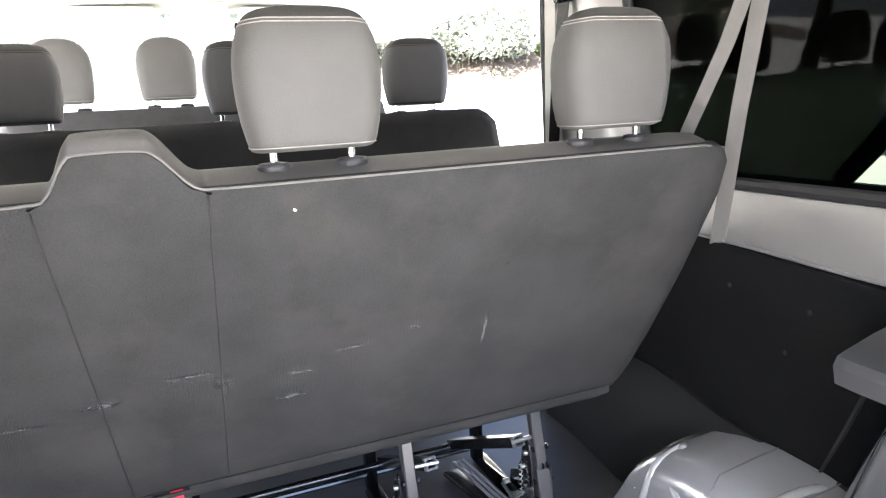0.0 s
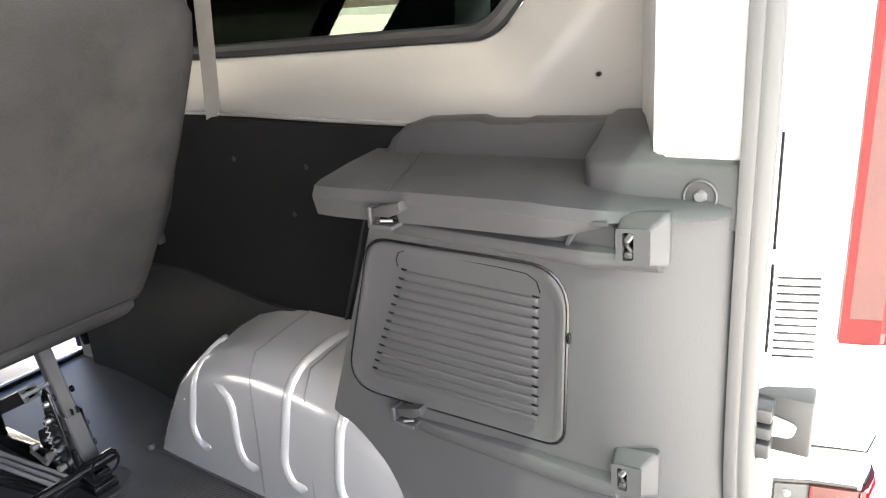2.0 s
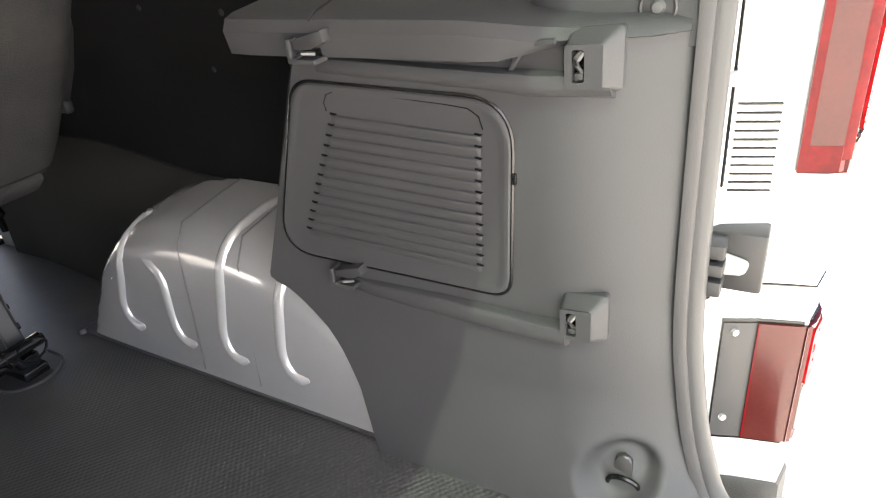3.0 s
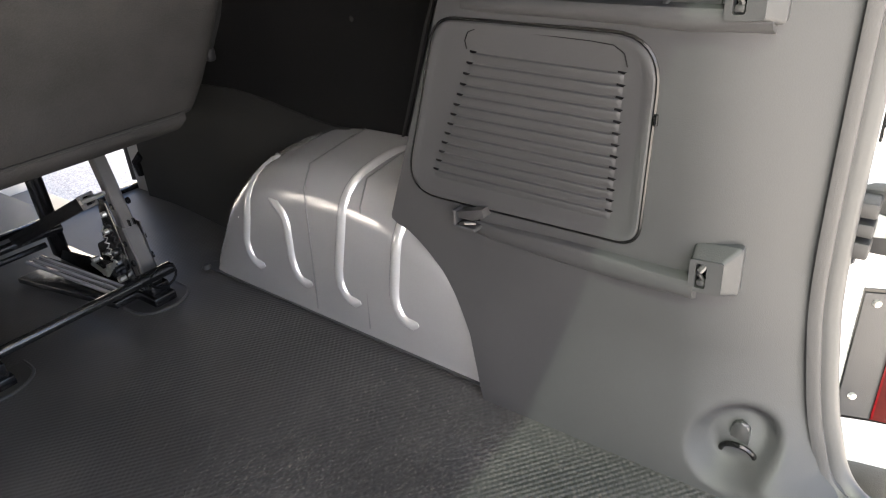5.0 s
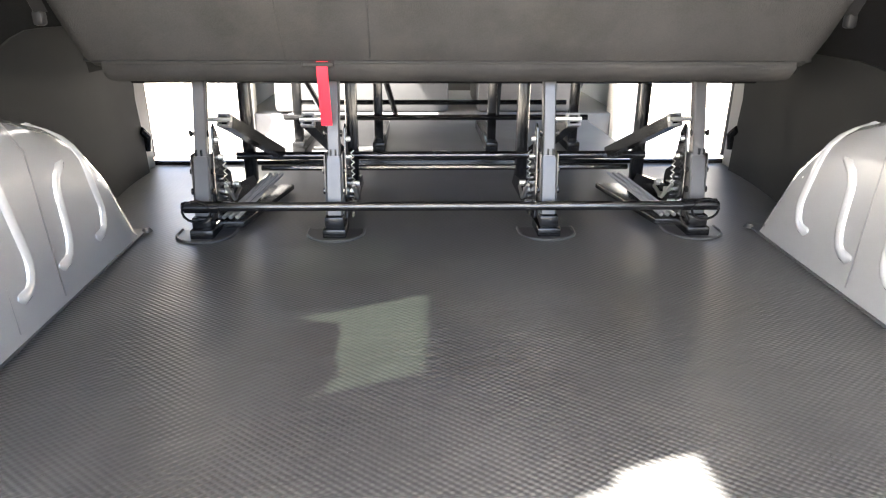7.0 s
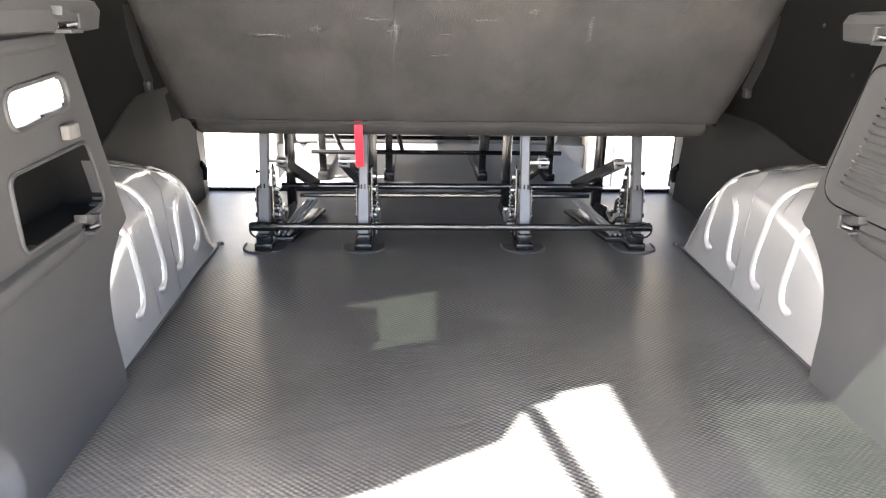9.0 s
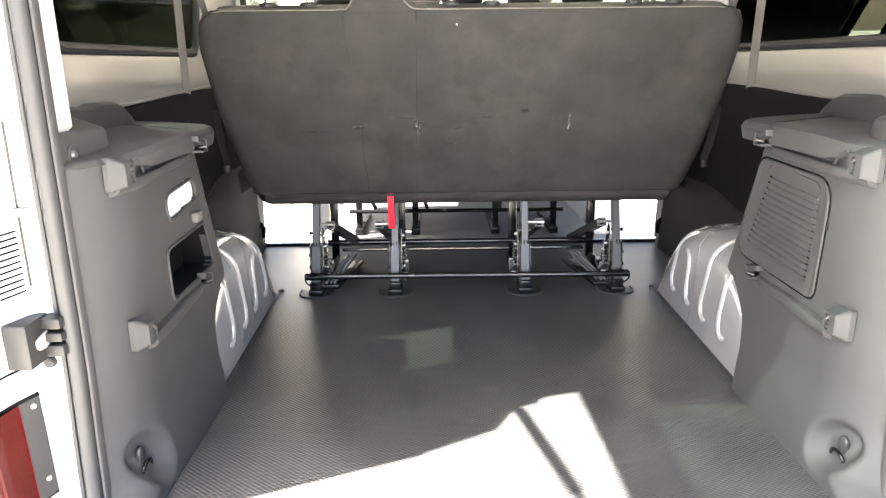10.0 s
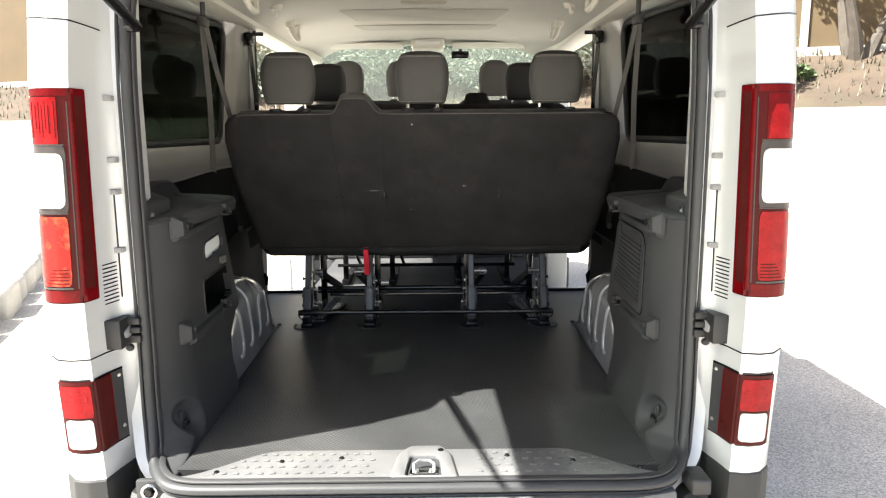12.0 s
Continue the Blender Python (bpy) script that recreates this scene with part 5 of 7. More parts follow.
        slab(bm, [(s * (trim_x(y, z, False) + 0.006), y, z) for y, z in rounded(PILL, 0.03, 6)], (s * 0.004, 0, 0))
        part("oval_cover", bm, WHITE_PL, trim, "white oval cover")
        bm = bmesh.new()
        box(bm, -0.638, -0.624, 0.515, 0.55, 0.424, 0.446, 0.003)
        part("connector", bm, BELT, trim, "pale cable connector")


for s, side in SIDES:
    rear_trim(s, side)


def lower_panel(s, side):
    """Black hardboard lining from the trim to the door opening."""
    pan = thing("side_lining", "black fibreboard side lining with small screws", "side lining", "side linings", (s * 0.82, 1.1, 0))
    ys = [0.56 + 1.22 * k / 24 for k in range(25)]
    bm = bmesh.new()
    rows = []
    for y in ys:
        zt = 0.664 + 0.02 * smooth01((y - 0.6) / 0.6)
        rows.append([(s * 0.845, y, 0.3), (s * 0.818, y, 0.3), (s * 0.814, y, 0.42), (s * 0.812, y, 0.55), (s * 0.815, y, zt - 0.012), (s * 0.82, y, zt - 0.003), (s * 0.829, y, zt), (s * 0.845, y, zt)])
    loft(bm, rows)
    part("board", bm, PANEL, pan)
    bm = bmesh.new()
    tube(bm, [(s * 0.8125, 0.705, 0.58), (s * 0.8105, 0.739, 0.495), (s * 0.8125, 0.775, 0.4), (s * 0.8155, 0.815, 0.305)], [0.003, 0.0045, 0.0045, 0.003], 5)
    part("board_edge", bm, SEAM, pan, "dark rear edge of the lining board")
    bm = bmesh.new()
    rows = []
    for y in ys:
        b = -0.035 * smooth01((y - 1.3) / 0.4)
        up = (0.1 if s < 0 else 0.045) * smooth01((y - 0.95) / 0.35)
        rows.append([(s * 0.845, y, 0.0), (s * (0.79 - b), y, 0.0), (s * (0.793 - b), y, 0.1), (s * (0.8 - b), y, 0.2), (s * (0.807 - b * 0.6), y, 0.28 + up), (s * 0.8105, y, 0.304 + up), (s * 0.845, y, 0.31 + up)])
    loft(bm, rows)
    part("lower_moulding", bm, LINING_LOW, pan, "grey moulded lower lining")
    bm = bmesh.new()
    tube(bm, [(s * 0.8275, y, 0.668 + 0.02 * smooth01((y - 0.6) / 0.6)) for y in (0.6, 0.8, 1.0, 1.2, 1.4, 1.62)], 0.004, 6)
    part("edge_bead", bm, PAINT_IN, pan, "silver bead over the lining")
    for y, z in ((1.038, 0.602), (0.855, 0.594), (0.9, 0.505), (1.42, 0.6)):
        bm = bmesh.new()
        disc(bm, (s * 0.8135, y, z), (-s, 0, 0), 0.0055, 0.002, 10, 0.0045)
        disc(bm, (s * 0.8115, y, z), (-s, 0, 0), 0.0022, 0.002, 8)
        part("screw", bm, LINING_LOW, pan, "small screw in a cup")


for s, side in SIDES:
    lower_panel(s, side)

bm = bmesh.new()
disc(bm, (0.829, 0.33, 0.735), (-1, 0, 0), 0.0032, 0.005, 12)
disc(bm, (-0.829, 0.33, 0.735), (1, 0, 0), 0.0032, 0.005, 12)
structure("bolt_hole", bm, BLACK, "small dark bolt holes in the bare metal", "hole")

# ---- seats ----


WIDTH = [(0, 0.79), (0.01, 0.845), (0.03, 0.87), (0.08, 0.895), (0.2, 0.945), (0.35, 0.985), (0.5, 1.0), (0.62, 0.994), (0.72, 0.968), (0.8, 0.93), (0.87, 0.886), (0.92, 0.842), (0.95, 0.795), (0.97, 0.73), (0.985, 0.63), (0.995, 0.48), (1.0, 0.3)]
ROUND = [(0, 0.82), (0.02, 0.89), (0.08, 0.94), (0.3, 0.985), (0.5, 1.0), (0.65, 0.985), (0.76, 0.94), (0.85, 0.86), (0.91, 0.76), (0.955, 0.62), (0.985, 0.42), (1.0, 0.18)]
DEPTH = [(0, 0.6), (0.03, 0.9), (0.1, 1.0), (0.5, 1.0), (0.7, 0.95), (0.85, 0.8), (0.94, 0.6), (0.985, 0.38), (1.0, 0.15)]


def headrest(bench, x, y, z0, w=0.101, h=0.178, cloth=None, tilt=0.10, deep=0.052, capped=True):
    """A padded headrest with stitched seams and two posts, most with a domed, darker cap."""
    shape = WIDTH if capped else ROUND

    def ring(t, out=0.0):
        a = lerp(shape, t)
        d = lerp(DEPTH, t)
        zz, dy = z0 + h * t, -tilt * h * t * 0.5
        rim = rounded([(-w * a - out, -deep * d - out), (w * a + out, -deep * d - out), (w * a * 0.94 + out, deep * d + out), (-w * a * 0.94 - out, deep * d + out)], [min(0.034, w * a * 0.5) * (0.5 + 0.5 * d)] * 4, 8)
        return [(x + px, y + dy + py + 0.012 * (px / w) ** 2 * (1 if py < 0 else 0), zz - 0.007 * (px / w) ** 2 * smooth01((t - 0.7) / 0.2)) for px, py in rim]
    bm = bmesh.new()
    low, high = [t for t, _ in shape if t < 0.915], [t for t, _ in shape if t > 0.915]
    loft(bm, [ring(t) for t in (low + [0.915] if capped else low + high)], True, not capped)
    hr = part("headrest", bm, cloth or HEADREST, bench, angle=80)
    if capped:
        bm = bmesh.new()
        loft(bm, [ring(t) for t in [0.915] + high], False, True)
        part("cap", bm, CAP, hr, "darker top of the headrest", angle=80)
    for t0 in ((0.035, 0.89, 0.915) if capped else (0.035,)):
        bm = bmesh.new()
        tube(bm, ring(t0, 0.0003), 0.0009, 5, True)
        part("piping", bm, STITCH if cloth is None else SEAM, hr, "pale stitched seam" if cloth is None else "dark seam")
    for k in (-1, 1):
        bm = bmesh.new()
        tube(bm, [(x + k * 0.055, y + 0.006, z0 - 0.03), (x + k * 0.055, y + 0.004, z0 + 0.02)], 0.0052, 8)
        part("post", bm, CHROME, hr, "steel headrest post")
        bm = bmesh.new()
        loft(bm, [[(x + k * 0.055 + r * math.cos(t) * 1.25, y + 0.006 + r * math.sin(t), z) for t in [2 * math.pi * q / 18 for q in range(18)]] for r, z in ((0.015, z0 - 0.032), (0.0185, z0 - 0.026), (0.019, z0 - 0.02), (0.016, z0 - 0.0155), (0.009, z0 - 0.0145))])
        part("post_collar", bm, TRIM_D, hr, "dark plastic post collar")
    return hr


def back_y(z):
    return 0.958 + (0.855 - z) * 0.505


def back_w(z):
    return lerp([(0.3, 0.69), (0.36, 0.705), (0.5, 0.733), (0.65, 0.75), (0.8, 0.755), (0.85, 0.748), (0.88, 0.732), (0.9, 0.71)], z)


def rear_bench():
    bench = thing("rear_bench", "rear bench, dark fabric back, grey headrests, black steel frame", "bench seat", "", (0, 1.3, 0))
    # back cover
    bm = bmesh.new()
    rings = []
    for z, g in [(0.335, 0.03), (0.342, 0.012), (0.356, 0.004), (0.4, 0), (0.48, 0), (0.56, 0), (0.64, 0), (0.72, 0), (0.8, 0), (0.86, 0.0), (0.883, 0.004), (0.896, 0.012)]:
        w = back_w(z) - g * 0.6
        y0 = back_y(z) + g
        ring = []
        for px, py in ring_round(w, y0, y0 + 0.15, 0.06, 0.05, 7):
            ring.append((px, py, z))
        rings.append(ring)
    loft(bm, rings)
    back = part("backrest", bm, FABRIC, bench, "dark charcoal fabric backrest", angle=70)
    # top roll in lighter vinyl
    bm = bmesh.new()
    rings = []

    def rise(px):
        """How the vinyl rises over the belt outlet, rounded at its shoulders."""
        return smooth01((px + 0.335) / 0.042) * smooth01((-0.15 - px) / 0.066) * (1 - 0.05 * ((px + 0.252) / 0.05) ** 2)
    for px in sorted([-0.735 + 1.47 * k / 60 for k in range(61)] + [-0.345 + 0.006 * k for k in range(36)]):
        e = smooth01((abs(px) - 0.66) / 0.1)
        hump = rise(px)
        zt = 0.89 + 0.068 * hump - 0.07 * e ** 2
        y0 = back_y(0.896) + 0.022 - 0.022 * hump + 0.06 * e
        rings.append([(px, y0, zt - 0.012), (px, y0 + 0.003, zt + 0.002), (px, y0 + 0.016, zt + 0.012), (px, y0 + 0.05, zt + 0.022 - 0.006 * hump), (px, y0 + 0.09 - 0.03 * e, zt + 0.022 - 0.02 * hump), (px, y0 + 0.125 - 0.05 * e, zt + 0.005), (px, y0 + 0.13 - 0.05 * e, 0.82), (px, y0 + 0.07, 0.82), (px, y0 + 0.04, zt - 0.03)])
    loft(bm, rings)
    part("top_roll", bm, FABRIC_TOP, bench, "grey vinyl top of the backrest", angle=60)
    # fabric of the hump's rear
    bm = bmesh.new()
    pts = [(-0.35 + 0.007 * k, 0.888 + 0.059 * rise(-0.35 + 0.007 * k)) for k in range(31)]
    slab(bm, [(x, back_y(0.896) + 0.004 - (z - 0.888) * 0.12, z) for x, z in pts], (0, 0.02, 0.004), 0.003)
    part("hump_cover", bm, FABRIC, bench, "raised fabric hump over the belt outlet")
    # seams
    seam_line = [(-0.735, 0.862), (-0.72, 0.884)] + [(-0.66 + 0.05 * k, 0.8935) for k in range(7)] + [(-0.345 + 0.007 * k, 0.8945 + 0.0545 * rise(-0.345 + 0.007 * k)) for k in range(30)] + [(-0.1 + 0.05 * k, 0.8935) for k in range(16)] + [(0.72, 0.884), (0.735, 0.862)]
    bm = bmesh.new()
    tube(bm, [(x, back_y(0.896) + 0.006 + 0.055 * smooth01((abs(x) - 0.69) / 0.06) - (max(0, z - 0.9)) * 0.15, z) for x, z in seam_line], 0.0019, 6)
    part("top_seam", bm, SEAM_L, back, "paler seam along the top")
    for xa, xb in ((-0.345, -0.315), (-0.148, -0.16)):
        bm = bmesh.new()
        tube(bm, [(xa + (xb - xa) * t, back_y(0.888 - 0.53 * t) - 0.0004, 0.888 - 0.53 * t) for t in (0, 0.25, 0.5, 0.75, 1)], 0.0011, 5)
        part("panel_seam", bm, SEAM, back, "dark vertical seam")
    bm = bmesh.new()
    tube(bm, [(x, back_y(0.353) + 0.004 + 0.05 * smooth01((abs(x) - 0.655) / 0.06), 0.351) for x in [-0.705 + 1.41 * k / 40 for k in range(41)]], 0.0032, 6)
    part("lower_seam", bm, SEAM, back, "thick seam at the lower edge")
    # chalky scuffs
    rnd = random.Random(4)
    for x, z, w, h in ((-0.153, 0.578, 0.016, 0.008), (0.297, 0.585, 0.004, 0.022), (-0.33, 0.575, 0.02, 0.004), (-0.2, 0.6, 0.03, 0.002), (-0.03, 0.568, 0.018, 0.002), (0.16, 0.62, 0.012, 0.004), (-0.15, 0.566, 0.004, 0.014), (-0.04, 0.855, 0.0018, 0.0013), (0.16, 0.8, 0.0011, 0.0008), (0.31, 0.72, 0.006, 0.002), (-0.06, 0.52, 0.03, 0.002), (-0.45, 0.56, 0.04, 0.002), (0.05, 0.6, 0.03, 0.002)):
        bm = bmesh.new()
        out = [(x + 1.3 * w * (math.cos(t) + rnd.uniform(-0.25, 0.25)), z + 1.9 * h * (math.sin(t) + rnd.uniform(-0.25, 0.25))) for t in [2 * math.pi * q / 9 for q in range(9)]]
        slab(bm, [(a, back_y(b) - 0.0008, b) for a, b in out], (0, -0.0003, 0))
        part("scuff", bm, SCUFF if z < 0.84 else WHITE_PL, back, "pale chalky scuff mark")
    # cushion seen from below
    bm = bmesh.new()
    rings = []
    for y, zb, zt, w in ((1.215, 0.335, 0.352, 0.655), (1.25, 0.312, 0.38, 0.67), (1.35, 0.3, 0.42, 0.71), (1.46, 0.295, 0.42, 0.75), (1.6, 0.3, 0.41, 0.75), (1.72, 0.31, 0.4, 0.74), (1.76, 0.34, 0.37, 0.72)):
        rings.append([(a, y, b) for a, b in rounded([(-w, zb), (w, zb), (w, zt), (-w, zt)], 0.025, 4)])
    loft(bm, rings)
    part("cushion", bm, FABRIC, bench, "dark seat cushion", angle=60)
    for x in (-0.495, 0.0, 0.495):
        headrest(bench, x, 0.995, 0.932, 0.101, 0.188)
    # steel frame
    legs = (-0.513, -0.245, 0.198, 0.511)
    for i, x in enumerate(legs):
        bm = bmesh.new()
        lo, hi = Vector((x, 1.248, 0.03)), Vector((x * 0.985, 1.305, 0.345))
        for a, b, w, d in ((0.0, 0.42, 0.0165, 0.014), (0.42, 1.0, 0.0125, 0.011)):
            p, q = lo.lerp(hi, a), lo.lerp(hi, b)
            loft(bm, [[(c.x + u * w * g, c.y + v * d * g, c.z) for u, v in ((-1, -0.8), (-0.8, -1), (0.8, -1), (1, -0.8), (1, 1), (-1, 1))] for c, g in ((p, 1), (p.lerp(q, 0.93), 1), (q, 0.9))])
        leg = part("leg", bm, LEG, bench, "grey coated steel leg")
        bm = bmesh.new()
        tube(bm, [(x - 0.023, 1.268, 0.13), (x + 0.023, 1.268, 0.13)], 0.006, 8)
        part("pivot_bolt", bm, BLACK, leg)
        bm = bmesh.new()
        for g, zz in ((-0.004, 0.17), (0.006, 0.17)):
            yy = 1.248 + (zz - 0.03) * 0.181 - 0.013
            box(bm, x + g - 0.0015, x + g + 0.0015, yy - 0.004, yy + 0.004, zz - 0.006, zz + 0.006)
        part("slot", bm, BLACK, leg, "two dark slots")
        for zz, ww in ((0.335, 0.024), (0.205, 0.019), (0.09, 0.022)):
            bm = bmesh.new()
            yy = 1.248 + (zz - 0.03) * 0.181
            tube(bm, [(x - ww, yy, zz), (x - ww + 0.004, yy, zz), (x - ww + 0.0041, yy, zz), (x + ww - 0.0041, yy, zz), (x + ww - 0.004, yy, zz), (x + ww, yy, zz)], [0.007, 0.007, 0.004, 0.004, 0.007, 0.007], 8)
            part("cross_bolt", bm, BLACK, leg, "black bolt through the leg")
        bm = bmesh.new()
        box(bm, x * 0.985 - 0.018, x * 0.985 + 0.018, 1.288, 1.33, 0.315, 0.348, 0.004)
        part("top_clamp", bm, BLACK, leg, "black clamp at the leg's top")
        bm = bmesh.new()
        box(bm, x - 0.019, x + 0.019, 1.222, 1.262, 0.018, 0.044, 0.003)
        box(bm, x - 0.024, x + 0.024, 1.215, 1.29, 0.0, 0.02, 0.004)
        part("foot", bm, BLACK, bench, "black floor foot")
        bm = bmesh.new()                                # rail and catch plates
        side = 1 if x < 0 else -1
        box(bm, x - 0.016, x + 0.016, 1.27, 1.63, 0.0, 0.022, 0.004)
        for g in (-0.02, 0.02):
            slab(bm, [(x + g, y, z) for y, z in rounded([(1.27, 0.02), (1.4, 0.02), (1.39, 0.1), (1.33, 0.13), (1.285, 0.12)], 0.015, 3)], (0.004, 0, 0))
        slab(bm, [(x + side * 0.03, y, z) for y, z in ((1.3, 0.02), (1.58, 0.02), (1.55, 0.05), (1.33, 0.08))], (0.004, 0, 0))
        part("floor_rail", bm, BLACK, bench, "black seat rail with catch plates")
        bm = bmesh.new()                                # notched side plate behind the leg
        slab(bm, [(x + side * 0.021, y, z) for y, z in ((1.262, 0.03), (1.345, 0.03), (1.352, 0.075), (1.336, 0.1), (1.342, 0.135), (1.322, 0.16), (1.318, 0.2), (1.3, 0.222), (1.285, 0.215), (1.27, 0.12))], (side * 0.004, 0, 0), 0.001)
        plate = part("side_plate", bm, GLOSS, bench, "notched black side plate")
        for yy, zz, rr in ((1.322, 0.06, 0.007), (1.305, 0.105, 0.009), (1.31, 0.15, 0.006), (1.297, 0.19, 0.0065)):
            bm = bmesh.new()
            disc(bm, (x + side * 0.024, yy, zz), (side, 0, 0), rr, 0.009, 10, rr * 0.8)
            part("plate_bolt", bm, ZINC if rr < 0.007 else BLACK, plate, "bolt on the side plate")
        bm = bmesh.new()
        tube(bm, [(x + side * 0.034 + 0.004 * math.cos(q * 2.1), 1.31 + 0.004 * math.sin(q * 2.1), 0.075 + 0.0042 * q) for q in range(22)], 0.0013, 5)
        part("return_spring", bm, ZINC, plate, "bright coiled return spring")
        bm = bmesh.new()                                # knee gusset where the thin upper tube leaves the thick lower one
        slab(bm, [(x - 0.019, y, z) for y, z in ((1.25, 0.03), (1.3, 0.03), (1.31, 0.12), (1.296, 0.165), (1.262, 0.165))], (0.0025, 0, 0))
        slab(bm, [(x + 0.0165, y, z) for y, z in ((1.25, 0.03), (1.3, 0.03), (1.31, 0.12), (1.296, 0.165), (1.262, 0.165))], (0.0025, 0, 0))
        part("leg_gusset", bm, LEG, leg, "flat steel cheeks of the leg")
        bm = bmesh.new()
        for k in range(4):
            disc(bm, (x + side * 0.026, 1.3 + 0.03 * k, 0.05 + 0.02 * (k % 2)), (side, 0, 0), 0.007, 0.014, 8)
        tube(bm, [(x + side * 0.035, 1.3, 0.09), (x + side * 0.04, 1.34, 0.05), (x + side * 0.038, 1.4, 0.06)], 0.004, 6)
        part("catch", bm, ZINC, bench, "bright catch bolts and spring")
        bm = bmesh.new()                                # front post
        px = x * 0.965
        box(bm, px - 0.014, px + 0.014, 1.58, 1.612, 0.02, 0.33, 0.004)
        part("front_post", bm, BLACK, bench, "black front post")
        bm = bmesh.new()                                # square arm with its pin
        o = (1, -1, 1, -1)[i]
        a = Vector((x + o * 0.05, 1.285, 0.232))
        b = Vector((x + o * (0.1 if i in (0, 3) else 0.02), 1.57, 0.1))
        way = (b - a).normalized()
        sd = way.cross(Vector((0, 0, 1))).normalized()
        up = sd.cross(way)
        hw = 0.0125
        loft(bm, [[c + sd * u * hw + up * v * hw for u, v in ((-1, -1), (1, -1), (1, 1), (-1, 1))] for c in (a, b)], False, True)
        loft(bm, [[c + sd * u * hw * 0.8 + up * v * hw * 0.8 for u, v in ((-1, -1), (1, -1), (1, 1), (-1, 1))] for c in (a, b)], False, False)
        arm = part("square_arm", bm, BLACK, bench, "black square tube arm")
        bm = bmesh.new()
        ring4 = [[a + way * d + sd * u * hw * g + up * v * hw * g for u, v in ((-1, -1), (1, -1), (1, 1), (-1, 1))] for d, g in ((-0.001, 1.08), (-0.001, 0.72), (0.012, 0.72), (0.012, 1.08))]
        loft(bm, ring4, loop=True)
        part("arm_end", bm, STEEL, arm, "worn bright rim of the open tube end")
        bm = bmesh.new()
        tube(bm, [(x + o * 0.01, 1.29, 0.232), (x + o * 0.066, 1.285, 0.232)], 0.005, 8)
        part("arm_pin", bm, ZINC, bench)
        if i in (0, 3):
            for g in (0.028, 0.042, 0.056):             # pale bars added as the bright highlight edges of the outer rail boxes
                bm = bmesh.new()
                tube(bm, [(x + o * g, 1.285, 0.026), (x + o * (g + 0.045), 1.56, 0.05)], 0.0048, 6)
                part("rail_highlight", bm, ARCH, bench, "pale bar painting a highlight edge of the rail box")
            bm = bmesh.new()
            slab(bm, [(x + o * a, b, 0.004) for a, b in ((0.014, 1.28), (0.07, 1.28), (0.125, 1.58), (0.06, 1.58))], (0, 0, 0.014), 0.003)
            part("rail_box", bm, GLOSS, bench, "black rail box under the highlight bars")
    bm = bmesh.new()
    tube(bm, [(-0.545, 1.218, 0.07), (0.545, 1.218, 0.067)], 0.0095, 12)
    bar = part("rear_bar", bm, GLOSS, bench, "glossy black round cross bar")
    for s in (-1, 1):
        bm = bmesh.new()
        tube(bm, [(s * 0.47, 1.218, 0.069), (s * 0.54, 1.218, 0.069)], 0.0125, 10)
        tube(bm, [(s * (0.515 + 0.028 * math.cos(t)), 1.208, 0.062 + 0.022 * math.sin(t)) for t in [2 * math.pi * q / 14 for q in range(14)]], 0.0028, 6, True)
        part("bar_bracket", bm, BLACK, bar, "black bracket and wire clip")
    bm = bmesh.new()
    tube(bm, [(-0.52, 1.565, 0.095), (0.5, 1.565, 0.095)], 0.01, 10)
    tube(bm, [(-0.47, 1.6, 0.055), (0.47, 1.6, 0.055)], 0.007, 8)
    part("front_bar", bm, GLOSS, bench, "black front cross bar")
    bm = bmesh.new()
    tube(bm, [(-0.72, 1.5, 0.29), (0.72, 1.5, 0.29)], 0.012, 8)
    part("seat_tube", bm, BLACK, bench)
    # red pull strap
    bm = bmesh.new()
    loft(bm, [[(-0.249 + a * 0.0105, y + b, z) for a, b in ((-1, 0), (1, 0), (1, 0.003), (-1, 0.003))] for y, z in ((1.208, 0.353), (1.204, 0.338), (1.207, 0.318), (1.215, 0.285), (1.224, 0.25), (1.228, 0.23))])
    part("pull_strap", bm, RED_TAPE, bench, "red webbing pull strap")
    bm = bmesh.new()
    tube(bm, [(-0.285, 1.27, 0.328), (-0.225, 1.27, 0.328)], 0.004, 8)
    part("strap_pin", bm, STEEL, bench)
    bm = bmesh.new()
    box(bm, -0.287, -0.227, 1.204, 1.215, 0.343, 0.352, 0.003)
    part("strap_loop", bm, SEAM, bench, "dark stitched strap loop")
    # rubber cut-outs under the feet
    for x in legs:
        bm = bmesh.new()
        pts = [(x - 0.058, 1.275), (x - 0.058, 1.25)] + [(x - 0.058 * math.cos(t), 1.245 - 0.052 * math.sin(t)) for t in [math.pi * q / 14 for q in range(15)]] + [(x + 0.058, 1.25), (x + 0.058, 1.275)]
        tube(bm, [(a, b, 0.002) for a, b in pts], 0.0032, 6)
        part("mat_cutout_rim", bm, SEAL, bench, "raised rim of the cut-out in the mat")
        bm = bmesh.new()
        slab(bm, [(a, b, 0.0008) for a, b in pts], (0, 0, 0.0012))
        part("mat_cutout", bm, RUBBER, bench, "dark cut-out in the mat")


rear_bench()


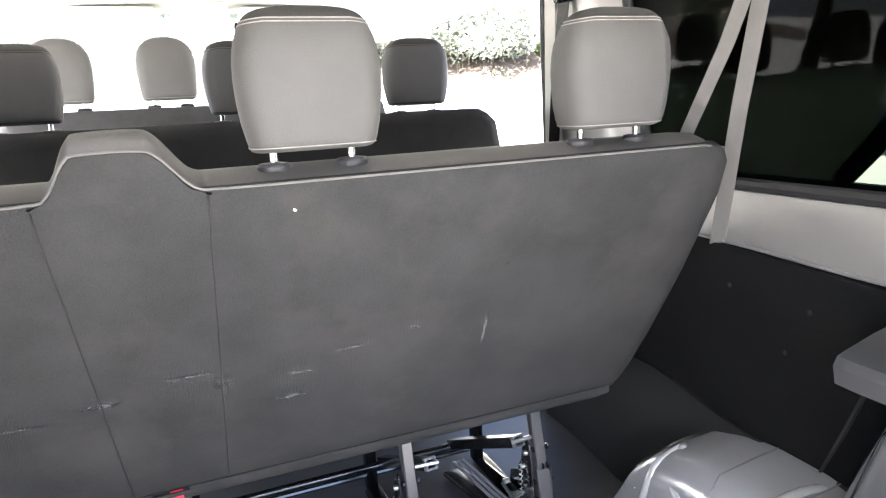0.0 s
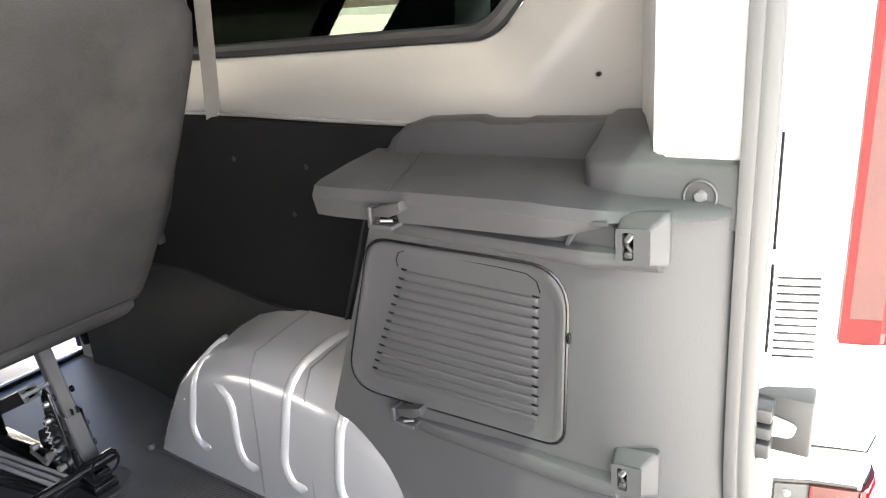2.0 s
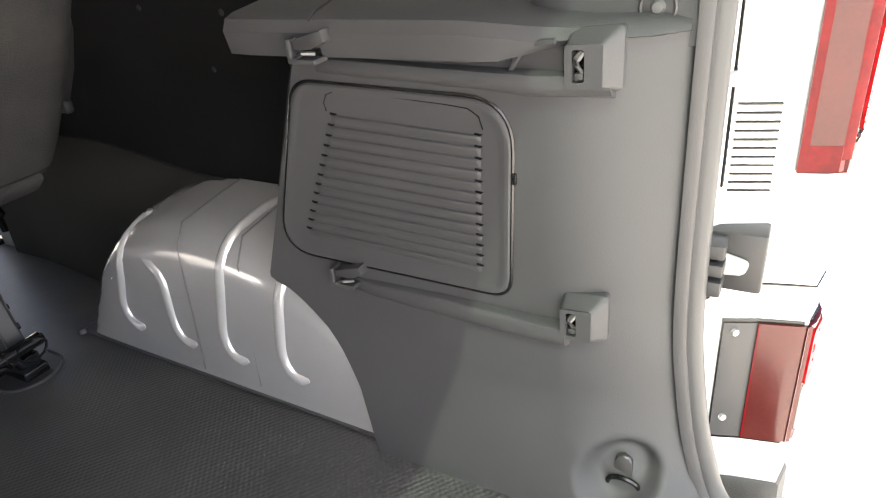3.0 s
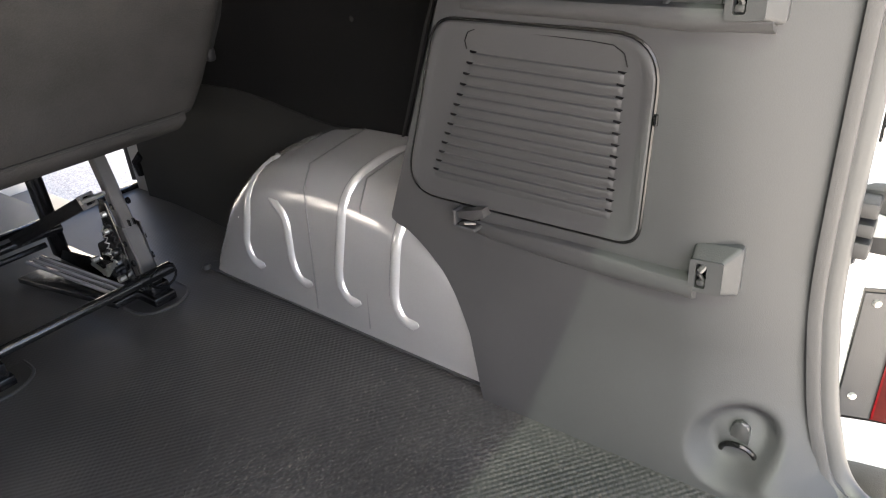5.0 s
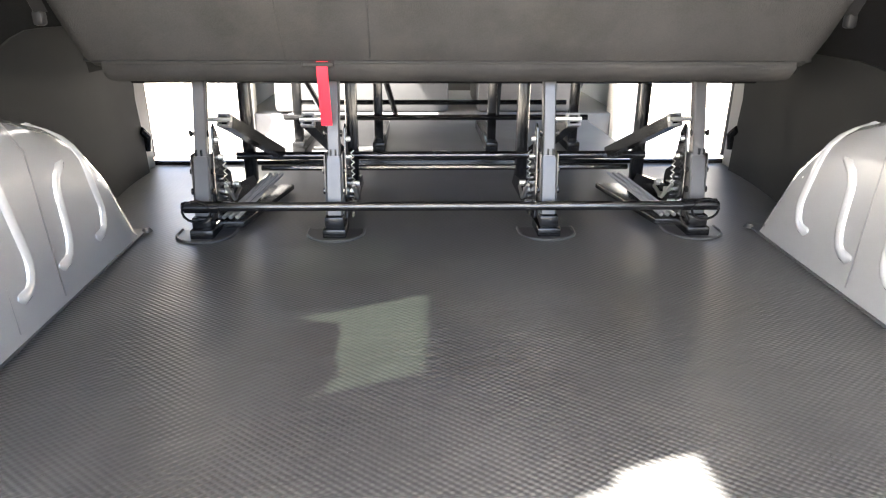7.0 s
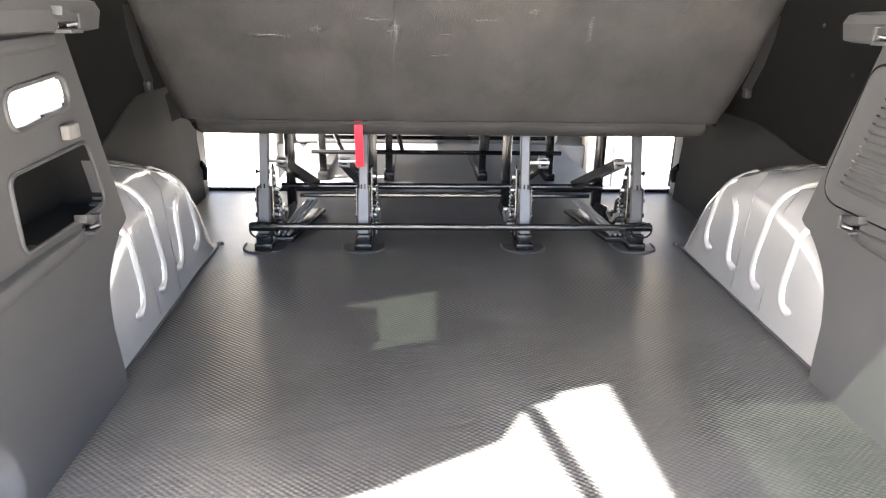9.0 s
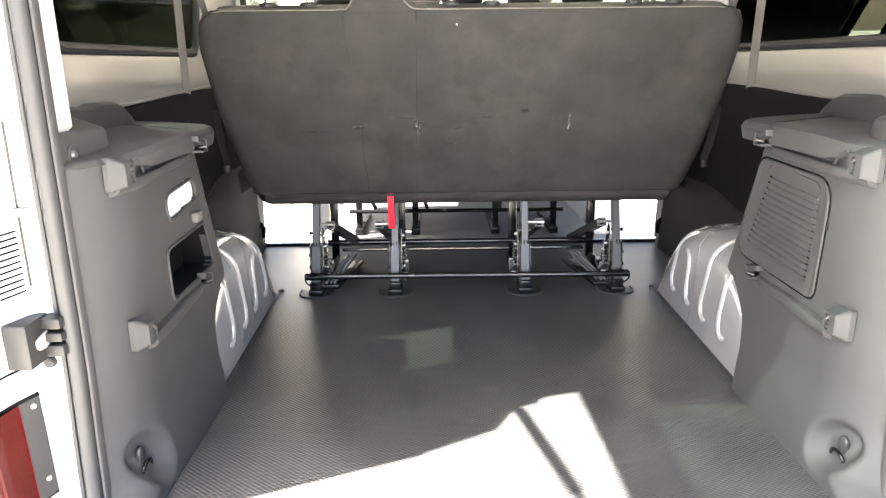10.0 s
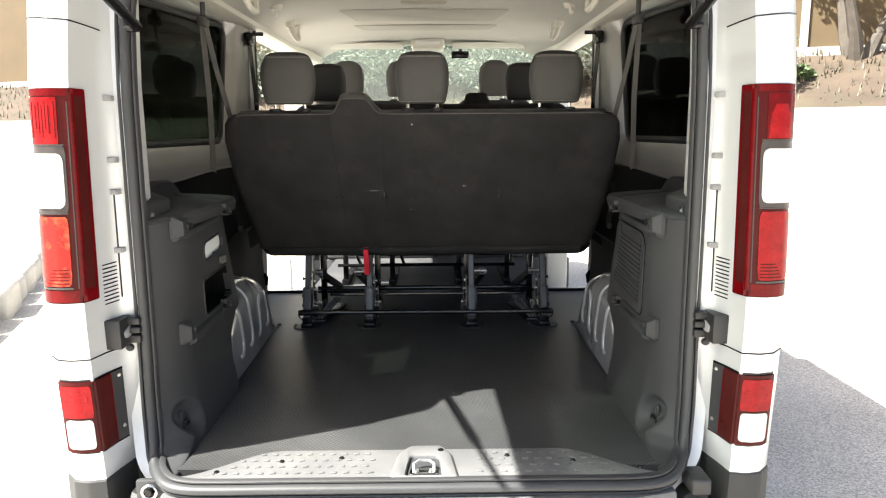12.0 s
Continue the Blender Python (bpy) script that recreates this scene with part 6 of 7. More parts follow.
def second_bench():
    bench = thing("middle_bench", "dark middle bench with three headrests ahead of the rear bench", "bench seat", "", (0, 2.2, 0))
    bm = bmesh.new()
    rings = []
    for z, g in ((0.36, 0.03), (0.4, 0), (0.6, 0), (0.8, 0), (0.925, 0.0), (0.95, 0.008), (0.966, 0.03)):
        y0 = 1.86 + (0.9 - z) * 0.45 + g
        rings.append([(px + 0.03, py, z) for px, py in ring_round(0.75 - g - 0.07 * smooth01((z - 0.86) / 0.1), y0, y0 + 0.14 - g, 0.05, 0.05, 6)])
    loft(bm, rings)
    part("backrest", bm, FABRIC, bench, angle=70)
    bm = bmesh.new()
    tube(bm, [(x, 1.868 + 0.03 * smooth01((abs(x - 0.03) - 0.62) / 0.1), 0.928) for x in [-0.64 + 1.34 * k / 20 for k in range(21)]], 0.002, 5)
    part("top_seam", bm, FABRIC_TOP, bench)
    bm = bmesh.new()
    rings = [[(px + 0.255, py, z) for px, py in ring_round(w, 1.86, 1.98, 0.02, 0.03, 4)] for z, w in ((0.93, 0.085), (0.965, 0.07), (0.99, 0.058), (1.012, 0.052), (1.02, 0.04))]
    loft(bm, rings)
    part("belt_hump", bm, FABRIC, bench, "raised fabric hump over the belt outlet")
    bm = bmesh.new()
    box(bm, -0.69, 0.72, 2.06, 2.6, 0.31, 0.44, 0.04, 3)
    part("cushion", bm, FABRIC, bench)
    for x in (-0.495, 0.01, 0.495):
        headrest(bench, x, 1.92, 0.984, 0.096, 0.185, HEADREST_D)
    for x in (-0.46, -0.2, 0.17, 0.44):
        bm = bmesh.new()
        box(bm, x - 0.014, x + 0.014, 2.1, 2.13, 0.0, 0.33, 0.004)
        box(bm, x - 0.02, x + 0.02, 2.08, 2.5, -0.012, 0.02, 0.004)
        part("leg", bm, BLACK, bench, "black steel leg")
        bm = bmesh.new()
        tube(bm, [(x + 0.02, 2.1, 0.24), (x + 0.05, 2.4, 0.05)], 0.01, 6)
        part("brace", bm, BLACK, bench)
    bm = bmesh.new()
    tube(bm, [(-0.5, 2.09, 0.1), (0.48, 2.09, 0.1)], 0.009, 8)
    tube(bm, [(-0.5, 2.42, 0.1), (0.48, 2.42, 0.1)], 0.009, 8)
    part("cross_bar", bm, BLACK, bench)


second_bench()


def front_seat(x, wide, rests, label):
    seat = thing("front_seat", label, "car seat", "front seats", (x, 2.8, 0))
    bm = bmesh.new()
    rings = []
    for z, g in ((0.35, 0.03), (0.4, 0), (0.7, 0), (0.93, 0.01), (1.0, 0.03), (1.02, 0.055)):
        y0 = 2.66 + (0.95 - z) * 0.4 + g * 0.5
        rings.append([(x + px, py, z) for px, py in ring_round(wide - g, y0, y0 + 0.13 - g, 0.05, 0.05, 6)])
    loft(bm, rings)
    part("backrest", bm, FABRIC, seat, angle=70)
    bm = bmesh.new()
    box(bm, x - wide, x + wide, 2.86, 3.38, 0.32, 0.46, 0.05, 3)
    part("cushion", bm, FABRIC, seat)
    bm = bmesh.new()
    box(bm, x - wide * 0.9, x + wide * 0.9, 2.88, 3.32, -0.012, 0.32, 0.02)
    part("seat_box", bm, DASH, seat, "dark seat base")
    for hx in rests:
        headrest(seat, hx, 2.7, 1.046, 0.1, 0.215, capped=False)


front_seat(0.415, 0.25, (0.415,), "grey single front seat with a headrest")
front_seat(-0.315, 0.42, (-0.49, -0.157), "grey double front seat with two headrests")

# steering wheel
wheel = thing("steering_wheel", "black steering wheel behind the dashboard", "steering wheel", "", (0.42, 3.5, 0.7))
bm = bmesh.new()
tube(bm, [(0.42 + 0.18 * math.cos(t), 3.46 + 0.09 * math.sin(t), 0.76 + 0.16 * math.sin(t)) for t in [2 * math.pi * q / 28 for q in range(28)]], 0.014, 8, True)
part("rim", bm, DASH, wheel)
bm = bmesh.new()
box(bm, 0.34, 0.5, 3.45, 3.5, 0.7, 0.8, 0.02)
tube(bm, [(0.42, 3.48, 0.74), (0.42, 3.64, 0.66)], 0.03, 8)
part("hub", bm, DASH, wheel)

# ---- belts ----


def strap(bm, pts, width, across):
    a = Vector(across).normalized()
    rows = []
    for i, p in enumerate(pts):
        p = Vector(p)
        q = Vector(pts[min(i + 1, len(pts) - 1)]) - Vector(pts[max(i - 1, 0)])
        n = q.cross(a).normalized() * 0.0008
        rows.append([p - a * width - n, p + a * width - n, p + a * width + n, p - a * width + n])
    loft(bm, rows)


for s, side in SIDES:
    belt = thing("seat_belt", "grey seat belt hanging from the roof rail beside the window", "seat belt", "rear seat belts", (s * 0.8, 1.12, 0.68))
    bm = bmesh.new()
    strap(bm, [(s * 0.786, 0.95, 1.222), (s * 0.797, 1.015, 0.95), (s * 0.824, 1.088, 0.66)], 0.016, (0.3 * s, -0.95, 0))
    part("webbing", bm, BELT, belt)
    bm = bmesh.new()
    strap(bm, [(s * 0.779, 0.96, 1.222), (s * 0.768, 1.025, 1.06), (s * 0.752, 1.115, 0.88), (s * 0.74, 1.2, 0.74)], 0.016, (0.3 * s, -0.95, 0.1))
    part("shoulder_webbing", bm, BELT, belt)
    bm = bmesh.new()
    box(bm, *sorted((s * 0.768, s * 0.798)), 0.925, 0.985, 1.205, 1.24, 0.008)
    tube(bm, [(s * 0.782, 0.955, 1.23), (s * 0.782, 0.955, 1.29)], 0.009, 8)
    part("belt_guide", bm, TRIM_D, belt, "dark belt guide")
    bm = bmesh.new()
    strap(bm, [(s * 0.772, 1.18, 0.62), (s * 0.778, 1.2, 0.57), (s * 0.785, 1.245, 0.5), (s * 0.79, 1.3, 0.435)], 0.014, (0.5 * s, -0.85, 0))
    part("lap_webbing", bm, RUBBER, belt, "black lap strap beside the seat")
    bm = bmesh.new()
    box(bm, *sorted((s * 0.786, s * 0.806)), 1.292, 1.316, 0.41, 0.438, 0.006)
    part("lap_anchor", bm, RUBBER, belt, "black lap belt anchor")
    belt2 = thing("seat_belt", "black seat belt on the pillar by the sliding door", "seat belt", "middle seat belts", (s * 0.79, 1.69, 0.2))
    bm = bmesh.new()
    strap(bm, [(s * 0.795, 1.6, 1.24), (s * 0.785, 1.63, 1.0), (s * 0.79, 1.66, 0.8), (s * 0.79, 1.72, 0.45)], 0.02, (0.2 * s, -0.97, 0))
    part("webbing", bm, BLACK, belt2)
    bm = bmesh.new()
    box(bm, *sorted((s * 0.775, s * 0.812)), 1.57, 1.63, 1.22, 1.275, 0.008)
    tube(bm, [(s * 0.78, 1.6, 1.27), (s * 0.735, 1.62, 1.272)], 0.009, 6)
    part("belt_guide", bm, BLACK, belt2)
    bm = bmesh.new()
    tube(bm, [(s * 0.83, 1.77, 0.12), (s * 0.822, 1.79, 0.1), (s * 0.828, 1.79, 0.06)], 0.012, 8)
    part("lower_anchor", bm, BLACK, belt2)

# ---- headliner fittings ----


def grab_handle(x, y, z, s):
    g = thing("grab_handle", "cream plastic grab handle on the headliner", "grab handle", "grab handles", (x, y, z))
    bm = bmesh.new()
    tube(bm, [(x, y - 0.075, z + 0.02), (x - s * 0.008, y - 0.072, z - 0.015), (x - s * 0.014, y - 0.05, z - 0.04), (x - s * 0.016, y, z - 0.047), (x - s * 0.014, y + 0.05, z - 0.04), (x - s * 0.008, y + 0.072, z - 0.015), (x, y + 0.075, z + 0.02)], 0.013, 8)
    part("grip", bm, CREAM, g)
    for d in (-0.07, 0.07):
        bm = bmesh.new()
        box(bm, x - 0.02, x + 0.02, y + d - 0.024, y + d + 0.024, z - 0.004, z + 0.04, 0.01, 3)
        part("mount", bm, CREAM, g)


for s in (-1, 1):
    for y in (1.12, 1.93):
        grab_handle(s * 0.66, y, 1.335, s)
    h = thing("coat_hook", "small cream coat hook on the headliner", "hook", "coat hooks", (s * 0.64, 1.49, 1.36))
    bm = bmesh.new()
    disc(bm, (s * 0.64, 1.49, 1.38), (0, 0, -1), 0.034, 0.026, 14, 0.022)
    tube(bm, [(s * 0.64, 1.49, 1.365), (s * 0.64, 1.475, 1.33), (s * 0.64, 1.45, 1.333)], 0.009, 6)
    part("hook", bm, CREAM, h)
    v = thing("sun_visor", "cream padded sun visor folded up", "sun visor", "sun visors", (s * 0.44, 3.15, 1.41))
    bm = bmesh.new()
    rows = []
    for t, d in ((0.0, 0.004), (0.2, 0.011), (0.8, 0.011), (1.0, 0.004)):
        y, z = 3.06 + 0.2 * t, 1.412 - 0.012 * t
        rows.append([(s * (0.44 + a), y, z + b * d) for a, b in rounded([(-0.27, -1), (0.27, -1), (0.27, 1), (-0.27, 1)], 0.003, 2)])
    loft(bm, rows)
    part("pad", bm, CREAM, v)
    bm = bmesh.new()
    tube(bm, [(s * 0.7, 3.24, 1.4), (s * 0.74, 3.27, 1.41)], 0.006, 6)
    part("pivot", bm, CREAM, v)
con = thing("overhead_console", "cream overhead console with a map lamp", "overhead console", "", (0, 3.1, 1.4))
bm = bmesh.new()
box(bm, -0.11, 0.11, 3.02, 3.3, 1.375, 1.44, 0.02, 3)
part("console_body", bm, CREAM, con)
bm = bmesh.new()
box(bm, -0.08, 0.08, 3.014, 3.024, 1.4, 1.42, 0.003)
part("map_lamp", bm, WHITE_PL, con, "unlit white map lamp")
mir = thing("dash_camera", "small black device on the windscreen", "device", "", (0.22, 3.42, 1.33))
bm = bmesh.new()
box(bm, 0.165, 0.29, 3.38, 3.41, 1.345, 1.395, 0.008)
part("device_body", bm, BLACK, mir)
bm = bmesh.new()
box(bm, 0.22, 0.24, 3.385, 3.43, 1.39, 1.43, 0.004)
part("device_stalk", bm, BLACK, mir)

# ---- sliding doors, slid back along the flanks ----


def sliding_door(s, side):
    door = thing("sliding_door", "silver sliding door slid back, its window " + ("half open" if s > 0 else "shut"), "sliding door", "sliding doors", (s * 1.0, 1.2, -0.3))
    y0, y1 = 0.555, 1.76
    bm = bmesh.new()
    prof = [(0.985, 0.765), (1.005, 0.74), (1.02, 0.4), (1.018, 0.1), (0.995, -0.2), (0.975, -0.3), (0.955, -0.29), (0.965, 0.1), (0.962, 0.74), (0.97, 0.765)]
    loft(bm, [[(s * x, y, z) for x, z in prof] for y in (y0 + 0.02, y0 + 0.03, y1 - 0.02, y1)])
    part("door_panel", bm, PAINT, door)
    bm = bmesh.new()                                    # window frame
    outer = rounded([(y0 + 0.06, 0.74), (y1, 0.74), (y1, 1.38), (y0, 1.38), (y0, 0.92)], [0.06, 0.03, 0.05, 0.04, 0.1], 6)
    inner = rounded([(0.79, 0.8), (1.68, 0.8), (1.68, 1.25), (0.655, 1.25), (0.655, 0.945)], [0.05, 0.04, 0.05, 0.05, 0.08], 6)
    k = 0.055
    loft(bm, [[(s * (0.985 - (z - 0.74) * k), y, z) for y, z in inner], [(s * (0.985 - (z - 0.74) * k), y, z) for y, z in outer], [(s * (1.005 - (z - 0.74) * k), y, z) for y, z in outer], [(s * (1.005 - (z - 0.74) * k), y, z) for y, z in inner]], loop=True)
    part("window_frame", bm, TRIM_D, door, "dark window surround")
    bm = bmesh.new()
    tube(bm, [(s * (0.972 - (z - 0.74) * k), y, z) for y, z in ((0.6, 0.75), (0.575, 0.92), (0.572, 1.1), (0.575, 1.35))], 0.034, 8, flatten=0.4, up=(1, 0, 0))
    part("rear_edge", bm, PAINT, door, "silver rear edge of the door")
    bm = bmesh.new()
    tube(bm, [(s * (0.98 - (z - 0.74) * k), y, z) for y, z in ((0.552, 0.75), (0.535, 0.92), (0.533, 1.1), (0.535, 1.35))], 0.016, 8)
    part("edge_seal", bm, RUBBER, door, "black rubber seal on the door's edge")
    bm = bmesh.new()
    slab(bm, [(s * (0.995 - (z - 0.74) * k), y, z) for y, z in rounded([(0.94 if s > 0 else 0.79, 0.8), (1.68, 0.8), (1.68, 1.25), (0.8 if s > 0 else 0.65, 1.25), (0.8 if s > 0 else 0.65, 0.94)], [0.02, 0.03, 0.03, 0.03, 0.05], 5)], (s * 0.003, 0, 0))
    pane = part("pane", bm, GLASS_DARK if s > 0 else GLASS_LIGHT, door, "dark privacy glass")
    if s < 0:
        door.location.y += 0.035                        # not slid back quite as far
        return
    bm = bmesh.new()
    tube(bm, [(s * (0.99 - (z - 0.74) * k), y, z) for y, z in ((0.95, 0.8), (0.885, 0.87), (0.835, 0.935), (0.822, 1.0), (0.822, 1.25))], 0.022, 8, flatten=0.3, up=(1, 0, 0))
    part("pane_edge", bm, BLACK, pane, "black edge of the glass")


for s, side in SIDES:
    sliding_door(s, side)

# ---- outside ----


def ground_z(x, y):
    d = 0.35 * x + 0.94 * y
    z = GROUND + 0.0068 * max(0.0, d - 3.0) ** 2 * (1 if d < 23 else 0) + (0.0068 * 400 + 0.12 * (d - 23) if d >= 23 else 0)
    if d > 19.0:
        z += 0.12 * smooth01((d - 19.0) / 0.05) + 0.16 * min(4.5, d - 19.0)
    return z


def sheet(xs, ys, lift=0.0, cond=None):
    bm = bmesh.new()
    grid = [[bm.verts.new((x, y, ground_z(x, y) + lift)) for x in xs] for y in ys]
    for a, b in zip(grid, grid[1:]):
        for i in range(len(xs) - 1):
            bm.faces.new((a[i], a[i + 1], b[i + 1], b[i]))
    return bm


xs = [-220, -120, -70, -45, -32] + [-26 + 1.0 * k for k in range(53)] + [32, 45, 70, 120, 220]
ys = [-220, -100, -50, -28, -18, -12, -8, -5, -3, -1] + [0.5 * k for k in range(60)] + [30, 32, 36, 44, 60, 90, 140, 220]
structure("ground", sheet(xs, ys), ASPHALT, "sunlit worn grey asphalt parking ground", "ground")


def along(x, d):
    """The place at x on the line across the slope at d."""
    return (d - 0.35 * x) / 0.94


bm = bmesh.new()                                        # kerb of the bank
rows = []
for k in range(61):
    x = -45 + 1.5 * k
    y = along(x, 18.8)
    z = ground_z(x, y)
    rows.append([(x, y - 0.1, z - 0.05), (x, y - 0.08, z + 0.22), (x, y + 0.25, z + 0.25), (x, y + 0.3, z - 0.05)])
loft(bm, rows)
structure("kerb", bm, KERB, "pale concrete kerb along the bank", "kerb")
bm = bmesh.new()                                        # dry bank
rows = []
rnd = random.Random(8)
for k in range(91):
    x = -45 + 1.0 * k
    rows.append([(x, along(x, d), ground_z(x, along(x, d)) + (0.1 + rnd.uniform(-0.06, 0.12) if 19.2 < d < 24 else 0.06)) for d in (19.06, 19.5, 20.2, 21, 21.8, 22.6, 23.4, 24.4, 26.5)])
loft(bm, rows, ring_closed=False)
structure("dry_bank", bm, DRY, "bank of dry brown grass and bare soil", "bank", 80)
bm = bmesh.new()
box(bm, -46, 46, 0, 0.3, -1.5, 5.0, 0.02, 1, Matrix.Translation((0, along(0, 24.4), ground_z(0, along(0, 24.2)))) @ Matrix.Rotation(-math.atan(0.35 / 0.94), 4, "Z"))
structure("boundary_wall", bm, OCHRE, "ochre rendered boundary wall above the bank", "wall")
bm = bmesh.new()
box(bm, -46, 46, -0.12, 0.0, -1.5, 0.35, 0.02, 1, Matrix.Translation((0, along(0, 24.4), ground_z(0, along(0, 24.2)))) @ Matrix.Rotation(-math.atan(0.35 / 0.94), 4, "Z"))
for k in range(24):
    box(bm, -44 + 3.8 * k, -43.75 + 3.8 * k, -0.1, 0.0, 0.35, 5.0, 0.02, 1, Matrix.Translation((0, along(0, 24.4), ground_z(0, along(0, 24.2)))) @ Matrix.Rotation(-math.atan(0.35 / 0.94), 4, "Z"))
structure("wall_plinth", bm, KERB, "grey plinth and posts of the boundary wall", "wall")


def leaf_cloud(bm, rnd, centre, size, count, leaf):
    c = Vector(centre)
    for _ in range(count):
        while True:
            p = Vector((rnd.uniform(-1, 1), rnd.uniform(-1, 1), rnd.uniform(-1, 1)))
            if 0.25 < p.length < 1:
                break
        p = Vector((p.x * size[0], p.y * size[1], p.z * size[2])) + c
        u = Vector((rnd.uniform(-1, 1), rnd.uniform(-1, 1), rnd.uniform(-0.7, 0.7))).normalized()
        w = u.cross(Vector((rnd.uniform(-1, 1), rnd.uniform(-1, 1), rnd.uniform(-1, 1)))).normalized()
        k = leaf * rnd.uniform(0.6, 1.3)
        bm.faces.new([bm.verts.new(p + a) for a in (u * k, w * k * 0.5, -u * k, -w * k * 0.5)])


def tree(x, y, height, seed, stems=3):
    z = ground_z(x, y)
    t = thing("tree", "grey multi-stemmed tree on the dry bank", "tree", "trees on the bank", (x, y, z))
    rnd = random.Random(seed)
    bm = bmesh.new()
    tips = []
    for k in range(stems):
        a = 2 * math.pi * k / stems + rnd.uniform(-0.4, 0.4)
        p, r = Vector((x + 0.18 * math.cos(a), y + 0.18 * math.sin(a), z - 0.1)), 0.2
        pts, rs = [p.copy()], [r * 1.3]
        way = Vector((math.cos(a) * 0.4, math.sin(a) * 0.4, 1))
        for q in range(6):
            p = p + way.normalized() * height * 0.13
            way += Vector((rnd.uniform(-0.25, 0.25), rnd.uniform(-0.25, 0.25), 0.05))
            r *= 0.82
            pts.append(p.copy())
            rs.append(r)
            if q > 1:
                b = p + Vector((rnd.uniform(-1, 1), rnd.uniform(-1, 1), 0.7)) * height * 0.16
                tube(bm, [p, p.lerp(b, 0.5) + Vector((0, 0, 0.08)), b], [r * 0.55, r * 0.4, r * 0.2], 6)
                tips.append(b)
        tube(bm, pts, rs, 8)
        tips.append(p)
    part("trunk", bm, BARK, t)
    bm = bmesh.new()
    for b in tips:
        leaf_cloud(bm, rnd, b, (height * 0.13, height * 0.13, height * 0.09), 170, 0.11)
    part("crown", bm, LEAF, t, flat=True)


def bush(x, y, r, seed, clouds=7, leaves=150, leaf=LEAF):
    z = ground_z(x, y)
    b = thing("bush", "loose green bush on the dry ground", "bush", "bushes", (x, y, z))
    rnd = random.Random(seed)
    bm = bmesh.new()
    for k in range(5):
        a = rnd.uniform(0, 6.3)
        tube(bm, [(x, y, z), (x + 0.3 * r * math.cos(a), y + 0.3 * r * math.sin(a), z + 0.5 * r), (x + 0.6 * r * math.cos(a), y + 0.6 * r * math.sin(a), z + 0.9 * r)], [0.03, 0.02, 0.008], 5)
    part("stems", bm, BARK, b)
    bm = bmesh.new()
    for k in range(clouds):
        leaf_cloud(bm, rnd, (x + rnd.uniform(-0.6, 0.6) * r, y + rnd.uniform(-0.6, 0.6) * r, z + r * rnd.uniform(0.35, 1.0)), (r * 0.5, r * 0.5, r * 0.38), leaves, 0.075)
    part("crown", bm, leaf, b, flat=True)


for x, d, h, seed in ((13.2, 23.2, 6.5, 1), (16.5, 23.0, 7.0, 2), (-14, 23.0, 6.5, 3), (4.5, 23.3, 6.0, 4), (-4.0, 23.1, 6.5, 5), (24, 22.8, 6.5, 6)):
    tree(x, along(x, d), h, seed)
for x, d, r, seed in ((15.5, 21.6, 1.2, 11), (18, 20.6, 0.8, 12), (21, 21.5, 1.3, 13), (24.5, 21.5, 1.5, 14), (-13, 22, 1.0, 15), (-16.5, 22.4, 1.3, 16), (11.0, 21.3, 0.4, 17), (27, 21.8, 1.4, 18), (2, 22, 1.0, 19), (-8, 22.3, 1.2, 20)):
    bush(x, along(x, d), r, seed)
for x, d, r, seed in ((-7.0, 20.9, 1.9, 31), (-4.6, 21.3, 2.3, 32), (-2.2, 20.8, 2.0, 33), (0.2, 21.2, 2.4, 34), (2.6, 20.9, 2.1, 35), (5.0, 21.2, 2.2, 36), (7.3, 21.0, 1.9, 37), (9.0, 20.6, 1.5, 38)):
    bush(x, along(x, d), r, seed, 20, 330, PALE_LEAF)
tuft = thing("dry_tufts", "scattered tufts of dry straw grass on the bank", "grass", "", (0, 21, 2), "stuff")
bm = bmesh.new()
rnd = random.Random(21)
for _ in range(5200):
    x = rnd.uniform(-28, 34)
    d = rnd.uniform(19.2, 24.0)
    y = along(x, d)
    z = ground_z(x, y) + 0.1
    a = rnd.uniform(0, 6.3)
    h = rnd.uniform(0.1, 0.32)
    u = Vector((math.cos(a), math.sin(a), 0)) * 0.03
    p = Vector((x, y, z))
    bm.faces.new([bm.verts.new(q) for q in (p - u, p + u, p + u.orthogonal().normalized() * 0.12 + Vector((0, 0, h)))])
part("blades", bm, STRAW, tuft, flat=True)

# stone kerb on the other side
bm = bmesh.new()
rnd = random.Random(5)
island = thing("kerb_island", "curved edge of rough pale kerb stones", "kerb", "", (-4.2, 5.4, GROUND))
path = [(-3.1, 2.5), (-3.35, 3.3), (-3.68, 4.15), (-4.05, 5.0), (-4.5, 5.95), (-5.0, 6.95), (-5.5, 7.85), (-6.1, 8.8), (-7.1, 10.4), (-8.3, 12.2)]
dots = []
for a, b in zip(path, path[1:]):
    dots += [Vector(a).lerp(Vector(b), q / 2) for q in range(2)]
bm.free()
for a, b in zip(dots, dots[1:]):
    bm = bmesh.new()
    c, w = (a + b) / 2, (b - a)
    ang = math.atan2(w.y, w.x)
    L = w.length * 0.495
    box(bm, -L, L, -0.16 + rnd.uniform(-0.03, 0.03), 0.28 + rnd.uniform(-0.03, 0.03), -0.1, 0.22 + rnd.uniform(-0.03, 0.03), 0.06, 3, Matrix.Translation((c.x, c.y, ground_z(c.x, c.y))) @ Matrix.Rotation(ang, 4, "Z"))
    part("kerb_stone", bm, KERB, island)


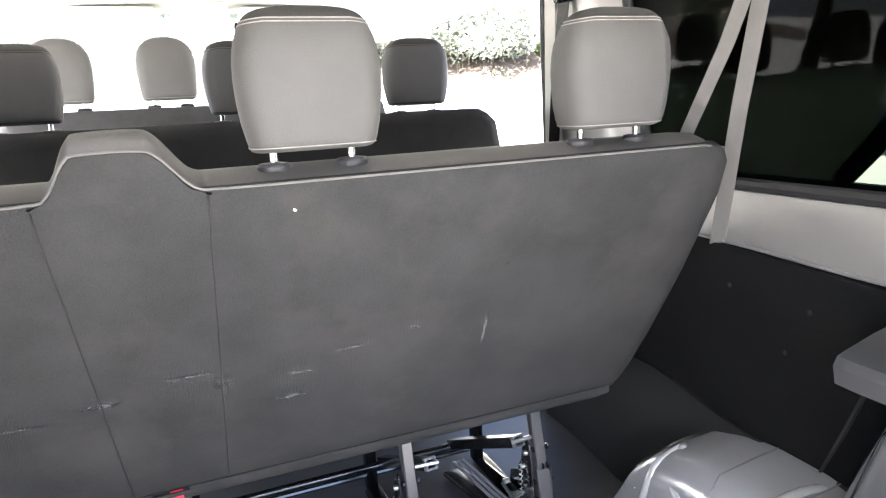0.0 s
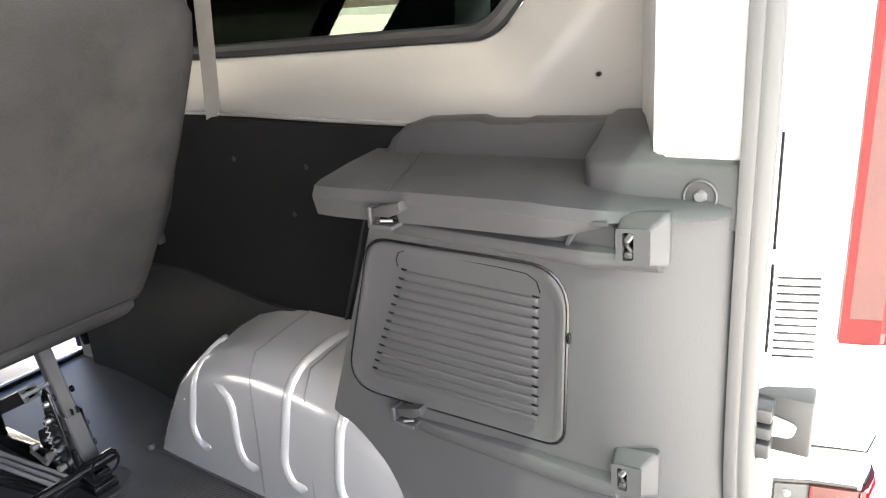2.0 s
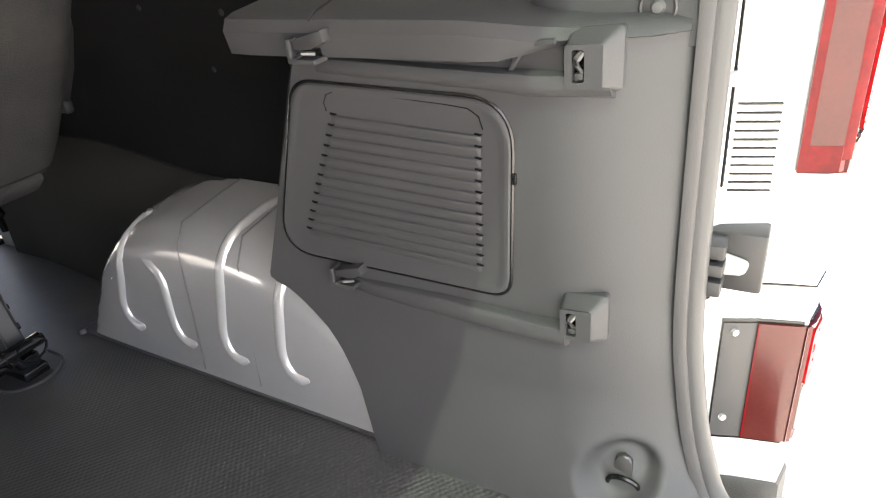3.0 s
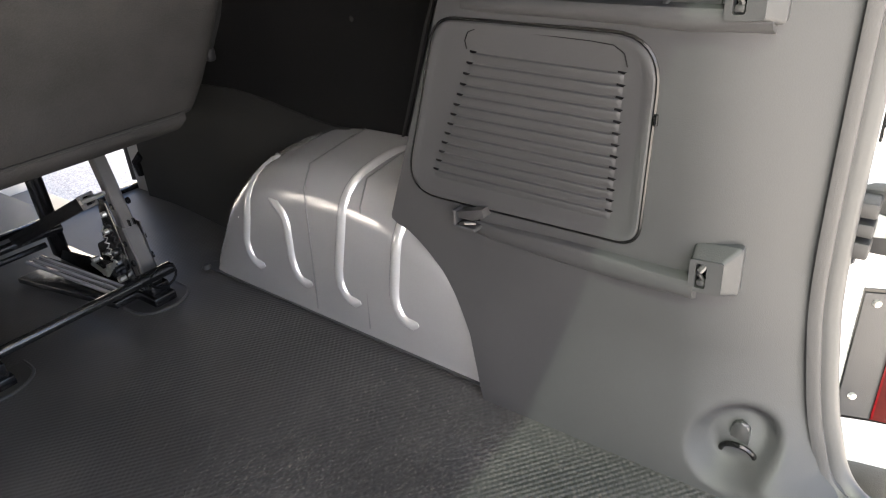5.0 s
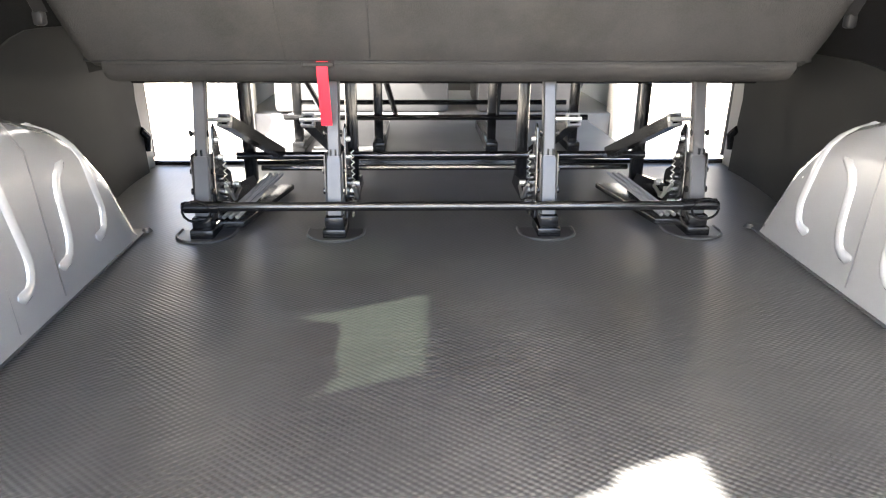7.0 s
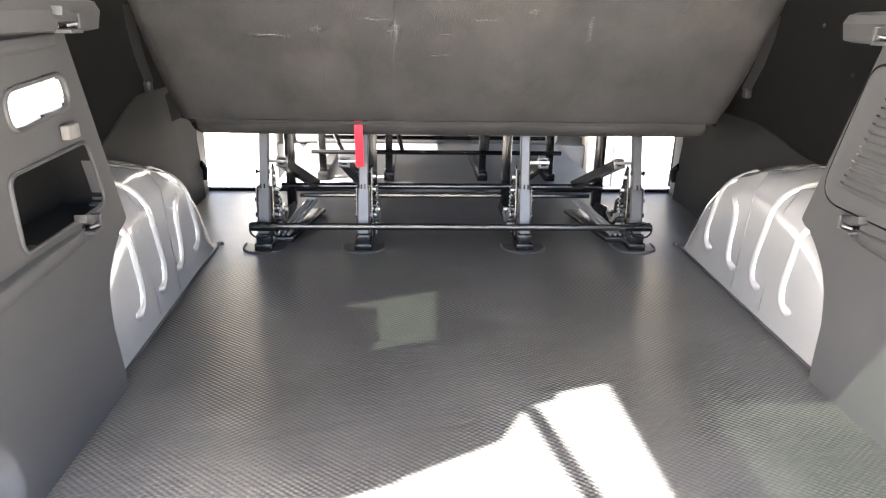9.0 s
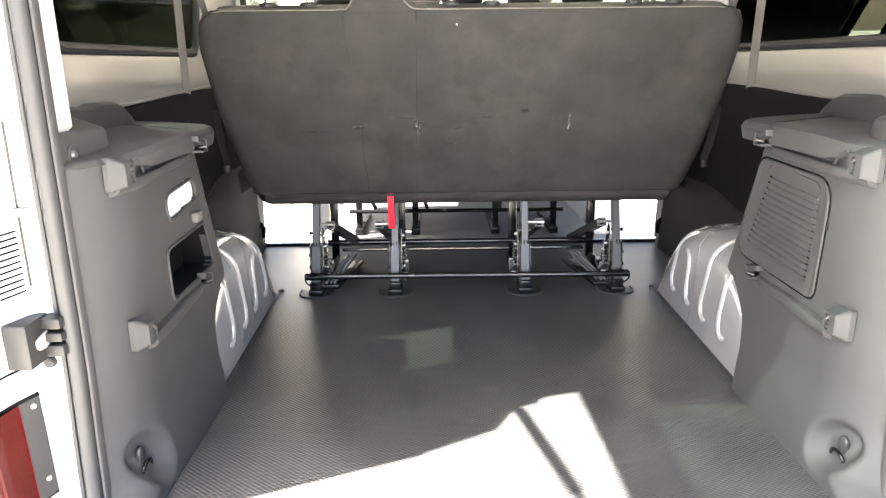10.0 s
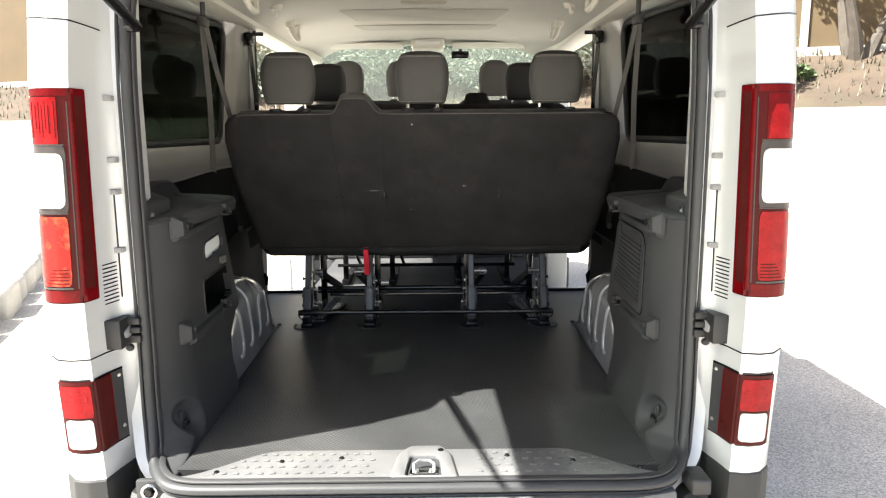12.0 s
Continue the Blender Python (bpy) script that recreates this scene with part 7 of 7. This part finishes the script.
def parked_car(at, turn):
    """A small white hatchback, seen through a side window."""
    base = Matrix.Translation(at) @ Matrix.Rotation(turn, 4, "Z")
    car = thing("parked_car", "white hatchback parked on the asphalt", "car", "", at)

    def put(name, bm, material, parent, label="", angle=38):
        bmesh.ops.transform(bm, matrix=base, verts=bm.verts[:])
        return part(name, bm, material, parent, label, angle=angle)
    bm = bmesh.new()                                    # x along the car, nose at +x
    rows = []
    for x, zb, zs, w in ((-1.95, 0.35, 0.75, 0.6), (-1.9, 0.25, 0.95, 0.78), (-1.6, 0.2, 1.0, 0.85), (-0.8, 0.2, 0.97, 0.87), (0.2, 0.2, 0.95, 0.87), (0.9, 0.2, 0.93, 0.86), (1.3, 0.22, 0.86, 0.84), (1.75, 0.24, 0.74, 0.78), (1.98, 0.32, 0.6, 0.6)):
        rows.append([(x, a * w, b) for a, b in ((-0.92, zb), (-1, zb + 0.12), (-1, (zb + zs) / 2), (-0.96, zs - 0.05), (-0.85, zs), (0.85, zs), (0.96, zs - 0.05), (1, (zb + zs) / 2), (1, zb + 0.12), (0.92, zb))])
    loft(bm, rows)
    body = put("body", bm, CAR_WHITE, car, angle=60)
    bm = bmesh.new()
    rows = []
    for z, x0, x1, w in ((0.93, -1.75, 1.05, 0.8), (1.2, -1.62, 0.62, 0.7), (1.4, -1.42, 0.25, 0.62), (1.47, -1.2, 0.0, 0.55)):
        rows.append([(x, y, z) for x, y in rounded([(x0, -w), (x1, -w), (x1, w), (x0, w)], 0.15, 3)])
    loft(bm, rows)
    put("cabin", bm, CAR_WHITE, car, angle=60)
    for sy in (-1, 1):
        for x0, x1, t0, t1 in ((-0.35, 0.82, -0.32, 0.42), (-1.5, -0.42, -1.35, -0.4)):
            bm = bmesh.new()
            slab(bm, [(x0, sy * 0.802, 0.97), (x1, sy * 0.802, 0.97), (t1, sy * 0.652, 1.36), (t0, sy * 0.652, 1.36)], (0, sy * 0.01, 0.003))
            put("side_window", bm, RUBBER, car, "dark side window")
        bm = bmesh.new()
        box(bm, 0.6, 0.78, *sorted((sy * 0.86, sy * 1.04)), 0.94, 1.08, 0.03)
        put("door_mirror", bm, TRIM, car, "grey door mirror")
        bm = bmesh.new()
        box(bm, 1.62, 1.9, *sorted((sy * 0.5, sy * 0.77)), 0.58, 0.7, 0.03)
        put("headlight", bm, CLEAR_LENS, car)
        for x in (-1.22, 1.25):
            bm = bmesh.new()
            tube(bm, [(x, sy * 0.68, 0.3), (x, sy * 0.7, 0.3), (x, sy * 0.86, 0.3), (x, sy * 0.885, 0.3)], [0.24, 0.31, 0.31, 0.26], 24)
            tyre = put("tyre", bm, TYRE, car)
            bm = bmesh.new()
            disc(bm, (x, sy * 0.86, 0.3), (0, sy, 0), 0.2, 0.03, 20, 0.17)
            put("rim", bm, ZINC, tyre, "silver wheel rim")
            bm = bmesh.new()
            tube(bm, [(x + 0.36 * math.cos(t), sy * 0.862, 0.3 + 0.36 * math.sin(t)) for t in [math.pi * q / 12 for q in range(13)]], 0.03, 6)
            put("wheel_arch_lip", bm, TRIM, car)


parked_car((11.6, 6.1, ground_z(11.6, 6.1)), radians(122))
sign = thing("white_frame_sign", "small white framed sign on the grass", "sign", "", (17.2, 10.2, ground_z(17.2, 10.2)))
bm = bmesh.new()
z = ground_z(17.2, 10.2)
for o in (-0.5, 0.5):
    box(bm, 17.2 + o * 0.8 - 0.03, 17.2 + o * 0.8 + 0.03, 10.2 - o * 0.6 - 0.03, 10.2 - o * 0.6 + 0.03, z, z + 0.95, 0.005)
part("posts", bm, WHITE_PL, sign)
bm = bmesh.new()
tube(bm, [(16.8, 10.5, z + 0.86), (17.6, 9.9, z + 0.86)], 0.09, 8, flatten=1.0)
part("board", bm, WHITE_PL, sign)
